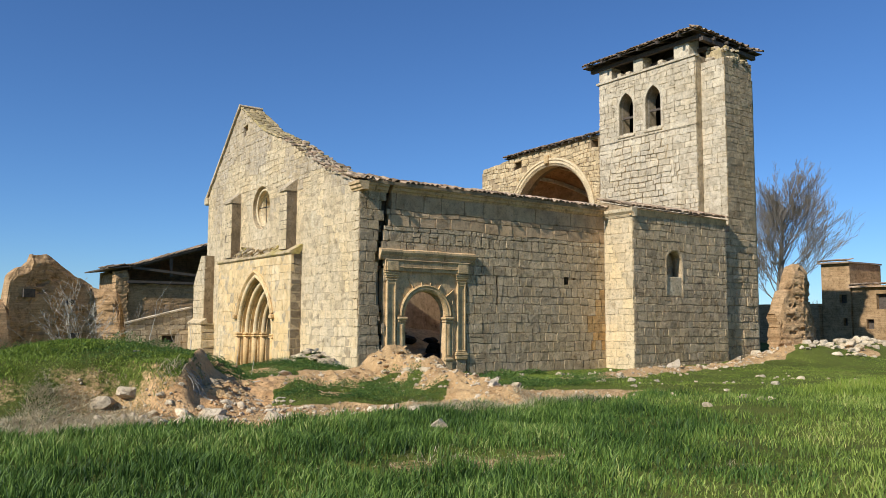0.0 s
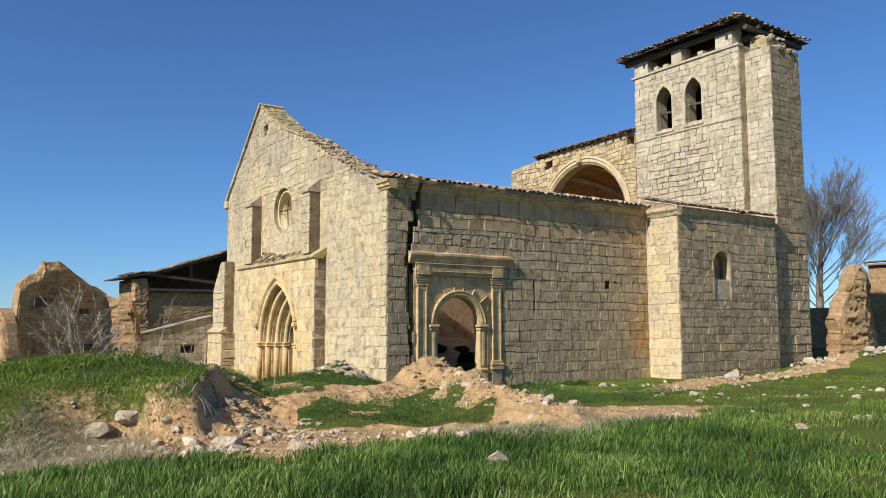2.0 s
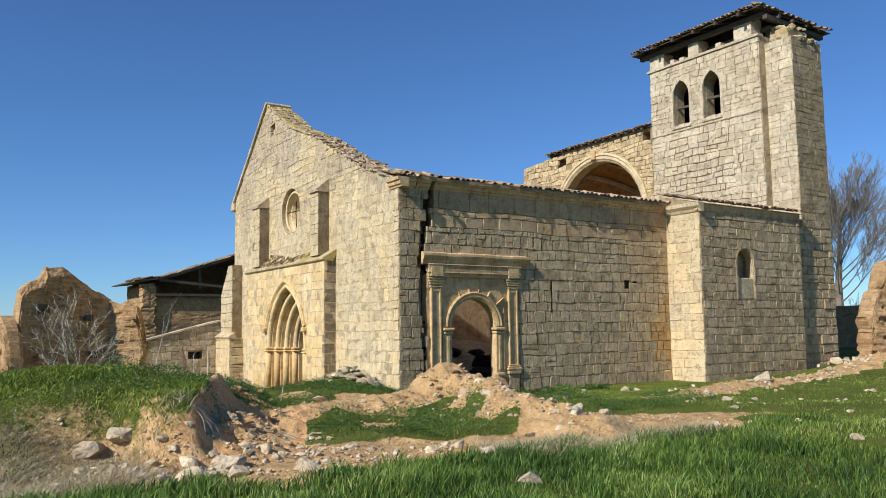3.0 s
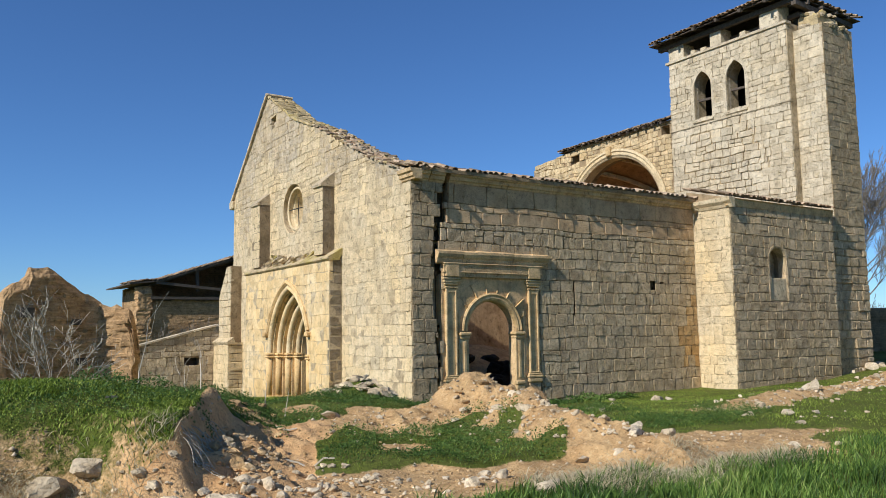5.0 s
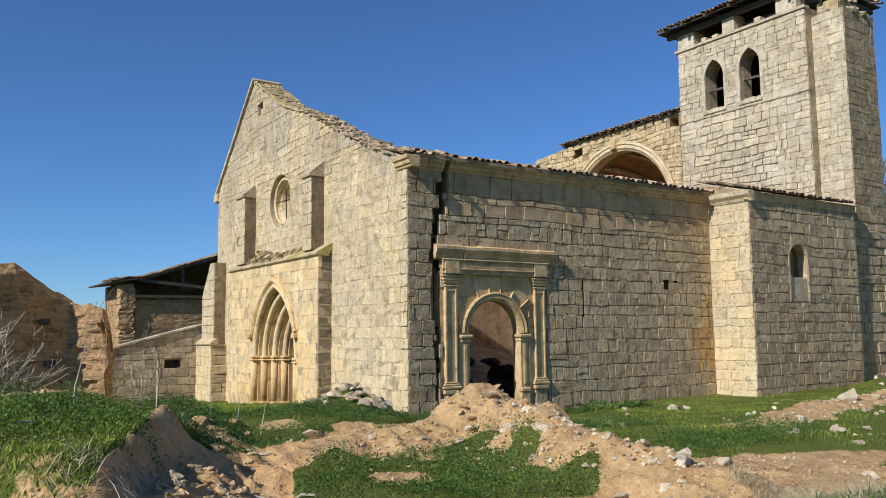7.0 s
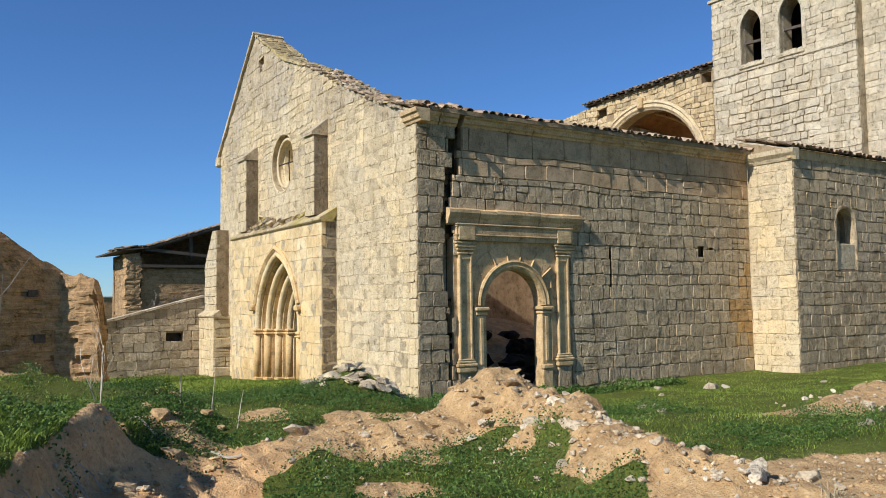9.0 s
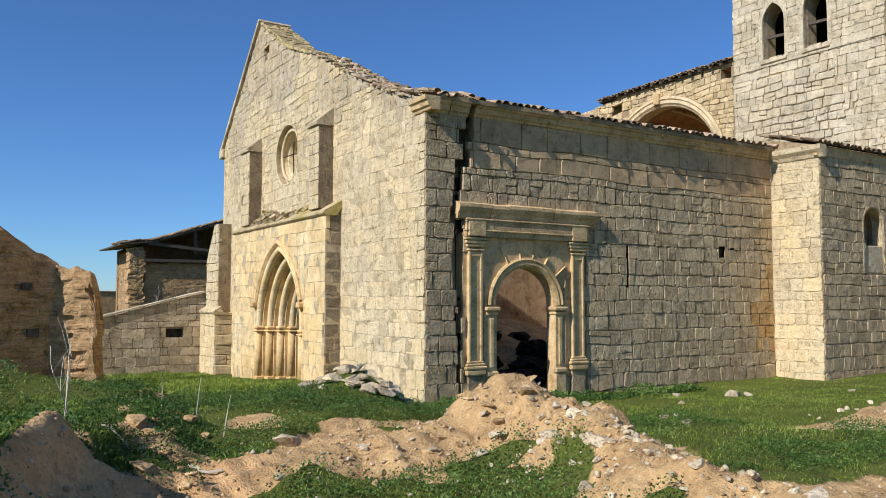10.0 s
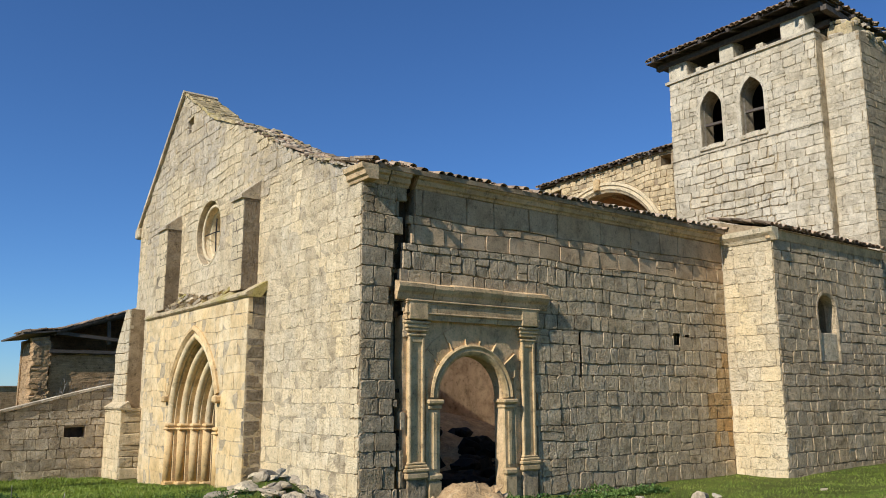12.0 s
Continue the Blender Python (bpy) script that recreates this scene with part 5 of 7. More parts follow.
def soil_amount(x, y):
    n = 0.5 * value_noise(x, y, 1.7, 11) + 0.3 * value_noise(x, y, 0.6, 12)
    path = S(1.5, 0.7, np.abs(y + 10.7 - 0.02 * x + 0.6 * S(-7.0, -8.6, x)) + n * 0.5 + np.clip(x + 0.5, 0, 99) * 0.5 + np.clip(-8.9 - x, 0, 99) * 0.6 + np.clip(y + 9.9, 0, 9) * 0.8)
    heap = S(1.25, 0.8, along(x, y, -4.6, -6.9, -2.5, -7.2) + 0.6 * n)
    toe = S(0.9, 0.55, spur(x, y)[1] + 0.4 * n) + S(1.0, 0.6, along(x, y, -2.2, -9.6, -1.6, -11.6) + 0.5 * n)
    strip = S(0.8, 0.4, along(x, y, 1.9, -8.0, 9, -6.3) + 0.5 * n) + S(1.0, 0.55, along(x, y, 9, -6.2, 22, -5.0) + 0.5 * n)
    bankfoot = S(0.74, 0.62, np.abs(cliff_side(x, y) - 0.58) + 0.08 * n) * S(-11.2, -10.7, y) * S(-7.0, -7.8, y + 0.5 * n) + S(0.55, 0.3, along(x, y, -8.4, -10.95, -10.8, -11.1) + 0.4 * n)
    hollow = S(0.42, 0.25, along(x, y, -6.95, -6.0, -6.25, -7.4) + 0.25 * n) + S(0.48, 0.3, np.hypot(x + 6.0, y + 7.2) + 0.25 * n) + S(0.4, 0.2, np.hypot(x + 5.3, y + 5.0) + 0.2 * n)
    slope = (0.38 + 0.55 * n) * S(-8.7, -9.6, y + 0.5 * n) * S(-11.9, -11.5, y) * S(-8.85, -9.2, x) * S(-15, -12.5, x)
    mound = S(0.7, 0.35, np.hypot((x + 8.4) / 1.3, y + 1.5) + 0.3 * n)
    spots = S(0.5, 0.7, value_noise(x, y, 1.1, 21)) * S(-9.6, -8.6, y) * S(-1, -4, y) * S(-9, -7, x) * S(0, -2, x)
    green = np.clip(S(0.85, 0.5, along(x, y, -6.8, -8.6, -4.1, -8.4) + 0.5 * n) + S(0.55, 0.3, along(x, y, -5.3, -9.9, -4.1, -10.15) + 0.4 * n), 0, 1)
    green = green * (1 - 0.9 * S(0.30, 0.55, value_noise(x, y, 0.75, 33) + 0.3 * value_noise(x, y, 0.3, 34)))
    return np.clip((path + heap + toe + strip) * (1 - green) + bankfoot + hollow + 0.45 * bald(x, y) + slope + mound + spots * 0.8 + (x > 0.5) * (x < 24) * (y > 0.7) * (y < 14), 0, 1) * (1 - S(0.75, 0.4, along(x, y, -1.35, -9.1, 1.6, -8.7) + 0.4 * n))


def loam_amount(x, y):
    """Where the earth is brown loam and not pale spoil: the broken bank and the nave's floor."""
    bank = S(1.2, 0.8, np.abs(cliff_side(x, y) - 0.4)) * S(-11.3, -10.7, y) * S(-6.4, -7.0, y)
    return np.clip(bank, 0, 1)


def weed_cover(x, y):
    n = value_noise(x, y, 0.9, 31)
    a = S(1.0, 0.5, along(x, y, -6.6, -8.4, -4.1, -8.4) + 0.5 * n) + S(0.6, 0.3, along(x, y, -5.3, -9.9, -4.1, -10.15) + 0.3 * n) + S(0.5, 0.2, along(x, y, -4.3, -7.35, -3.5, -8.1) + 0.2 * n)
    b = S(-7.6, -6.0, y) * S(2, 0.5, x) * S(-9, -7, x) * S(12, 8, y)
    c = S(0.7, 0.3, along(x, y, 2.4, -0.6, 6.5, -0.9) + 0.3 * n) + S(0.8, 0.4, along(x, y, -1.35, -9.1, 1.6, -8.7) + 0.3 * n) + S(0.6, 0.2, along(x, y, -1.6, -10.4, -1.4, -9.2) + 0.3 * n)
    b = b * S(0.7, 1.1, np.hypot(x + 2.7, y + 2.2))
    return np.clip(a + b + c + 0.7 * left_bank(x, y) * S(-10.0, -8.4, y) * S(-0.45, 0.2, n) + S(0.5, 0.2, along(x, y, -7.55, -7.6, -6.9, -6.0) + 0.3 * n) + 0.6 * S(-11.3, -10.8, y) * S(-9.0, -9.7, y) * S(-8.9, -9.3, x) * S(-13.0, -12.0, x) * S(-0.2, 0.35, n), 0, 1)


def height(x, y):
    x, y = np.asarray(x, float), np.asarray(y, float)
    z = 0.03 - 0.36 * S(-7.0, -2.0, y) * S(26, 12, np.abs(x - 4))
    z = z + 0.16 * S(9, 17, x) * S(-4, 0, y)
    z = z - 0.55 * S(3, 15, y) * S(4, 0, x)
    z = z + 0.10 * S(-16, -12, y) * S(4, -3, x)
    z = z + (0.72 - 0.34 * S(-8.3, -5.8, y)) * left_bank(x, y) + 0.32 * hill(x, y, -9.9, -7.6, 1.5, 1.5, 1.0)
    z = z + hill(x, y, -3.3, -7.0, 1.25, 0.9, 0.36) + spur(x, y)[0] + hill(x, y, -4.75, -7.1, 0.55, 0.6, 0.24) + hill(x, y, -5.6, -7.2, 0.6, 0.6, 0.16)
    z = z + hill(x, y, -2.0, -9.6, 0.6, 1.7, 0.08, 12) + hill(x, y, -6.0, -7.2, 0.45, 0.4, 0.2) + hill(x, y, -6.55, -6.7, 0.3, 0.8, 0.12, 25) + hill(x, y, -8.3, -1.6, 1.5, 1.1, 0.72)
    z = z + hill(x, y, 5.0, -7.2, 4.5, 0.8, 0.16, 12) + hill(x, y, 13, -5.6, 5, 0.9, 0.22, 8)
    z = z + hill(x, y, 16.0, -6.3, 2.6, 1.6, 0.75) + hill(x, y, 24, -3.5, 6.0, 2.2, 0.7)
    z = z + hill(x, y, -4.6, -3.6, 2.6, 2.4, 0.62) + hill(x, y, -2.7, -2.2, 0.8, 0.75, 0.62) + hill(x, y, 5.5, 6.5, 2.5, 2.5, 1.3) + hill(x, y, 9.5, 12.0, 5, 2.6, 1.5)
    z = z + 0.05 * value_noise(x, y, 2.3, 5) + 0.025 * value_noise(x, y, 0.8, 6)
    crumb = 0.13 * (0.5 - np.abs(value_noise(x, y, 0.75, 7))) + 0.09 * (0.5 - np.abs(value_noise(x, y, 0.38, 17))) + 0.05 * (0.5 - np.abs(value_noise(x, y, 0.22, 8))) + 0.022 * value_noise(x, y, 0.11, 18)
    crumb = crumb * (0.4 + 0.6 * S(-10.2, -9.2, y) + 0.9 * S(0.8, 0.4, spur(x, y)[1]) + 0.55 * S(0.9, 0.5, np.abs(cliff_side(x, y) - 0.4)) * S(-11.2, -10.6, y) * S(-7.0, -7.8, y))
    z = z + (crumb - 0.09) * soil_amount(x, y)
    return z + 0.9 * S(60, 400, np.hypot(x, y)) * value_noise(x, y, 150, 9)


def axis(lo, hi, step, reach):
    inner = np.arange(lo, hi + 1e-6, step)
    out = [step]
    while sum(out) < reach:
        out.append(out[-1] * 1.28)
    c = np.cumsum(out)
    return np.concatenate([lo - c[::-1], inner, hi + c])


def spaced(lo, a, b, hi, fine, wide):
    """Close lines between a and b, wider ones on both sides of them, and ever wider ones out to the horizon."""
    far = axis(lo, hi, wide, 3500)
    return np.concatenate([far[far < a - 0.5 * fine], np.arange(a, b, fine), far[far > b + 0.5 * fine]])


gx, gy = spaced(-16, -10.2, 0.2, 22, 0.05, 0.15), spaced(-24, -11.6, -5.2, 16, 0.05, 0.15)
X, Y = np.meshgrid(gx, gy)
Z = height(X, Y)
nx, ny = len(gx), len(gy)
me = bpy.data.meshes.new("ground")
me.vertices.add(nx * ny)
me.vertices.foreach_set("co", np.stack([X, Y, Z], -1).ravel())
k = (np.arange(ny - 1)[:, None] * nx + np.arange(nx - 1)[None, :]).ravel()
quads = np.stack([k, k + 1, k + nx + 1, k + nx], -1).ravel()
me.loops.add(len(quads))
me.loops.foreach_set("vertex_index", quads)
me.polygons.add(len(k))
me.polygons.foreach_set("loop_start", np.arange(len(k)) * 4)
me.polygons.foreach_set("loop_total", np.full(len(k), 4))
me.polygons.foreach_set("use_smooth", np.ones(len(k), bool))
me.update(calc_edges=True)
att = me.attributes.new("soil", "FLOAT", "POINT")
att.data.foreach_set("value", soil_amount(X, Y).ravel())
att = me.attributes.new("loam", "FLOAT", "POINT")
att.data.foreach_set("value", loam_amount(X, Y).ravel())
me.materials.append(GROUND)
tagged(new("ground", me), "green field and weeds with bare ochre earth and low banks", "ground", kind="structure")


# ---- surroundings ----
Q = random.Random(21)


def zat(x, y):
    return float(height(np.array([x]), np.array([y]))[0])


def chance(*k):
    """A fixed random number for a place."""
    v = math.sin(sum(a * b for a, b in zip(k, (12.9898, 78.233, 37.719)))) * 43758.5453
    return v - math.floor(v)


def ruin_wall(name, plane, u0, u1, top, base, thick, material, parent, rough=0.06, step=0.09, seed=1, label="", taper=0.0):
    """A worn wall of mud bricks: uneven courses, some bricks washed out, a ragged top given as a function of u, thinner towards its top."""
    nu, nv = max(2, int((u1 - u0) / step)), 110
    geo = Geo()
    for side_ in (1, -1):
        for i in range(nu + 1):
            u = u0 + (u1 - u0) * i / nu
            col = math.floor(u / 0.3)
            t = top(u) + 0.06 * noise.noise((u * 2.1, seed, 0)) + 0.10 * (chance(col, seed) - 0.5)
            for j in range(nv + 1):
                k = j / nv
                v = base + (t - base) * k
                row = math.floor(v / 0.125)
                brick = chance(row, math.floor(u / 0.31 + 0.5 * (row % 2)), seed)
                d = 0.0 if side_ > 0 else -thick
                d += side_ * rough * (0.8 * noise.noise((u * 1.1, v * 1.1, seed * 5.1)) + 0.3 * noise.noise((u * 5.3, v * 6.3, seed * 3.3 + side_)))
                d += side_ * min(0.09, rough * 0.6) * (0.6 * (brick - 0.5) + 0.5 * (chance(row, seed) - 0.5) - (1.0 if brick < 0.09 else 0.0))
                d -= side_ * (taper * k * thick * 0.5 + 0.35 * thick * max(0.0, k - 0.93) / 0.07 * 0.6)
                e = rough * (1.3 * noise.noise((v * 1.9, seed * 2.2, 0)) + 0.9 * (chance(row, seed, 5) - 0.5))
                geo.v.append(plane.p(u + (e if i in (0, nu) else 0), v, d))
    off = (nu + 1) * (nv + 1)
    idx = lambda s, i, j: s * off + i * (nv + 1) + j
    for i in range(nu):
        for j in range(nv):
            geo.f.append((idx(0, i, j), idx(0, i + 1, j), idx(0, i + 1, j + 1), idx(0, i, j + 1)))
            geo.f.append((idx(1, i + 1, j), idx(1, i, j), idx(1, i, j + 1), idx(1, i + 1, j + 1)))
        geo.f.append((idx(0, i, nv), idx(0, i + 1, nv), idx(1, i + 1, nv), idx(1, i, nv)))
    for j in range(nv):
        geo.f.append((idx(0, 0, j + 1), idx(1, 0, j + 1), idx(1, 0, j), idx(0, 0, j)))
        geo.f.append((idx(0, nu, j), idx(1, nu, j), idx(1, nu, j + 1), idx(0, nu, j + 1)))
    geo.f = plane.faces(geo.f)
    return geo.make(name, material, parent, label)


def steps(*pts):
    def top(u):
        for (a, va), (b, vb) in zip(pts, pts[1:]):
            if a <= u <= b:
                return va + (vb - va) * (u - a) / (b - a)
        return pts[0][1] if u < pts[0][0] else pts[-1][1]
    return top


# low stone wall by the church, with a little opening and a sloping top
GW = Plane((0, 15.0, 0), (1, 0, 0), (0, -1, 0))
gtop = steps((-7.5, 0.3), (-3.9, 1.22), (-0.5, 2.1))
garden = slab(GW, [(-7.5, -2.2), (-0.4, -2.2), (-0.4, 2.05), (-3.9, 1.17), (-7.5, 0.25)], [[(-1.8, 0.46), (-1.2, 0.46), (-1.2, 0.80), (-1.8, 0.80)]], -0.03, -0.5, MORTAR, "garden_wall", None)
tagged(garden, "low grey stone wall with a sloping top and small opening", "wall")


def cut_garden(poly):
    n = len(poly)
    u, v = sum(p[0] for p in poly) / n, sum(p[1] for p in poly) / n
    if -1.9 < u < -1.1 and 0.40 < v < 0.86:
        return [q for q in (clip_half(poly, 1, 0, -1.82), clip_half(poly, -1, 0, 1.18)) if len(q) > 2]
    return [clip_half(poly, -0.255, 1, 1.2 + 0.255 * 3.9)]


masonry("stone_block", GW, lay(-7.5, -0.4, -1.7, 2.2, Q, course=(0.22, 0.36), length=(0.25, 0.6), wear=0.02, joint=0.004), GREYSTONE, garden, Q, cut_garden, 170, (-2, 15, 0), proud=(-0.002, 0.008), chamfer=(0.003, 0.010))
for i in range(13):
    a, b = -7.4 + 0.54 * i, -7.4 + 0.54 * (i + 1) - 0.015
    m = Matrix.Translation(GW.p(a, gtop(a) + 0.02, -0.25)) @ Matrix.Rotation(-math.atan((gtop(b) - gtop(a)) / (b - a)), 4, "Y")
    Geo().box(0, -0.32, -0.02, (b - a) * 1.03, 0.3, 0.05, m).make("coping_slab", RUBBLESTONE, garden)
Geo().box(-2.2, 15.4, 0.2, -0.9, 15.5, 1.1).make("opening_back", WOOD, garden, "dark shutter behind the opening")

# ruin of an adobe house
adobe = empty("adobe_ruin", "tall ruined adobe house wall worn to a rounded stump", "ruin", (-7.2, 10.5, 0))
AW = Plane((0, 0, 0), (0.955, 0.295, 0), (0.295, -0.955, 0))
AW.o = Vector((-9.35, 9.7, 0))
w1 = ruin_wall("earth_wall", AW, 0.0, 4.0, steps((0, 1.3), (0.3, 2.0), (0.55, 2.25), (0.62, 3.1), (0.95, 3.45), (1.35, 3.6), (1.45, 3.92), (2.0, 3.98), (2.6, 3.6), (3.2, 3.2), (4.0, 2.75)), -0.8, 0.75, ADOBE, None, 0.10, seed=2, taper=0.3)
AL = Plane((-5.95, 10.75, 0), (0.86, -0.5, 0), (-0.5, -0.86, 0))
w2 = ruin_wall("earth_wall", AL, 0.0, 1.3, steps((0, 2.85), (0.4, 2.7), (0.55, 2.82), (0.85, 2.7), (1.05, 2.5), (1.2, 2.1), (1.3, 1.3)), -0.8, 0.6, ADOBE, None, 0.14, seed=3, taper=0.2)
AE = Plane((-9.3, 9.6, 0), (0.25, -0.96, 0), (-0.96, -0.25, 0))
w3 = ruin_wall("earth_wall", AE, -0.6, 0.5, steps((-0.6, 2.3), (0.0, 1.9), (0.5, 0.6)), -0.8, 0.5, ADOBE, None, 0.10, seed=4)
for w_ in (w1, w2, w3):
    w_.parent = adobe
    w_.matrix_parent_inverse = Matrix.Translation((-7.2, 10.5, 0)).inverted()
# Solid dark blocks that stand for the shade in little niches.
for u, v, s in ((1.3, 2.5, 0.16), (2.9, 2.2, 0.10), (3.1, 0.9, 0.12)):
    nb = pbox(AW, u - s * 1.3, u + s * 1.3, v - s, v + s, -0.14, 0.02, "wall_niche", WOOD, None, "dark block standing for the shade in a little niche of the earth wall", bevel=0.0)
    nb.parent = adobe
    nb.matrix_parent_inverse = Matrix.Translation((-7.2, 10.5, 0)).inverted()

# open shed behind the low wall
shed = empty("shed", "derelict adobe shed with a sagging tiled roof on beams", "shed")
ruin_wall("pier", Plane((0, 30.6, 0), (1, 0, 0), (0, -1, 0)), -0.25, 0.55, steps((-0.25, 4.55), (0.55, 4.7)), -1.6, 0.9, ADOBE, shed, 0.08, seed=6, label="worn adobe corner pier")
ruin_wall("side_wall", Plane((0.35, 31.4, 0), (0, 1, 0), (-1, 0, 0)), 0.0, 6.0, steps((0, 4.6), (6, 4.7)), -1.6, 0.5, ADOBE, shed, 0.05, step=0.3, seed=9)
ruin_wall("front_wall", Plane((0, 30.8, 0), (1, 0, 0), (0, -1, 0)), 0.6, 9.0, steps((0.6, 3.85), (9, 3.9)), -1.6, 0.4, ADOBE, shed, 0.025, step=0.3, seed=8)
slab(Plane((0, 37.0, 0), (1, 0, 0), (0, -1, 0)), [(0.3, -1.6), (9.4, -1.6), (9.4, 7.6), (0.3, 4.8)], [], 0, -0.4, ADOBE, "back_wall", shed)
Geo().box(9.2, 31.0, -1.6, 9.5, 37.0, 7.4).make("far_wall", ADOBE, shed)
beam((0.5, 30.68, 3.98), (9, 30.68, 4.0), 0.22, 0.16, "lintel_beam", WOOD, shed)
beam((3.23, 30.7, 5.6), (3.3, 30.7, 4.4), 0.17, 0.17, "post", WOOD, shed)
beam((0.75, 30.6, 4.9), (7.0, 30.6, 4.32), 0.15, 0.17, "tie_beam", WOOD, shed)
beam((0.8, 30.62, 4.93), (8.9, 30.62, 7.62), 0.16, 0.16, "rafter", WOOD, shed)
for k in range(6):
    beam((0.8, 31.6 + k, 4.85), (8.9, 31.6 + k, 7.5), 0.12, 0.14, "rafter", WOOD, shed)
for (xa, za), (xb, zb) in (((-0.72, 4.78), (0.97, 4.98)), ((0.95, 4.98), (9.3, 7.75))):
    ln = math.hypot(xb - xa, zb - za)
    dm = Matrix.Translation((xa, 30.45, za)) @ Vector((xb - xa, 0, zb - za)).to_track_quat("X", "Z").to_matrix().to_4x4()
    Geo().box(0, 0, -0.03, ln, 6.9, 0.05, dm).make("roof_deck", WOOD, shed)
tile_row((-0.78, 33.0, 4.84), (-0.78, 30.4, 4.84), (1, 0, 0.118), 5, shed, Q, skip=0.08, singles=False, mess=1.8)
tile_row((0.85, 33.0, 5.02), (0.85, 30.4, 5.02), (1, 0, 0.332), 20, shed, Q, skip=0.05, singles=False, mess=1.5)

# worn adobe pillar on its heap
pil = empty("adobe_pillar", "eroded adobe wall stump with rough broken face", "ruin")
ruin_wall("smooth_stump", Plane((14.75, -5.75, 0), (0.93, -0.37, 0), (-0.37, -0.93, 0)), 0.0, 1.15, steps((0, 1.9), (0.2, 2.6), (0.55, 3.2), (0.7, 3.72), (1.0, 3.75), (1.15, 3.4)), -0.2, 0.7, ADOBE, pil, 0.14, step=0.05, seed=12, taper=0.1)
ruin_wall("broken_stump", Plane((15.75, -6.1, 0), (0.97, 0.22, 0), (0.22, -0.97, 0)), 0.0, 1.6, steps((0, 3.3), (0.2, 3.72), (0.65, 3.7), (0.95, 3.0), (1.3, 2.6), (1.6, 1.2)), -0.2, 0.7, ADOBE, pil, 0.20, step=0.05, seed=13, taper=0.1)

# houses at the edge of the village
def house(name, label, x, y0, y1, z1, depth, holes, eave=True):
    h = empty(name, label, "house")
    pl = Plane((x, 0, 0), (0, 1, 0), (-1, 0, 0))
    slab(pl, [(y0, -1), (y1, -1), (y1, z1), (y0, z1)], [[(a, c), (b, c), (b, d), (a, d)] for a, b, c, d in holes], 0, -0.5, ADOBE, "wall", h)
    Geo().box(x + 0.5, y0, -1, x + depth, y0 + 0.4, z1).make("side_wall", ADOBE, h)
    Geo().box(x + 0.5, y1 - 0.4, -1, x + depth, y1, z1).make("side_wall", ADOBE, h)
    Geo().box(x + depth - 0.4, y0 + 0.4, -1, x + depth, y1 - 0.4, z1).make("back_wall", ADOBE, h)
    if eave:
        Geo().add([Vector(p) for p in ((x - 0.25, y0 - 0.1, z1), (x - 0.25, y1 + 0.1, z1), (x + depth, y1 + 0.1, z1 + 0.02), (x + depth, y0 - 0.1, z1 + 0.02),
                                       (x - 0.25, y0 - 0.1, z1 + 0.1), (x - 0.25, y1 + 0.1, z1 + 0.1), (x + depth, y1 + 0.1, z1 + 0.12), (x + depth, y0 - 0.1, z1 + 0.12))],
                  [(0, 1, 2, 3), (7, 6, 5, 4), (0, 4, 5, 1), (1, 5, 6, 2), (2, 6, 7, 3), (3, 7, 4, 0)]).make("roof", TILE, h)
        tile_row((x - 0.3, y0 - 0.1, z1 + 0.14), (x - 0.3, y1 + 0.1, z1 + 0.14), (1, 0, 0.1), 2, h, Q, singles=False, skip=0.1)
    for a, b, c, d in holes:
        Geo().box(x + 0.3, a - 0.1, c - 0.1, x + 0.4, b + 0.1, d + 0.1).make("window_shutter", WOOD, h)
    return h


house("adobe_house", "tall narrow adobe house with tiled eave and dark windows", 37.2, 3.14, 4.99, 5.33, 4, [(3.38, 3.85, 2.8, 3.36), (3.38, 3.64, 1.4, 1.86)])
house("adobe_house", "low adobe house with broken tiled roof and openings", 37.3, -4.5, 3.07, 3.77, 4, [(0.8, 1.6, 2.43, 3.36), (1.8, 2.25, 1.2, 1.8), (-0.55, 0.4, -0.05, 1.7)])
house("adobe_house", "ochre adobe house behind a lower roof", 41.6, -4.4, 1.4, 5.74, 5, [], eave=True)
house("adobe_house", "dark earth wall of a low ruined barn", 36.9, 5.05, 11.4, 2.8, 4, [], eave=False)
house("adobe_house", "low reddish ruined house far across the field", 8.0, 62, 75, 3.4, 6, [(65, 66, 1, 2)])
house("adobe_house", "low far village house behind the garden wall", -2.5, 60, 70, 2.5, 9, [(62, 63, 0.6, 1.6)])
house("adobe_house", "far ruined adobe wall behind the stump", -9, 40, 47, 2.6, 3, [(42, 43, 0.6, 1.6)], eave=False)


# bare tree far behind the church
def tube(geo, a, b, ra, rb_, n):
    d = (b - a)
    if d.length < 1e-5:
        return
    q = d.to_track_quat("Z", "Y").to_matrix()
    k = len(geo.v)
    for p, r in ((a, ra), (b, rb_)):
        for i in range(n):
            an = 2 * math.pi * i / n
            geo.v.append(p + q @ Vector((r * math.cos(an), r * math.sin(an), 0)))
    for i in range(n):
        j = (i + 1) % n
        geo.f.append((k + i, k + j, k + n + j, k + n + i))


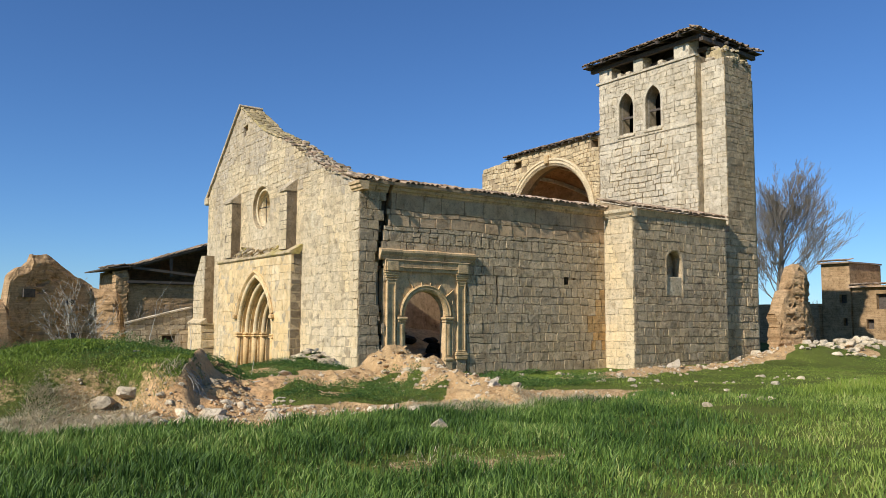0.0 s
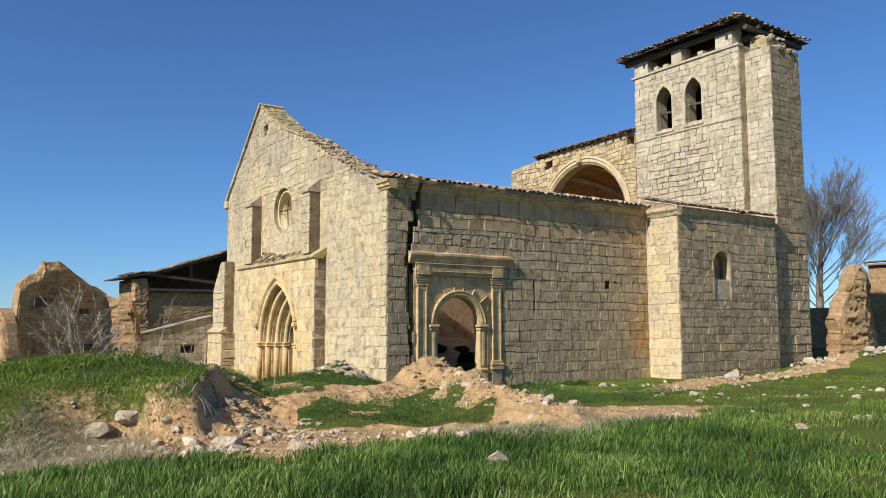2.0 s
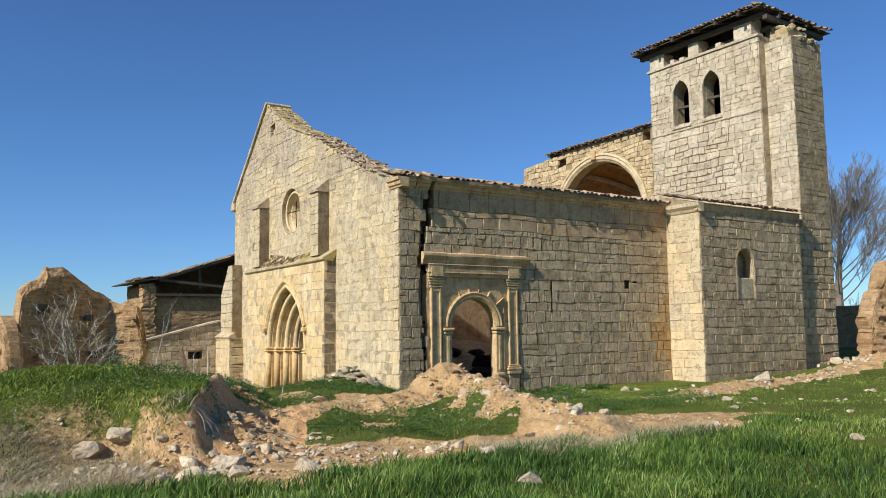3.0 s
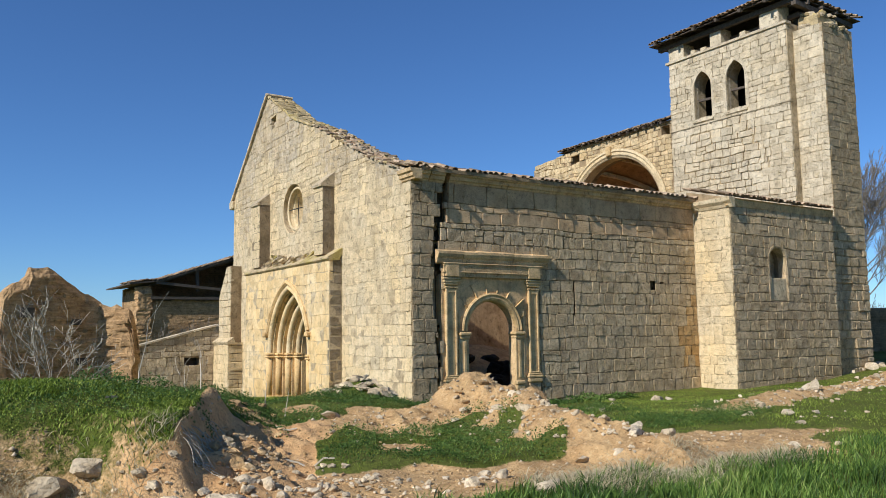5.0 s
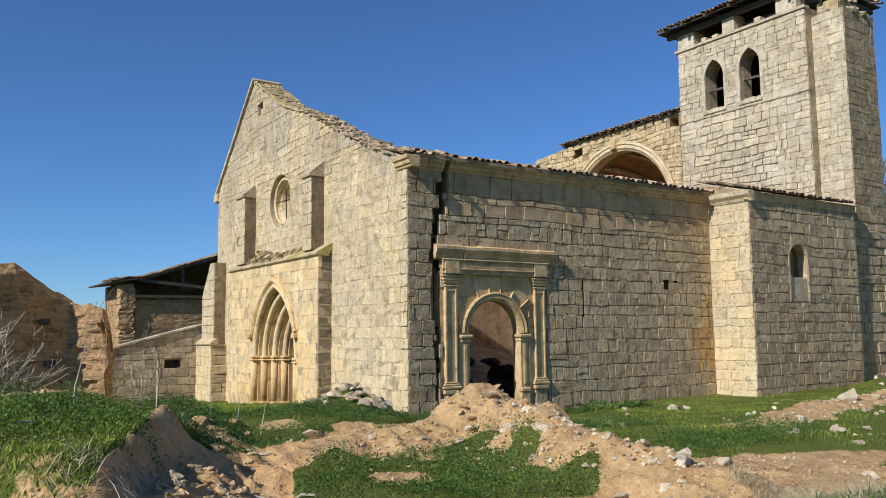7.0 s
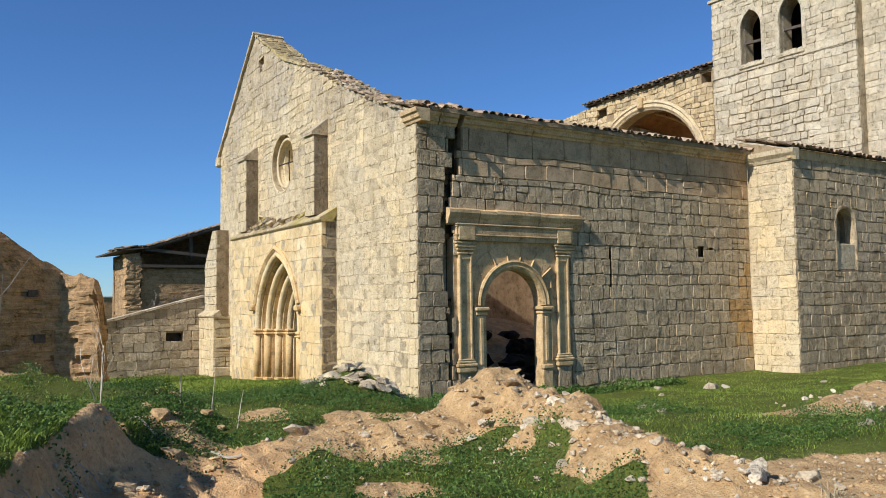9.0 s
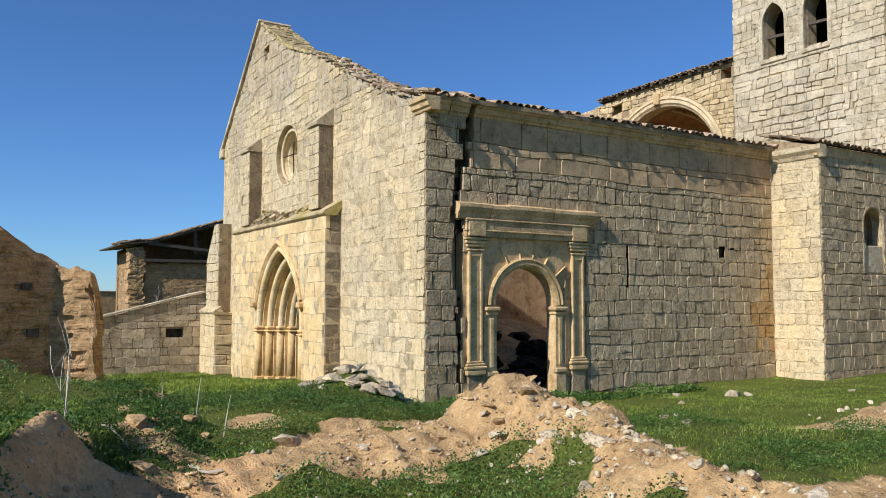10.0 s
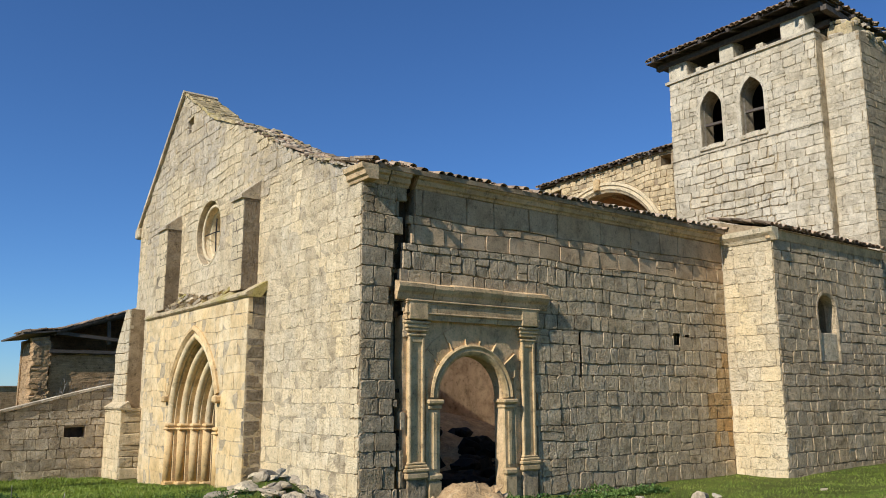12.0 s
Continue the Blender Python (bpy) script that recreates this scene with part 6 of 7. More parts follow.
def grow(geo, p, d, length, r, level, rnd, spread, lift, thin=0.007):
    """One limb with its side shoots."""
    n = 5 if level < 2 else 3
    segs = 5 if level < 3 else 3
    pts = [p]
    for s in range(segs):
        d = (d + Vector((rnd.gauss(0, 0.10), rnd.gauss(0, 0.10), rnd.gauss(0, 0.06) + lift))).normalized()
        pts.append(pts[-1] + d * length / segs)
        r0, r1 = r * (1 - 0.75 * s / segs), r * (1 - 0.75 * (s + 1) / segs)
        tube(geo, pts[-2], pts[-1], max(r0, thin), max(r1, thin), n)
        if level < 5 and s > 0:
            for _ in range(rnd.choice((2, 2, 3) if thin > 0.015 else (1, 2, 2)) if level < 4 else rnd.choice((1, 1, 2))):
                ax = Vector((rnd.gauss(0, 1), rnd.gauss(0, 1), rnd.gauss(0, 0.5))).normalized()
                nd = (d + ax * spread * rnd.uniform(0.6, 1.2)).normalized()
                grow(geo, pts[-1], nd, length * rnd.uniform(0.42, 0.68), r1 * rnd.uniform(0.42, 0.68), level + 1, rnd, spread, lift, thin)


tree = empty("bare_tree", "tall leafless tree with fine grey-brown twigs", "tree", (53.5, 17.9, 0))
rt = random.Random(5)
trunk, crown = Geo(), Geo()
tp = [Vector((0, 0, -1.0)), Vector((0.05, 0, 2.5)), Vector((0.0, -0.05, 4.9)), Vector((0.1, -0.2, 7.0)), Vector((0.1, -0.3, 8.5)), Vector((0.15, -0.5, 9.9))]
for (a, b), (ra, rb_) in zip(zip(tp, tp[1:]), ((0.42, 0.36), (0.36, 0.29), (0.29, 0.22), (0.22, 0.14), (0.14, 0.06))):
    tube(trunk, a, b, ra, rb_, 9)
for i in range(30):
    # limbs all the way up, long and level below, shorter and steeper above; the longest reach to one side
    k = (i + 0.5) / 30
    an = 2.4 * i + rt.uniform(-0.4, 0.4)
    seg = min(4, int(k * 4.2) + (1 if k > 0.02 else 0))
    o = tp[seg].lerp(tp[min(5, seg + 1)], (k * 4.2) % 1.0)
    d = Vector((math.cos(an), math.sin(an) - 0.2, 0.62 + 1.1 * k)).normalized()
    reach = (3.9 - 1.5 * k) * (1.25 if d.y < -0.4 else 0.8)
    grow(crown, o, d, reach, 0.075 - 0.03 * k, 1, rt, 0.45, 0.075, 0.0098)
trunk.make("trunk", BARK, tree)
crown.make("crown", BARK, tree, "bare branching crown")

# dry white stems on the bank and among the weeds
shrubs = ((-9.35, -5.0, 1.7, 4, 1), (-9.75, -5.2, 1.3, 2, 2), (-8.62, -7.55, 1.15, 1, 3), (-7.57, -6.52, 1.25, 2, 4), (-10.3, -4.6, 1.3, 2, 5), (-7.3, -5.6, 0.75, 1, 6), (-6.35, -4.9, 0.62, 1, 7), (-6.0, -5.12, 0.66, 1, 8), (-5.9, -5.56, 0.62, 1, 9), (-9.0, -4.6, 1.3, 2, 10), (-11.2, -5.6, 0.7, 3, 11))
for x, y, h, stems, sd in shrubs:
    rs = random.Random(100 + sd)
    geo = Geo()
    for _ in range(stems):
        d = Vector((rs.gauss(0, 0.28), rs.gauss(0, 0.28), 1)).normalized() if stems != 2 else Vector((rs.gauss(0, 0.07), rs.gauss(0, 0.07), 1)).normalized()
        if stems == 1:
            d = Vector((rs.uniform(-0.5, 0.2), rs.gauss(0, 0.1), 1)).normalized() if h > 0.7 else Vector((rs.uniform(-0.05, 0.05), 0, 1))
        grow(geo, Vector((rs.gauss(0, 0.05), rs.gauss(0, 0.05), -0.05)), d, h * (0.6 if stems > 1 else 0.85), 0.011, (2 if stems > 3 or h < 1.1 else 4) if stems > 1 else (4 if h > 0.7 else 5), rs, 0.75, 0.02, 0.0032)
    ob = geo.make("dry_plant", DRYSTEM)
    ob.location = (x, y, zat(x, y))
    tagged(ob, "dry leafless pale weed stalk among the grass" if stems == 1 else "dry branching white-grey weed bush on the bank", "plant", "dry plants")
geo = Geo()
rs = random.Random(77)
for _ in range(44):
    x = rs.uniform(0.7, 4.8)
    grow(geo, Vector((x, 30.2 + rs.uniform(-0.3, 0.3), 0.5)), Vector((rs.gauss(0, 0.3), rs.gauss(0, 0.2), 1)).normalized(), rs.uniform(0.8, 1.5), 0.03, 3, rs, 0.6, 0.03, 0.008)
tagged(geo.make("brushwood", BARK), "bare brown brushwood before the shed", "bush", kind="stuff")


# ---- stones on the ground ----
def rock_mesh(seed, flat, fine=3):
    bm = bmesh.new()
    bmesh.ops.create_icosphere(bm, subdivisions=fine, radius=1.0)
    rr = random.Random(seed)
    planes = [(Vector((rr.gauss(0, 1), rr.gauss(0, 1), rr.gauss(0, 1))).normalized(), rr.uniform(0.42, 0.8)) for _ in range(14)]
    for v in bm.verts:
        for n, d in planes:
            s = v.co.dot(n) - d
            if s > 0:
                v.co -= n * s * 0.98
        v.co += v.co.normalized() * (0.08 * noise.noise(v.co * 1.7 + Vector((seed, 0, 0))) + 0.06 * noise.noise(v.co * 5.5))
        v.co.z *= flat
    me = bpy.data.meshes.new("rock")
    bm.to_mesh(me)
    bm.free()
    me.materials.append(RUBBLESTONE)
    return me


ROCKS = [rock_mesh(k, 0.55 + 0.08 * (k % 5)) for k in range(12)]
SMALL = [rock_mesh(k, 0.55 + 0.08 * (k % 5), 2) for k in range(12)]
Q2 = random.Random(33)


def rock(x, y, s, label, group, sink=0.3, z=None, name="rock", meshes=ROCKS):
    ob = new(name, Q2.choice(SMALL if meshes is ROCKS and s < 0.1 else meshes))
    ob.location = (x, y, (zat(x, y) if z is None else z) + s * (0.5 - sink))
    ob.rotation_euler = (Q2.uniform(-0.3, 0.3), Q2.uniform(-0.3, 0.3), Q2.uniform(0, 6.28))
    ob.scale = (s * Q2.uniform(0.8, 1.35), s * Q2.uniform(0.8, 1.2), s * Q2.uniform(0.7, 1.05))
    return tagged(ob, label, "rock" if name == "rock" else "clod", group)


def rock_heap(name, n, where, size, label, material=None):
    """A heap of stones past counting, in one mesh."""
    geo = Geo()
    for _ in range(n):
        x, y = where()
        s = Q2.uniform(*size)
        m = pose(x, y, zat(x, y) + 0.3 * s, Q2.uniform(-20, 20), Q2.uniform(-20, 20), Q2.uniform(0, 360)) @ Matrix.Diagonal((s * Q2.uniform(0.8, 1.3), s, s * Q2.uniform(0.7, 1.1), 1))
        me_ = Q2.choice(SMALL)
        geo.add([m @ v.co for v in me_.vertices], [tuple(p.vertices) for p in me_.polygons])
    tagged(geo.make(name, material or RUBBLESTONE), label, "rubble", kind="stuff")


for x, y, s in ((-9.98, -10.0, 0.2), (-9.62, -9.98, 0.19), (-9.85, -10.6, 0.10), (-8.34, -10.6, 0.12), (-8.72, -11.05, 0.2), (-9.12, -10.9, 0.15), (-10.6, -10.5, 0.09), (-9.3, -10.45, 0.12), (-9.72, -10.56, 0.14), (-9.17, -11.35, 0.24), (-8.95, -11.3, 0.14), (-8.71, -11.37, 0.18), (-8.75, -10.9, 0.14), (-7.99, -11.61, 0.17), (-9.93, -10.82, 0.11), (-10.05, -10.9, 0.09), (-8.4, -10.8, 0.1), (-7.6, -11.3, 0.1), (-5.87, -12.24, 0.17), (-6.61, -13.83, 0.18), (-10.5, -11.1, 0.13)):
    rock(x, y, s, "pale weathered limestone boulder at the foot of the bank", "stones by the path")
rock(7.35, -6.7, 0.33, "pale pointed boulder on the bare earth strip", "stones on the strip", 0.1)
for x, y, s in ((6.7, -2.4, 0.22), (6.95, -2.6, 0.13), (5.3, -2.0, 0.13), (4.2, -3.1, 0.09), (2.4, -4.6, 0.11), (1.2, -5.4, 0.13), (9.5, -3.5, 0.1), (0.6, -6.4, 0.12)):
    rock(x, y, s, "small pale stone lying in the short grass", "stones in the grass")
for i in range(40):
    rock(Q2.uniform(-1.0, 9.5), Q2.uniform(-11.8, -9.0), 0.03 + 0.10 * Q2.random() ** 1.8, "small pale stone lying in the short grass", "stones in the grass")
for i in range(16):
    rock(Q2.uniform(-1.2, 1.6), Q2.uniform(-14.0, -11.6), 0.03 + 0.10 * Q2.random() ** 1.8, "small pale stone lying in the short grass", "stones in the grass")
rock(-5.53, -6.61, 0.15, "upright white stone among the weeds", "stones in the weeds", -0.3)
for i in range(44):
    x, y = Q2.uniform(-11.6, -8.2), -10.9 + Q2.gauss(0, 0.35)
    rock(x, y, 0.03 + 0.10 * Q2.random() ** 2, "pale weathered limestone piece at the foot of the bank", "stones by the path", 0.2)
for i in range(60):
    t = Q2.random()
    x, y = -10.8 + 8.6 * t + Q2.gauss(0, 0.25), -10.7 - 0.35 * t + Q2.gauss(0, 0.42)
    rock(x, y, 0.03 + 0.10 * Q2.random() ** 2.2, "broken pale limestone piece on bare ochre earth", "stones by the path")
for i in range(30):
    t = Q2.random()
    x, y = -3.15 - 0.35 * t + Q2.gauss(0, 0.22), -8.0 - 3.2 * t + Q2.gauss(0, 0.2)
    rock(x, y, 0.03 + 0.13 * Q2.random() ** 2.5, "broken pale limestone piece on the spoil ridge", "stones on the ridge", 0.55)
for i in range(48):
    t = Q2.random()
    x, y = 1.8 + 14 * t + Q2.gauss(0, 0.4), -8.0 + 2.6 * t + Q2.gauss(0, 0.36)
    rock(x, y, 0.035 + 0.13 * Q2.random() ** 2.5, "pale broken stone on the bare earth strip", "stones on the strip")
rock_heap("rubble_heap", 190, lambda: (Q2.gauss(24, 3.2), Q2.gauss(-3.4, 1.2)), (0.08, 0.32), "heap of pale fallen stones by the village edge")
rock_heap("rubble_heap", 30, lambda: (Q2.gauss(16.4, 1.4), Q2.gauss(-6.8, 0.6)), (0.07, 0.22), "pale stones fallen from the adobe stump")
# Nave rubble coloured near black to stand for the shade inside the doorway.
rock_heap("rubble_heap", 260, lambda: (Q2.uniform(1.6, 9.0), Q2.uniform(1.2, 9.5)), (0.2, 0.5), "fallen rubble on the floor of the nave, coloured near black for shade", SHADERUBBLE)
rock_heap("rubble", 260, lambda: (-11.6 + 5.2 * Q2.random() ** 1.1, -11.0 + Q2.gauss(0, 0.4)), (0.012, 0.055), "broken pale stones strewn at the foot of the bank")
rock_heap("rubble", 90, lambda: (Q2.uniform(-8.4, -6.6), Q2.uniform(-11.1, -9.4)), (0.02, 0.07), "broken pale stones below the bank")
rock_heap("rubble", 170, lambda: (-3.3 + Q2.gauss(0, 0.3), Q2.uniform(-11.3, -8.0)), (0.015, 0.06), "broken pale stones strewn along the spoil ridge")
rock_heap("rubble", 220, lambda: (lambda t: (2.0 + 14 * t + Q2.gauss(0, 0.3), -8.0 + 2.6 * t + Q2.gauss(0, 0.33)))(Q2.random()), (0.02, 0.075), "broken pale stones strewn along the bare earth strip")
rock_heap("rubble", 140, lambda: (Q2.uniform(-5.9, -2.3), -7.2 + Q2.gauss(0, 0.55)), (0.012, 0.042), "small pale stones in the heap of spoil")
CLODS = []
for k in range(6):
    cm = rock_mesh(40 + k, 0.7, 2)
    cm.materials.clear()
    cm.materials.append(SOILCLOD)
    cm.name = "earth_clod"
    CLODS.append(cm)
for i in range(34):
    t = Q2.random()
    x, y = -5.9 + 3.4 * t + Q2.gauss(0, 0.3), -7.4 + Q2.gauss(0, 0.5)
    rock(x, y, Q2.uniform(0.04, 0.12), "crumbling block of dried ochre earth", "earth clods", 0.5, name="earth_clod", meshes=CLODS)
BROWN = []
GREY = []
for k in range(5):
    for lot, material, name in ((BROWN, SOILCLOD, "earth_clod"), (GREY, LIMESTONE if k % 2 else GREYSTONE, "rock")):
        cm = rock_mesh(60 + k, 0.55, 2)
        cm.materials.clear()
        cm.materials.append(material)
        cm.name = name
        lot.append(cm)
for i in range(60):
    a, r = Q2.uniform(0, 6.28), Q2.random() ** 0.5
    x, y = -2.6 + 0.9 * r * math.cos(a), -2.2 + 0.8 * r * math.sin(a)
    rock(x, y, Q2.uniform(0.09, 0.22), "grey building stone in the fallen heap by the wall", "fallen heap", 0.2, meshes=GREY)
for i in range(22):
    t = Q2.random()
    o = Q2.uniform(0.1, 0.5)
    x, y = -8.82 + 1.0 * t + 0.914 * o, -10.5 + 2.3 * t - 0.405 * o
    rock(x, y, 0.03 + 0.10 * Q2.random() ** 2, "brown crumbling clod in the broken bank", "bank clods", 0.6, name="earth_clod", meshes=BROWN)
for i in range(60):
    # the edge of the bank farther back
    t = Q2.random()
    y = -7.6 + 5.2 * t
    x = -7.1 + 0.22 * (y + 8) + Q2.gauss(0, 0.22)
    rock(x, y, 0.04 + 0.13 * Q2.random() ** 2, "brown crumbling clod in the broken bank", "bank clods", 0.5, name="earth_clod", meshes=BROWN)


def on_face():
    t, o = Q2.uniform(-0.05, 1.15), Q2.uniform(-0.02, 0.95)
    return -8.82 + 0.9 * t + 0.914 * o, -10.31 + 2.1 * t - 0.405 * o


rock_heap("loam_clods", 150, on_face, (0.012, 0.05), "brown clods crumbling down the face of the bank", SOILCLOD)
rock_heap("rubble", 70, on_face, (0.012, 0.05), "pale stones bedded in the face of the bank")
for i in range(16):
    t = Q2.random()
    o = 0.25 + abs(Q2.gauss(0, 0.35))
    x, y = -8.82 + 1.0 * t + 0.914 * o, -10.5 + 2.2 * t - 0.405 * o
    rock(x, y, Q2.uniform(0.05, 0.13), "crumbling block of dried ochre earth", "earth clods", 0.5, name="earth_clod", meshes=CLODS)
for i in range(26):
    t = Q2.random()
    x, y = -5.8 + 3.6 * t + Q2.gauss(0, 0.3), -7.2 + Q2.gauss(0, 0.6)
    rock(x, y, 0.03 + 0.09 * Q2.random() ** 2, "pale stone bedded in the heap of spoil", "stones on the spoil")


def scatter(n, x0, x1, y0, y1, accept, seed):
    rg = np.random.default_rng(seed)
    x, y = rg.uniform(x0, x1, n), rg.uniform(y0, y1, n)
    keep = rg.random(n) < accept(x, y)
    return x[keep], y[keep], rg


def outside_walls(x, y):
    a = (x > -0.7) & (x < 22.6) & (y > -0.2) & (y < 15)
    b = (x > 11.4) & (x < 20.5) & (y > -1.6)
    c = (x > -0.65) & (y > 4.1)
    return ~(a | (b & (y < 15)) | (c & (x < 1) & (y < 15)))


def from_arrays(name, verts, faces_tri, material, label, category):
    m_ = bpy.data.meshes.new(name)
    m_.vertices.add(len(verts))
    m_.vertices.foreach_set("co", verts.ravel())
    m_.loops.add(faces_tri.size)
    m_.loops.foreach_set("vertex_index", faces_tri.ravel())
    m_.polygons.add(len(faces_tri))
    m_.polygons.foreach_set("loop_start", np.arange(len(faces_tri)) * 3)
    m_.polygons.foreach_set("loop_total", np.full(len(faces_tri), 3))
    m_.update(calc_edges=True)
    m_.materials.append(material)
    return tagged(new(name, m_), label, category, kind="stuff")


# pebbles and crumbs
def crumbs(name, n, box, accept, size, material, label, seed):
    x, y, rg = scatter(n, *box, accept, seed)
    z = height(x, y)
    k = len(x)
    s = size[0] + (size[1] - size[0]) * rg.random(k) ** 3
    oct_ = np.array([(1, 0, 0), (0, 1, 0), (-1, 0, 0), (0, -1, 0), (0, 0, 0.8), (0, 0, -0.6)], float)
    v = oct_[None] * (s[:, None, None] * rg.uniform(0.6, 1.35, (k, 6, 1)))
    an = rg.uniform(0, 6.28, k)
    c, sn = np.cos(an)[:, None], np.sin(an)[:, None]
    vx, vy = v[:, :, 0] * c - v[:, :, 1] * sn, v[:, :, 0] * sn + v[:, :, 1] * c
    v = np.stack([vx + x[:, None], vy + y[:, None], v[:, :, 2] + z[:, None] + s[:, None] * 0.15], -1).reshape(-1, 3)
    f = np.array([(0, 1, 4), (1, 2, 4), (2, 3, 4), (3, 0, 4), (1, 0, 5), (2, 1, 5), (3, 2, 5), (0, 3, 5)])
    f = (f[None] + 6 * np.arange(k)[:, None, None]).reshape(-1, 3)
    from_arrays(name, v, f, material, label, "stones")


bare = lambda x, y: S(0.3, 0.8, soil_amount(x, y)) * outside_walls(x, y)
crumbs("pebbles", 7000, (-12, 16, -12.6, -5), lambda x, y: bare(x, y) * 0.5, (0.006, 0.045), RUBBLESTONE, "loose pale pebbles on the bare earth", 41)
crumbs("soil_crumbs", 26000, (-12, 16, -12.6, -5), bare, (0.005, 0.032), SOILCLOD, "crumbs and clods of ochre soil", 42)


# ---- grass and weeds ----
def blades(name, x, y, rg, h, w, lean, material, label, category="grass"):
    k = len(x)
    z = height(x, y) - 0.01
    clump = np.clip(0.75 + 0.5 * value_noise(x, y, 0.45, 81) + 0.25 * value_noise(x, y, 0.2, 82), 0.35, 1.4)
    hh = (h[0] + (h[1] - h[0]) * rg.random(k)) * clump
    ww = w[0] + (w[1] - w[0]) * rg.random(k)
    a = rg.uniform(0, 2 * np.pi, k)
    b = rg.uniform(0, 2 * np.pi, k)
    ln = hh * lean * rg.uniform(0.2, 1.0, k)
    sx, sy = np.cos(a) * ww / 2, np.sin(a) * ww / 2
    lx, ly = np.cos(b) * ln + hh * 0.10, np.sin(b) * ln
    base = np.stack([x, y, z], -1)
    s = np.stack([sx, sy, np.zeros(k)], -1)
    mid = base + np.stack([lx * 0.35, ly * 0.35, hh * 0.58], -1)
    tip = base + np.stack([lx, ly, hh * (1 - 0.25 * lean * rg.random(k))], -1)
    v = np.stack([base - s, base + s, mid - s * 0.8, mid + s * 0.8, tip], 1).reshape(-1, 3)
    f = np.array([(0, 1, 3), (0, 3, 2), (2, 3, 4)])
    f = (f[None] + 5 * np.arange(k)[:, None, None]).reshape(-1, 3)
    return from_arrays(name, v, f, material, label, category)


def field(x, y):
    n = 0.5 * value_noise(x, y, 0.8, 51) + 0.4 * value_noise(x, y, 2.2, 52)
    return S(0.15, -0.35, y - field_edge(x) + 0.35 * n) * (0.35 + 0.65 * S(-0.75, -0.2, n + 0.45)) * (1 - soil_amount(x, y)) * (1 - 0.6 * bald(x, y)) * S(-18, -15.5, x + 1.2 * n) * S(-26, -24.4, y + n) * S(24, 19, x + n)


def thin_side(x, y):
    """The lighter, sparser part of the field."""
    return S(-0.6, 2.2, (x + 12.5) * 0.66 - (y + 21.8) * 0.75 + 1.2 * value_noise(x, y, 1.4, 53))


x, y, rg = scatter(150000, -18, 4, -26, -10, lambda x, y: field(x, y) * thin_side(x, y) * S(-0.75, -0.1, value_noise(x, y, 0.5, 54)), 74)
blades("cereal_field", x, y, rg, (0.08, 0.19), (0.008, 0.015), 0.85, THINBLADE, "thin light green young cereal with soil between")
x, y, rg = scatter(360000, -18, 4, -26, -10, lambda x, y: field(x, y) * (1 - thin_side(x, y)), 61)
blades("cereal_field", x, y, rg, (0.10, 0.22), (0.008, 0.016), 0.75, BLADE, "dense dark green young cereal blades")
x, y, rg = scatter(90000, 4, 24, -19, -10.5, lambda x, y: field(x, y), 62)
blades("cereal_field", x, y, rg, (0.10, 0.22), (0.012, 0.024), 0.6, SHORTGRASS, "thin light green young cereal farther off")


def turf(x, y):
    n = 0.6 * value_noise(x, y, 1.1, 55) + 0.4 * value_noise(x, y, 0.35, 56)
    return (1 - S(0.2, 0.7, soil_amount(x, y))) * S(-0.6, 0.2, n + 0.25) * outside_walls(x, y) * (y > field_edge(x) - 0.4) * S(-14, -12, x + n) * S(24, 19, x + n) * S(4, 1, y + n)


x, y, rg = scatter(210000, -14, 24, -13, 4, turf, 63)
blades("short_grass", x, y, rg, (0.03, 0.085), (0.006, 0.012), 1.1, SHORTGRASS, "short green grass round the church")


def leaves(name, x, y, rg, lift, size, material, label):
    """Small folded leaves standing at all angles in low clumps."""
    k = len(x)
    tuft = np.clip(0.42 + 0.62 * value_noise(x, y, 0.38, 71) + 0.32 * value_noise(x, y, 0.17, 72), 0.02, 1.3)
    z = height(x, y) + lift * tuft * rg.random(k) ** 0.6
    s = size[0] + (size[1] - size[0]) * rg.random(k)
    d = rg.normal(size=(k, 3))
    d[:, 2] = np.abs(d[:, 2]) * 0.8
    d /= np.linalg.norm(d, axis=1)[:, None]
    o = np.cross(d, rg.normal(size=(k, 3)))
    o /= np.linalg.norm(o, axis=1)[:, None]
    base = np.stack([x, y, z], -1)
    L, W = d * s[:, None], o * (s * 0.36)[:, None]
    v = np.stack([base, base + L * 0.5 + W, base + L, base + L * 0.5 - W], 1).reshape(-1, 3)
    f = (np.array([(0, 1, 2), (0, 2, 3)])[None] + 4 * np.arange(k)[:, None, None]).reshape(-1, 3)
    from_arrays(name, v, f, material, label, "weeds")


def weeds(x, y):
    n = 0.6 * value_noise(x, y, 0.7, 57) + 0.4 * value_noise(x, y, 0.3, 58)
    return weed_cover(x, y) * S(-0.4, 0.1, n + 0.12) * (1 - S(0.3, 0.75, soil_amount(x, y))) * outside_walls(x, y)


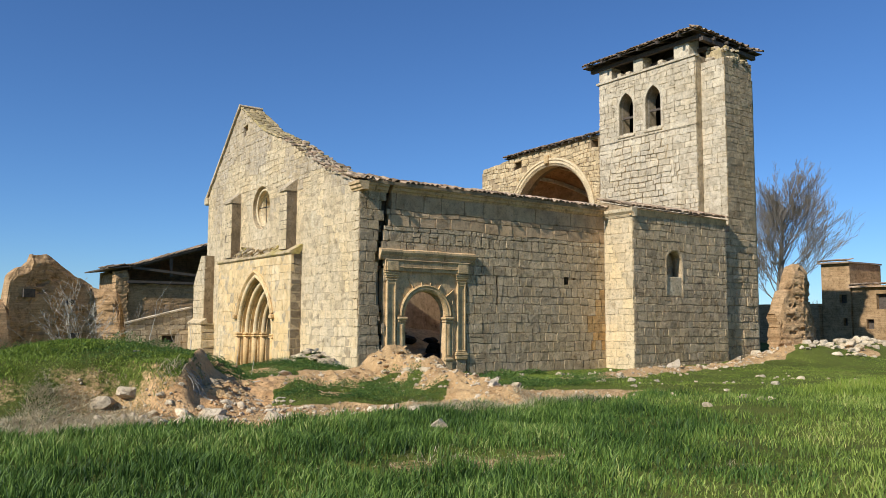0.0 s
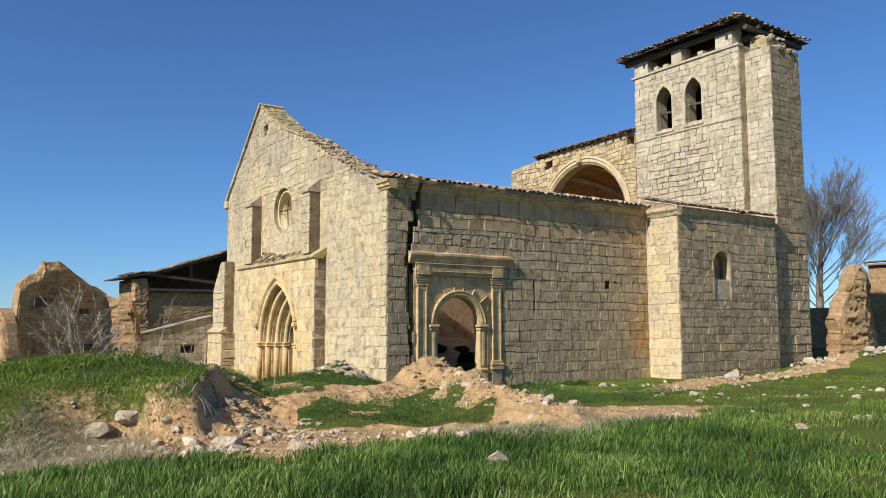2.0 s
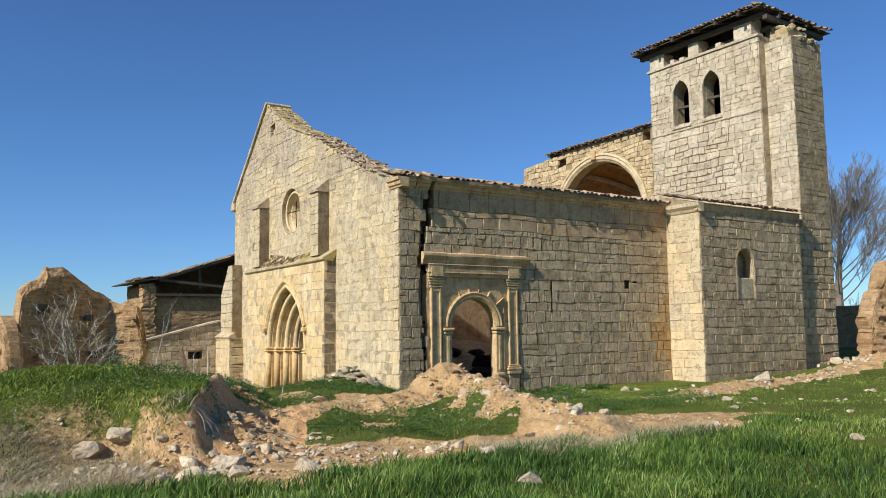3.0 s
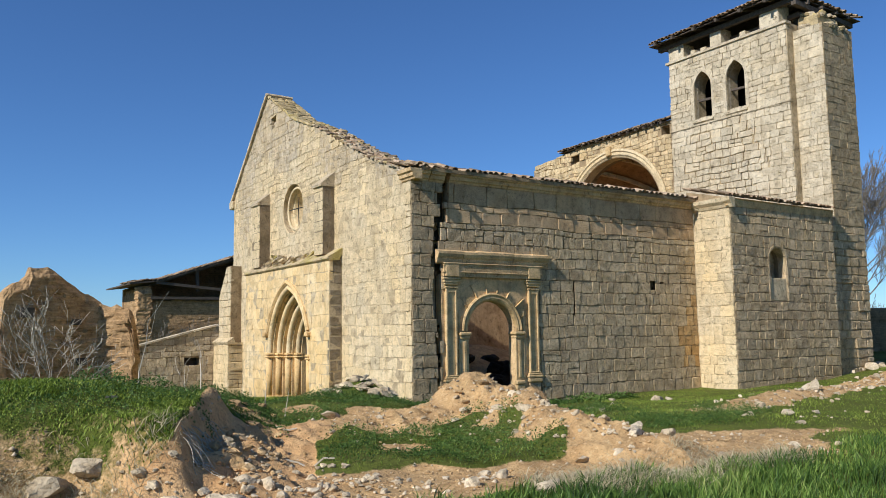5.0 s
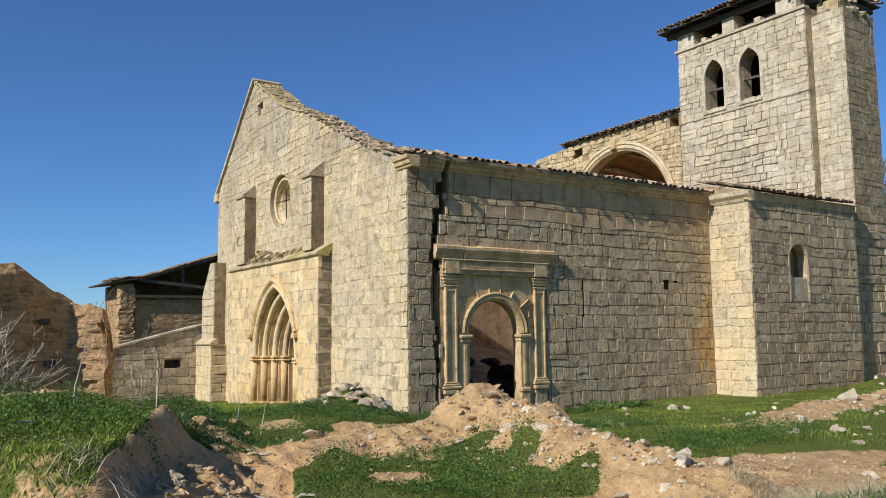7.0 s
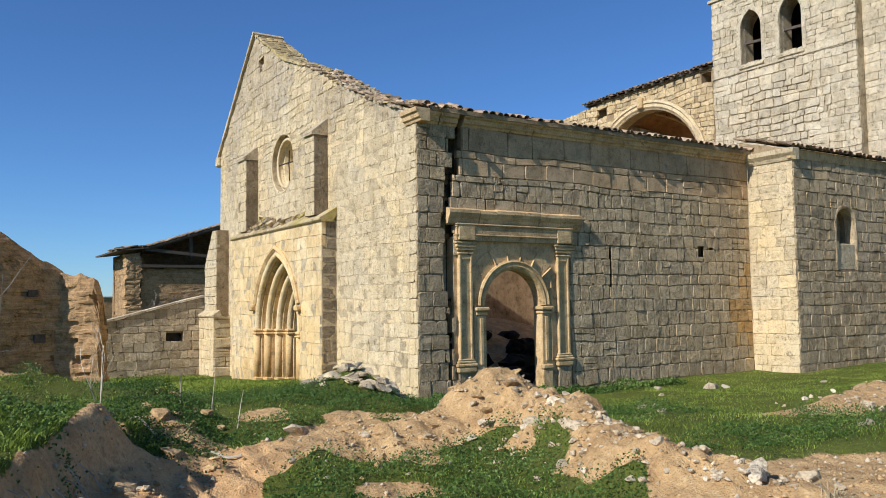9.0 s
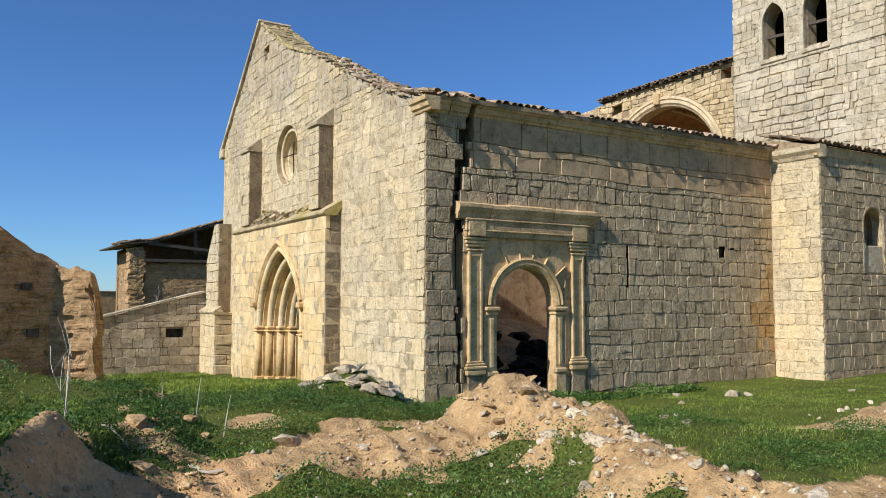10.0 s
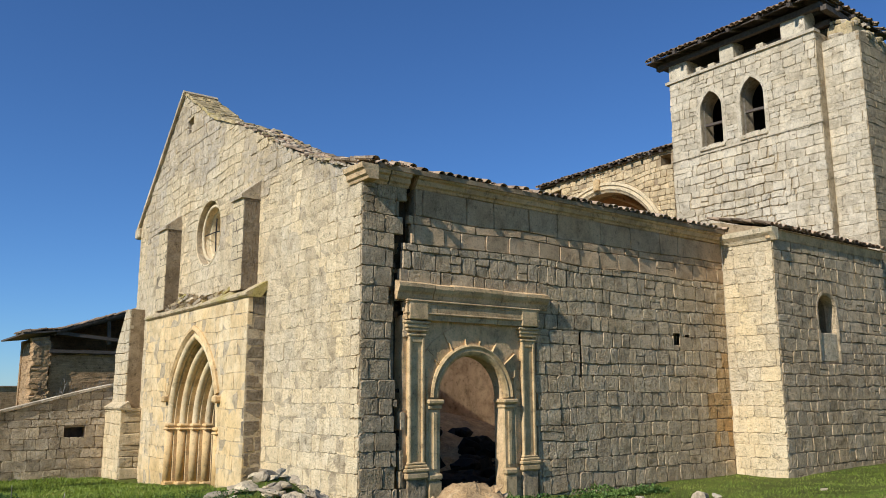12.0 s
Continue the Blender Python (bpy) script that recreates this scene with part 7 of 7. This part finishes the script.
x, y, rg = scatter(580000, -13, 3, -11.3, 3, weeds, 64)
leaves("weed_patch", x, y, rg, 0.22, (0.012, 0.034), WEED, "low dark green leafy weeds on the banks and heaps")
x, y, rg = scatter(110000, -13, -7, -10.9, -3, lambda x, y: S(0.25, 0.7, left_bank(x, y)) * (1 - S(0.3, 0.7, soil_amount(x, y))) * S(-0.7, 0.1, value_noise(x, y, 0.5, 97) + 0.3), 70)
blades("short_grass", x, y, rg, (0.03, 0.10), (0.008, 0.018), 1.1, SHORTGRASS, "fresh green grass on top of the bank")
lip = lambda x, y: np.clip(S(0.24, 0.08, np.abs(cliff_side(x, y) + 0.12 + 0.1 * value_noise(x, y, 0.3, 98))) * S(-10.6, -10.2, y) * S(-6.0, -7.0, y) * S(-0.3, 0.2, value_noise(x, y, 0.5, 99)) + S(0.5, 0.2, np.abs(x + 7.1 - 0.22 * (y + 8))) * S(-7.9, -7.2, y) * S(-1.8, -2.6, y) * S(-0.35, 0.15, value_noise(x, y, 0.6, 96)), 0, 1)
x, y, rg = scatter(80000, -10, -5, -10.8, -1.5, lip, 73)
leaves("weed_patch", x, y, rg, 0.13, (0.014, 0.036), WEED, "dark weeds hanging over the lip of the bank")
x, y, rg = scatter(40000, 0, 8, -2.5, -0.3, weeds, 65)
leaves("weed_patch", x, y, rg, 0.22, (0.03, 0.07), WEED, "leafy weeds along the foot of the wall")
x, y, rg = scatter(150000, -13.5, 2, -13.2, -8, lambda x, y: np.clip(S(0.85, 0.3, along(x, y, -13.5, -11.0, -9.5, -10.85) + 0.5 * value_noise(x, y, 0.6, 59)) * 0.8 + S(0.7, 0.2, along(x, y, -5.2, -12.25, -2.6, -12.25) + 0.3 * value_noise(x, y, 0.5, 60)) * 1.0, 0, 1), 66)
blades("dry_grass", x, y, rg, (0.08, 0.26), (0.005, 0.011), 2.4, STRAW, "dry straw-coloured grass at the field's edge")
x, y, rg = scatter(60000, -13.5, -9, -11.4, -9.4, lambda x, y: S(-11.4, -11.0, y) * S(-9.3, -10.0, y + 0.4 * value_noise(x, y, 0.7, 89)) * S(-9.5, -9.9, x) * S(-0.25, 0.35, value_noise(x, y, 0.45, 88) + 0.3 * value_noise(x, y, 0.18, 87)) * 0.9, 75)
blades("dry_grass", x, y, rg, (0.06, 0.18), (0.006, 0.013), 2.4, STRAW, "matted dry grass on the slope of the bank")
x, y, rg = scatter(30000, -12, 2, -18.5, -13.5, lambda x, y: bald(x, y) * 0.6, 68)
blades("dry_grass", x, y, rg, (0.04, 0.12), (0.004, 0.009), 1.4, STRAW, "dry thin spots in the young cereal")
x, y, rg = scatter(45000, -9, -0.7, 3, 15, lambda x, y: (1 - soil_amount(x, y)) * (0.4 + 0.6 * (value_noise(x, y, 0.8, 95) > -0.3)) * (x < -0.75 + 0.35 * (y < 4)), 69)
blades("short_grass", x, y, rg, (0.05, 0.14), (0.012, 0.024), 0.9, SHORTGRASS, "short green grass before the west front")

# dead roots hanging out of the broken bank, and sticks lying at its foot
geo = Geo()
rs = random.Random(55)
for _ in range(46):
    t = rs.random() ** 1.5
    a = Vector((-8.82 + 0.8 * t, -10.33 + 1.7 * t, 0))
    a += Vector((0.914, -0.405, 0)) * rs.uniform(-0.08, 0.06)
    a.z = zat(a.x, a.y) + 0.02
    b_ = a
    d = Vector((0.5 + rs.gauss(0, 0.2), -0.3 + rs.gauss(0, 0.25), 0.1))
    for k in range(6):
        d = (d + Vector((rs.gauss(0, 0.1), rs.gauss(0, 0.1), -0.5))).normalized()
        c_ = b_ + d * rs.uniform(0.05, 0.10)
        c_.z = max(c_.z, zat(c_.x, c_.y) + 0.005)
        tube(geo, b_, c_, 0.005, 0.004, 4)
        b_ = c_
tagged(geo.make("dead_roots", DRYSTEM), "pale dead roots hanging from the broken bank", "roots", kind="stuff")
for x, y, dx, dy, ln in ((-7.15, -8.75, 0.55, -0.5, 0.62), (-6.6, -7.0, 0.4, -0.5, 0.4), (-9.3, -8.9, 0.3, 0.1, 0.3), (-7.3, -6.6, 0.5, -0.3, 0.5)):
    geo = Geo()
    a = Vector((x, y, zat(x, y) + 0.03))
    for k in range(4):
        e_ = Vector((x + dx * ln * (k + 1) / 3 + rs.gauss(0, 0.02), y + dy * ln * (k + 1) / 3, 0))
        e_.z = zat(e_.x, e_.y) + 0.03
        tube(geo, a, e_, 0.014, 0.012, 5)
        a = e_
    tagged(geo.make("fallen_stick", DRYSTEM), "pale dry stick lying on the ground", "stick", "fallen sticks")
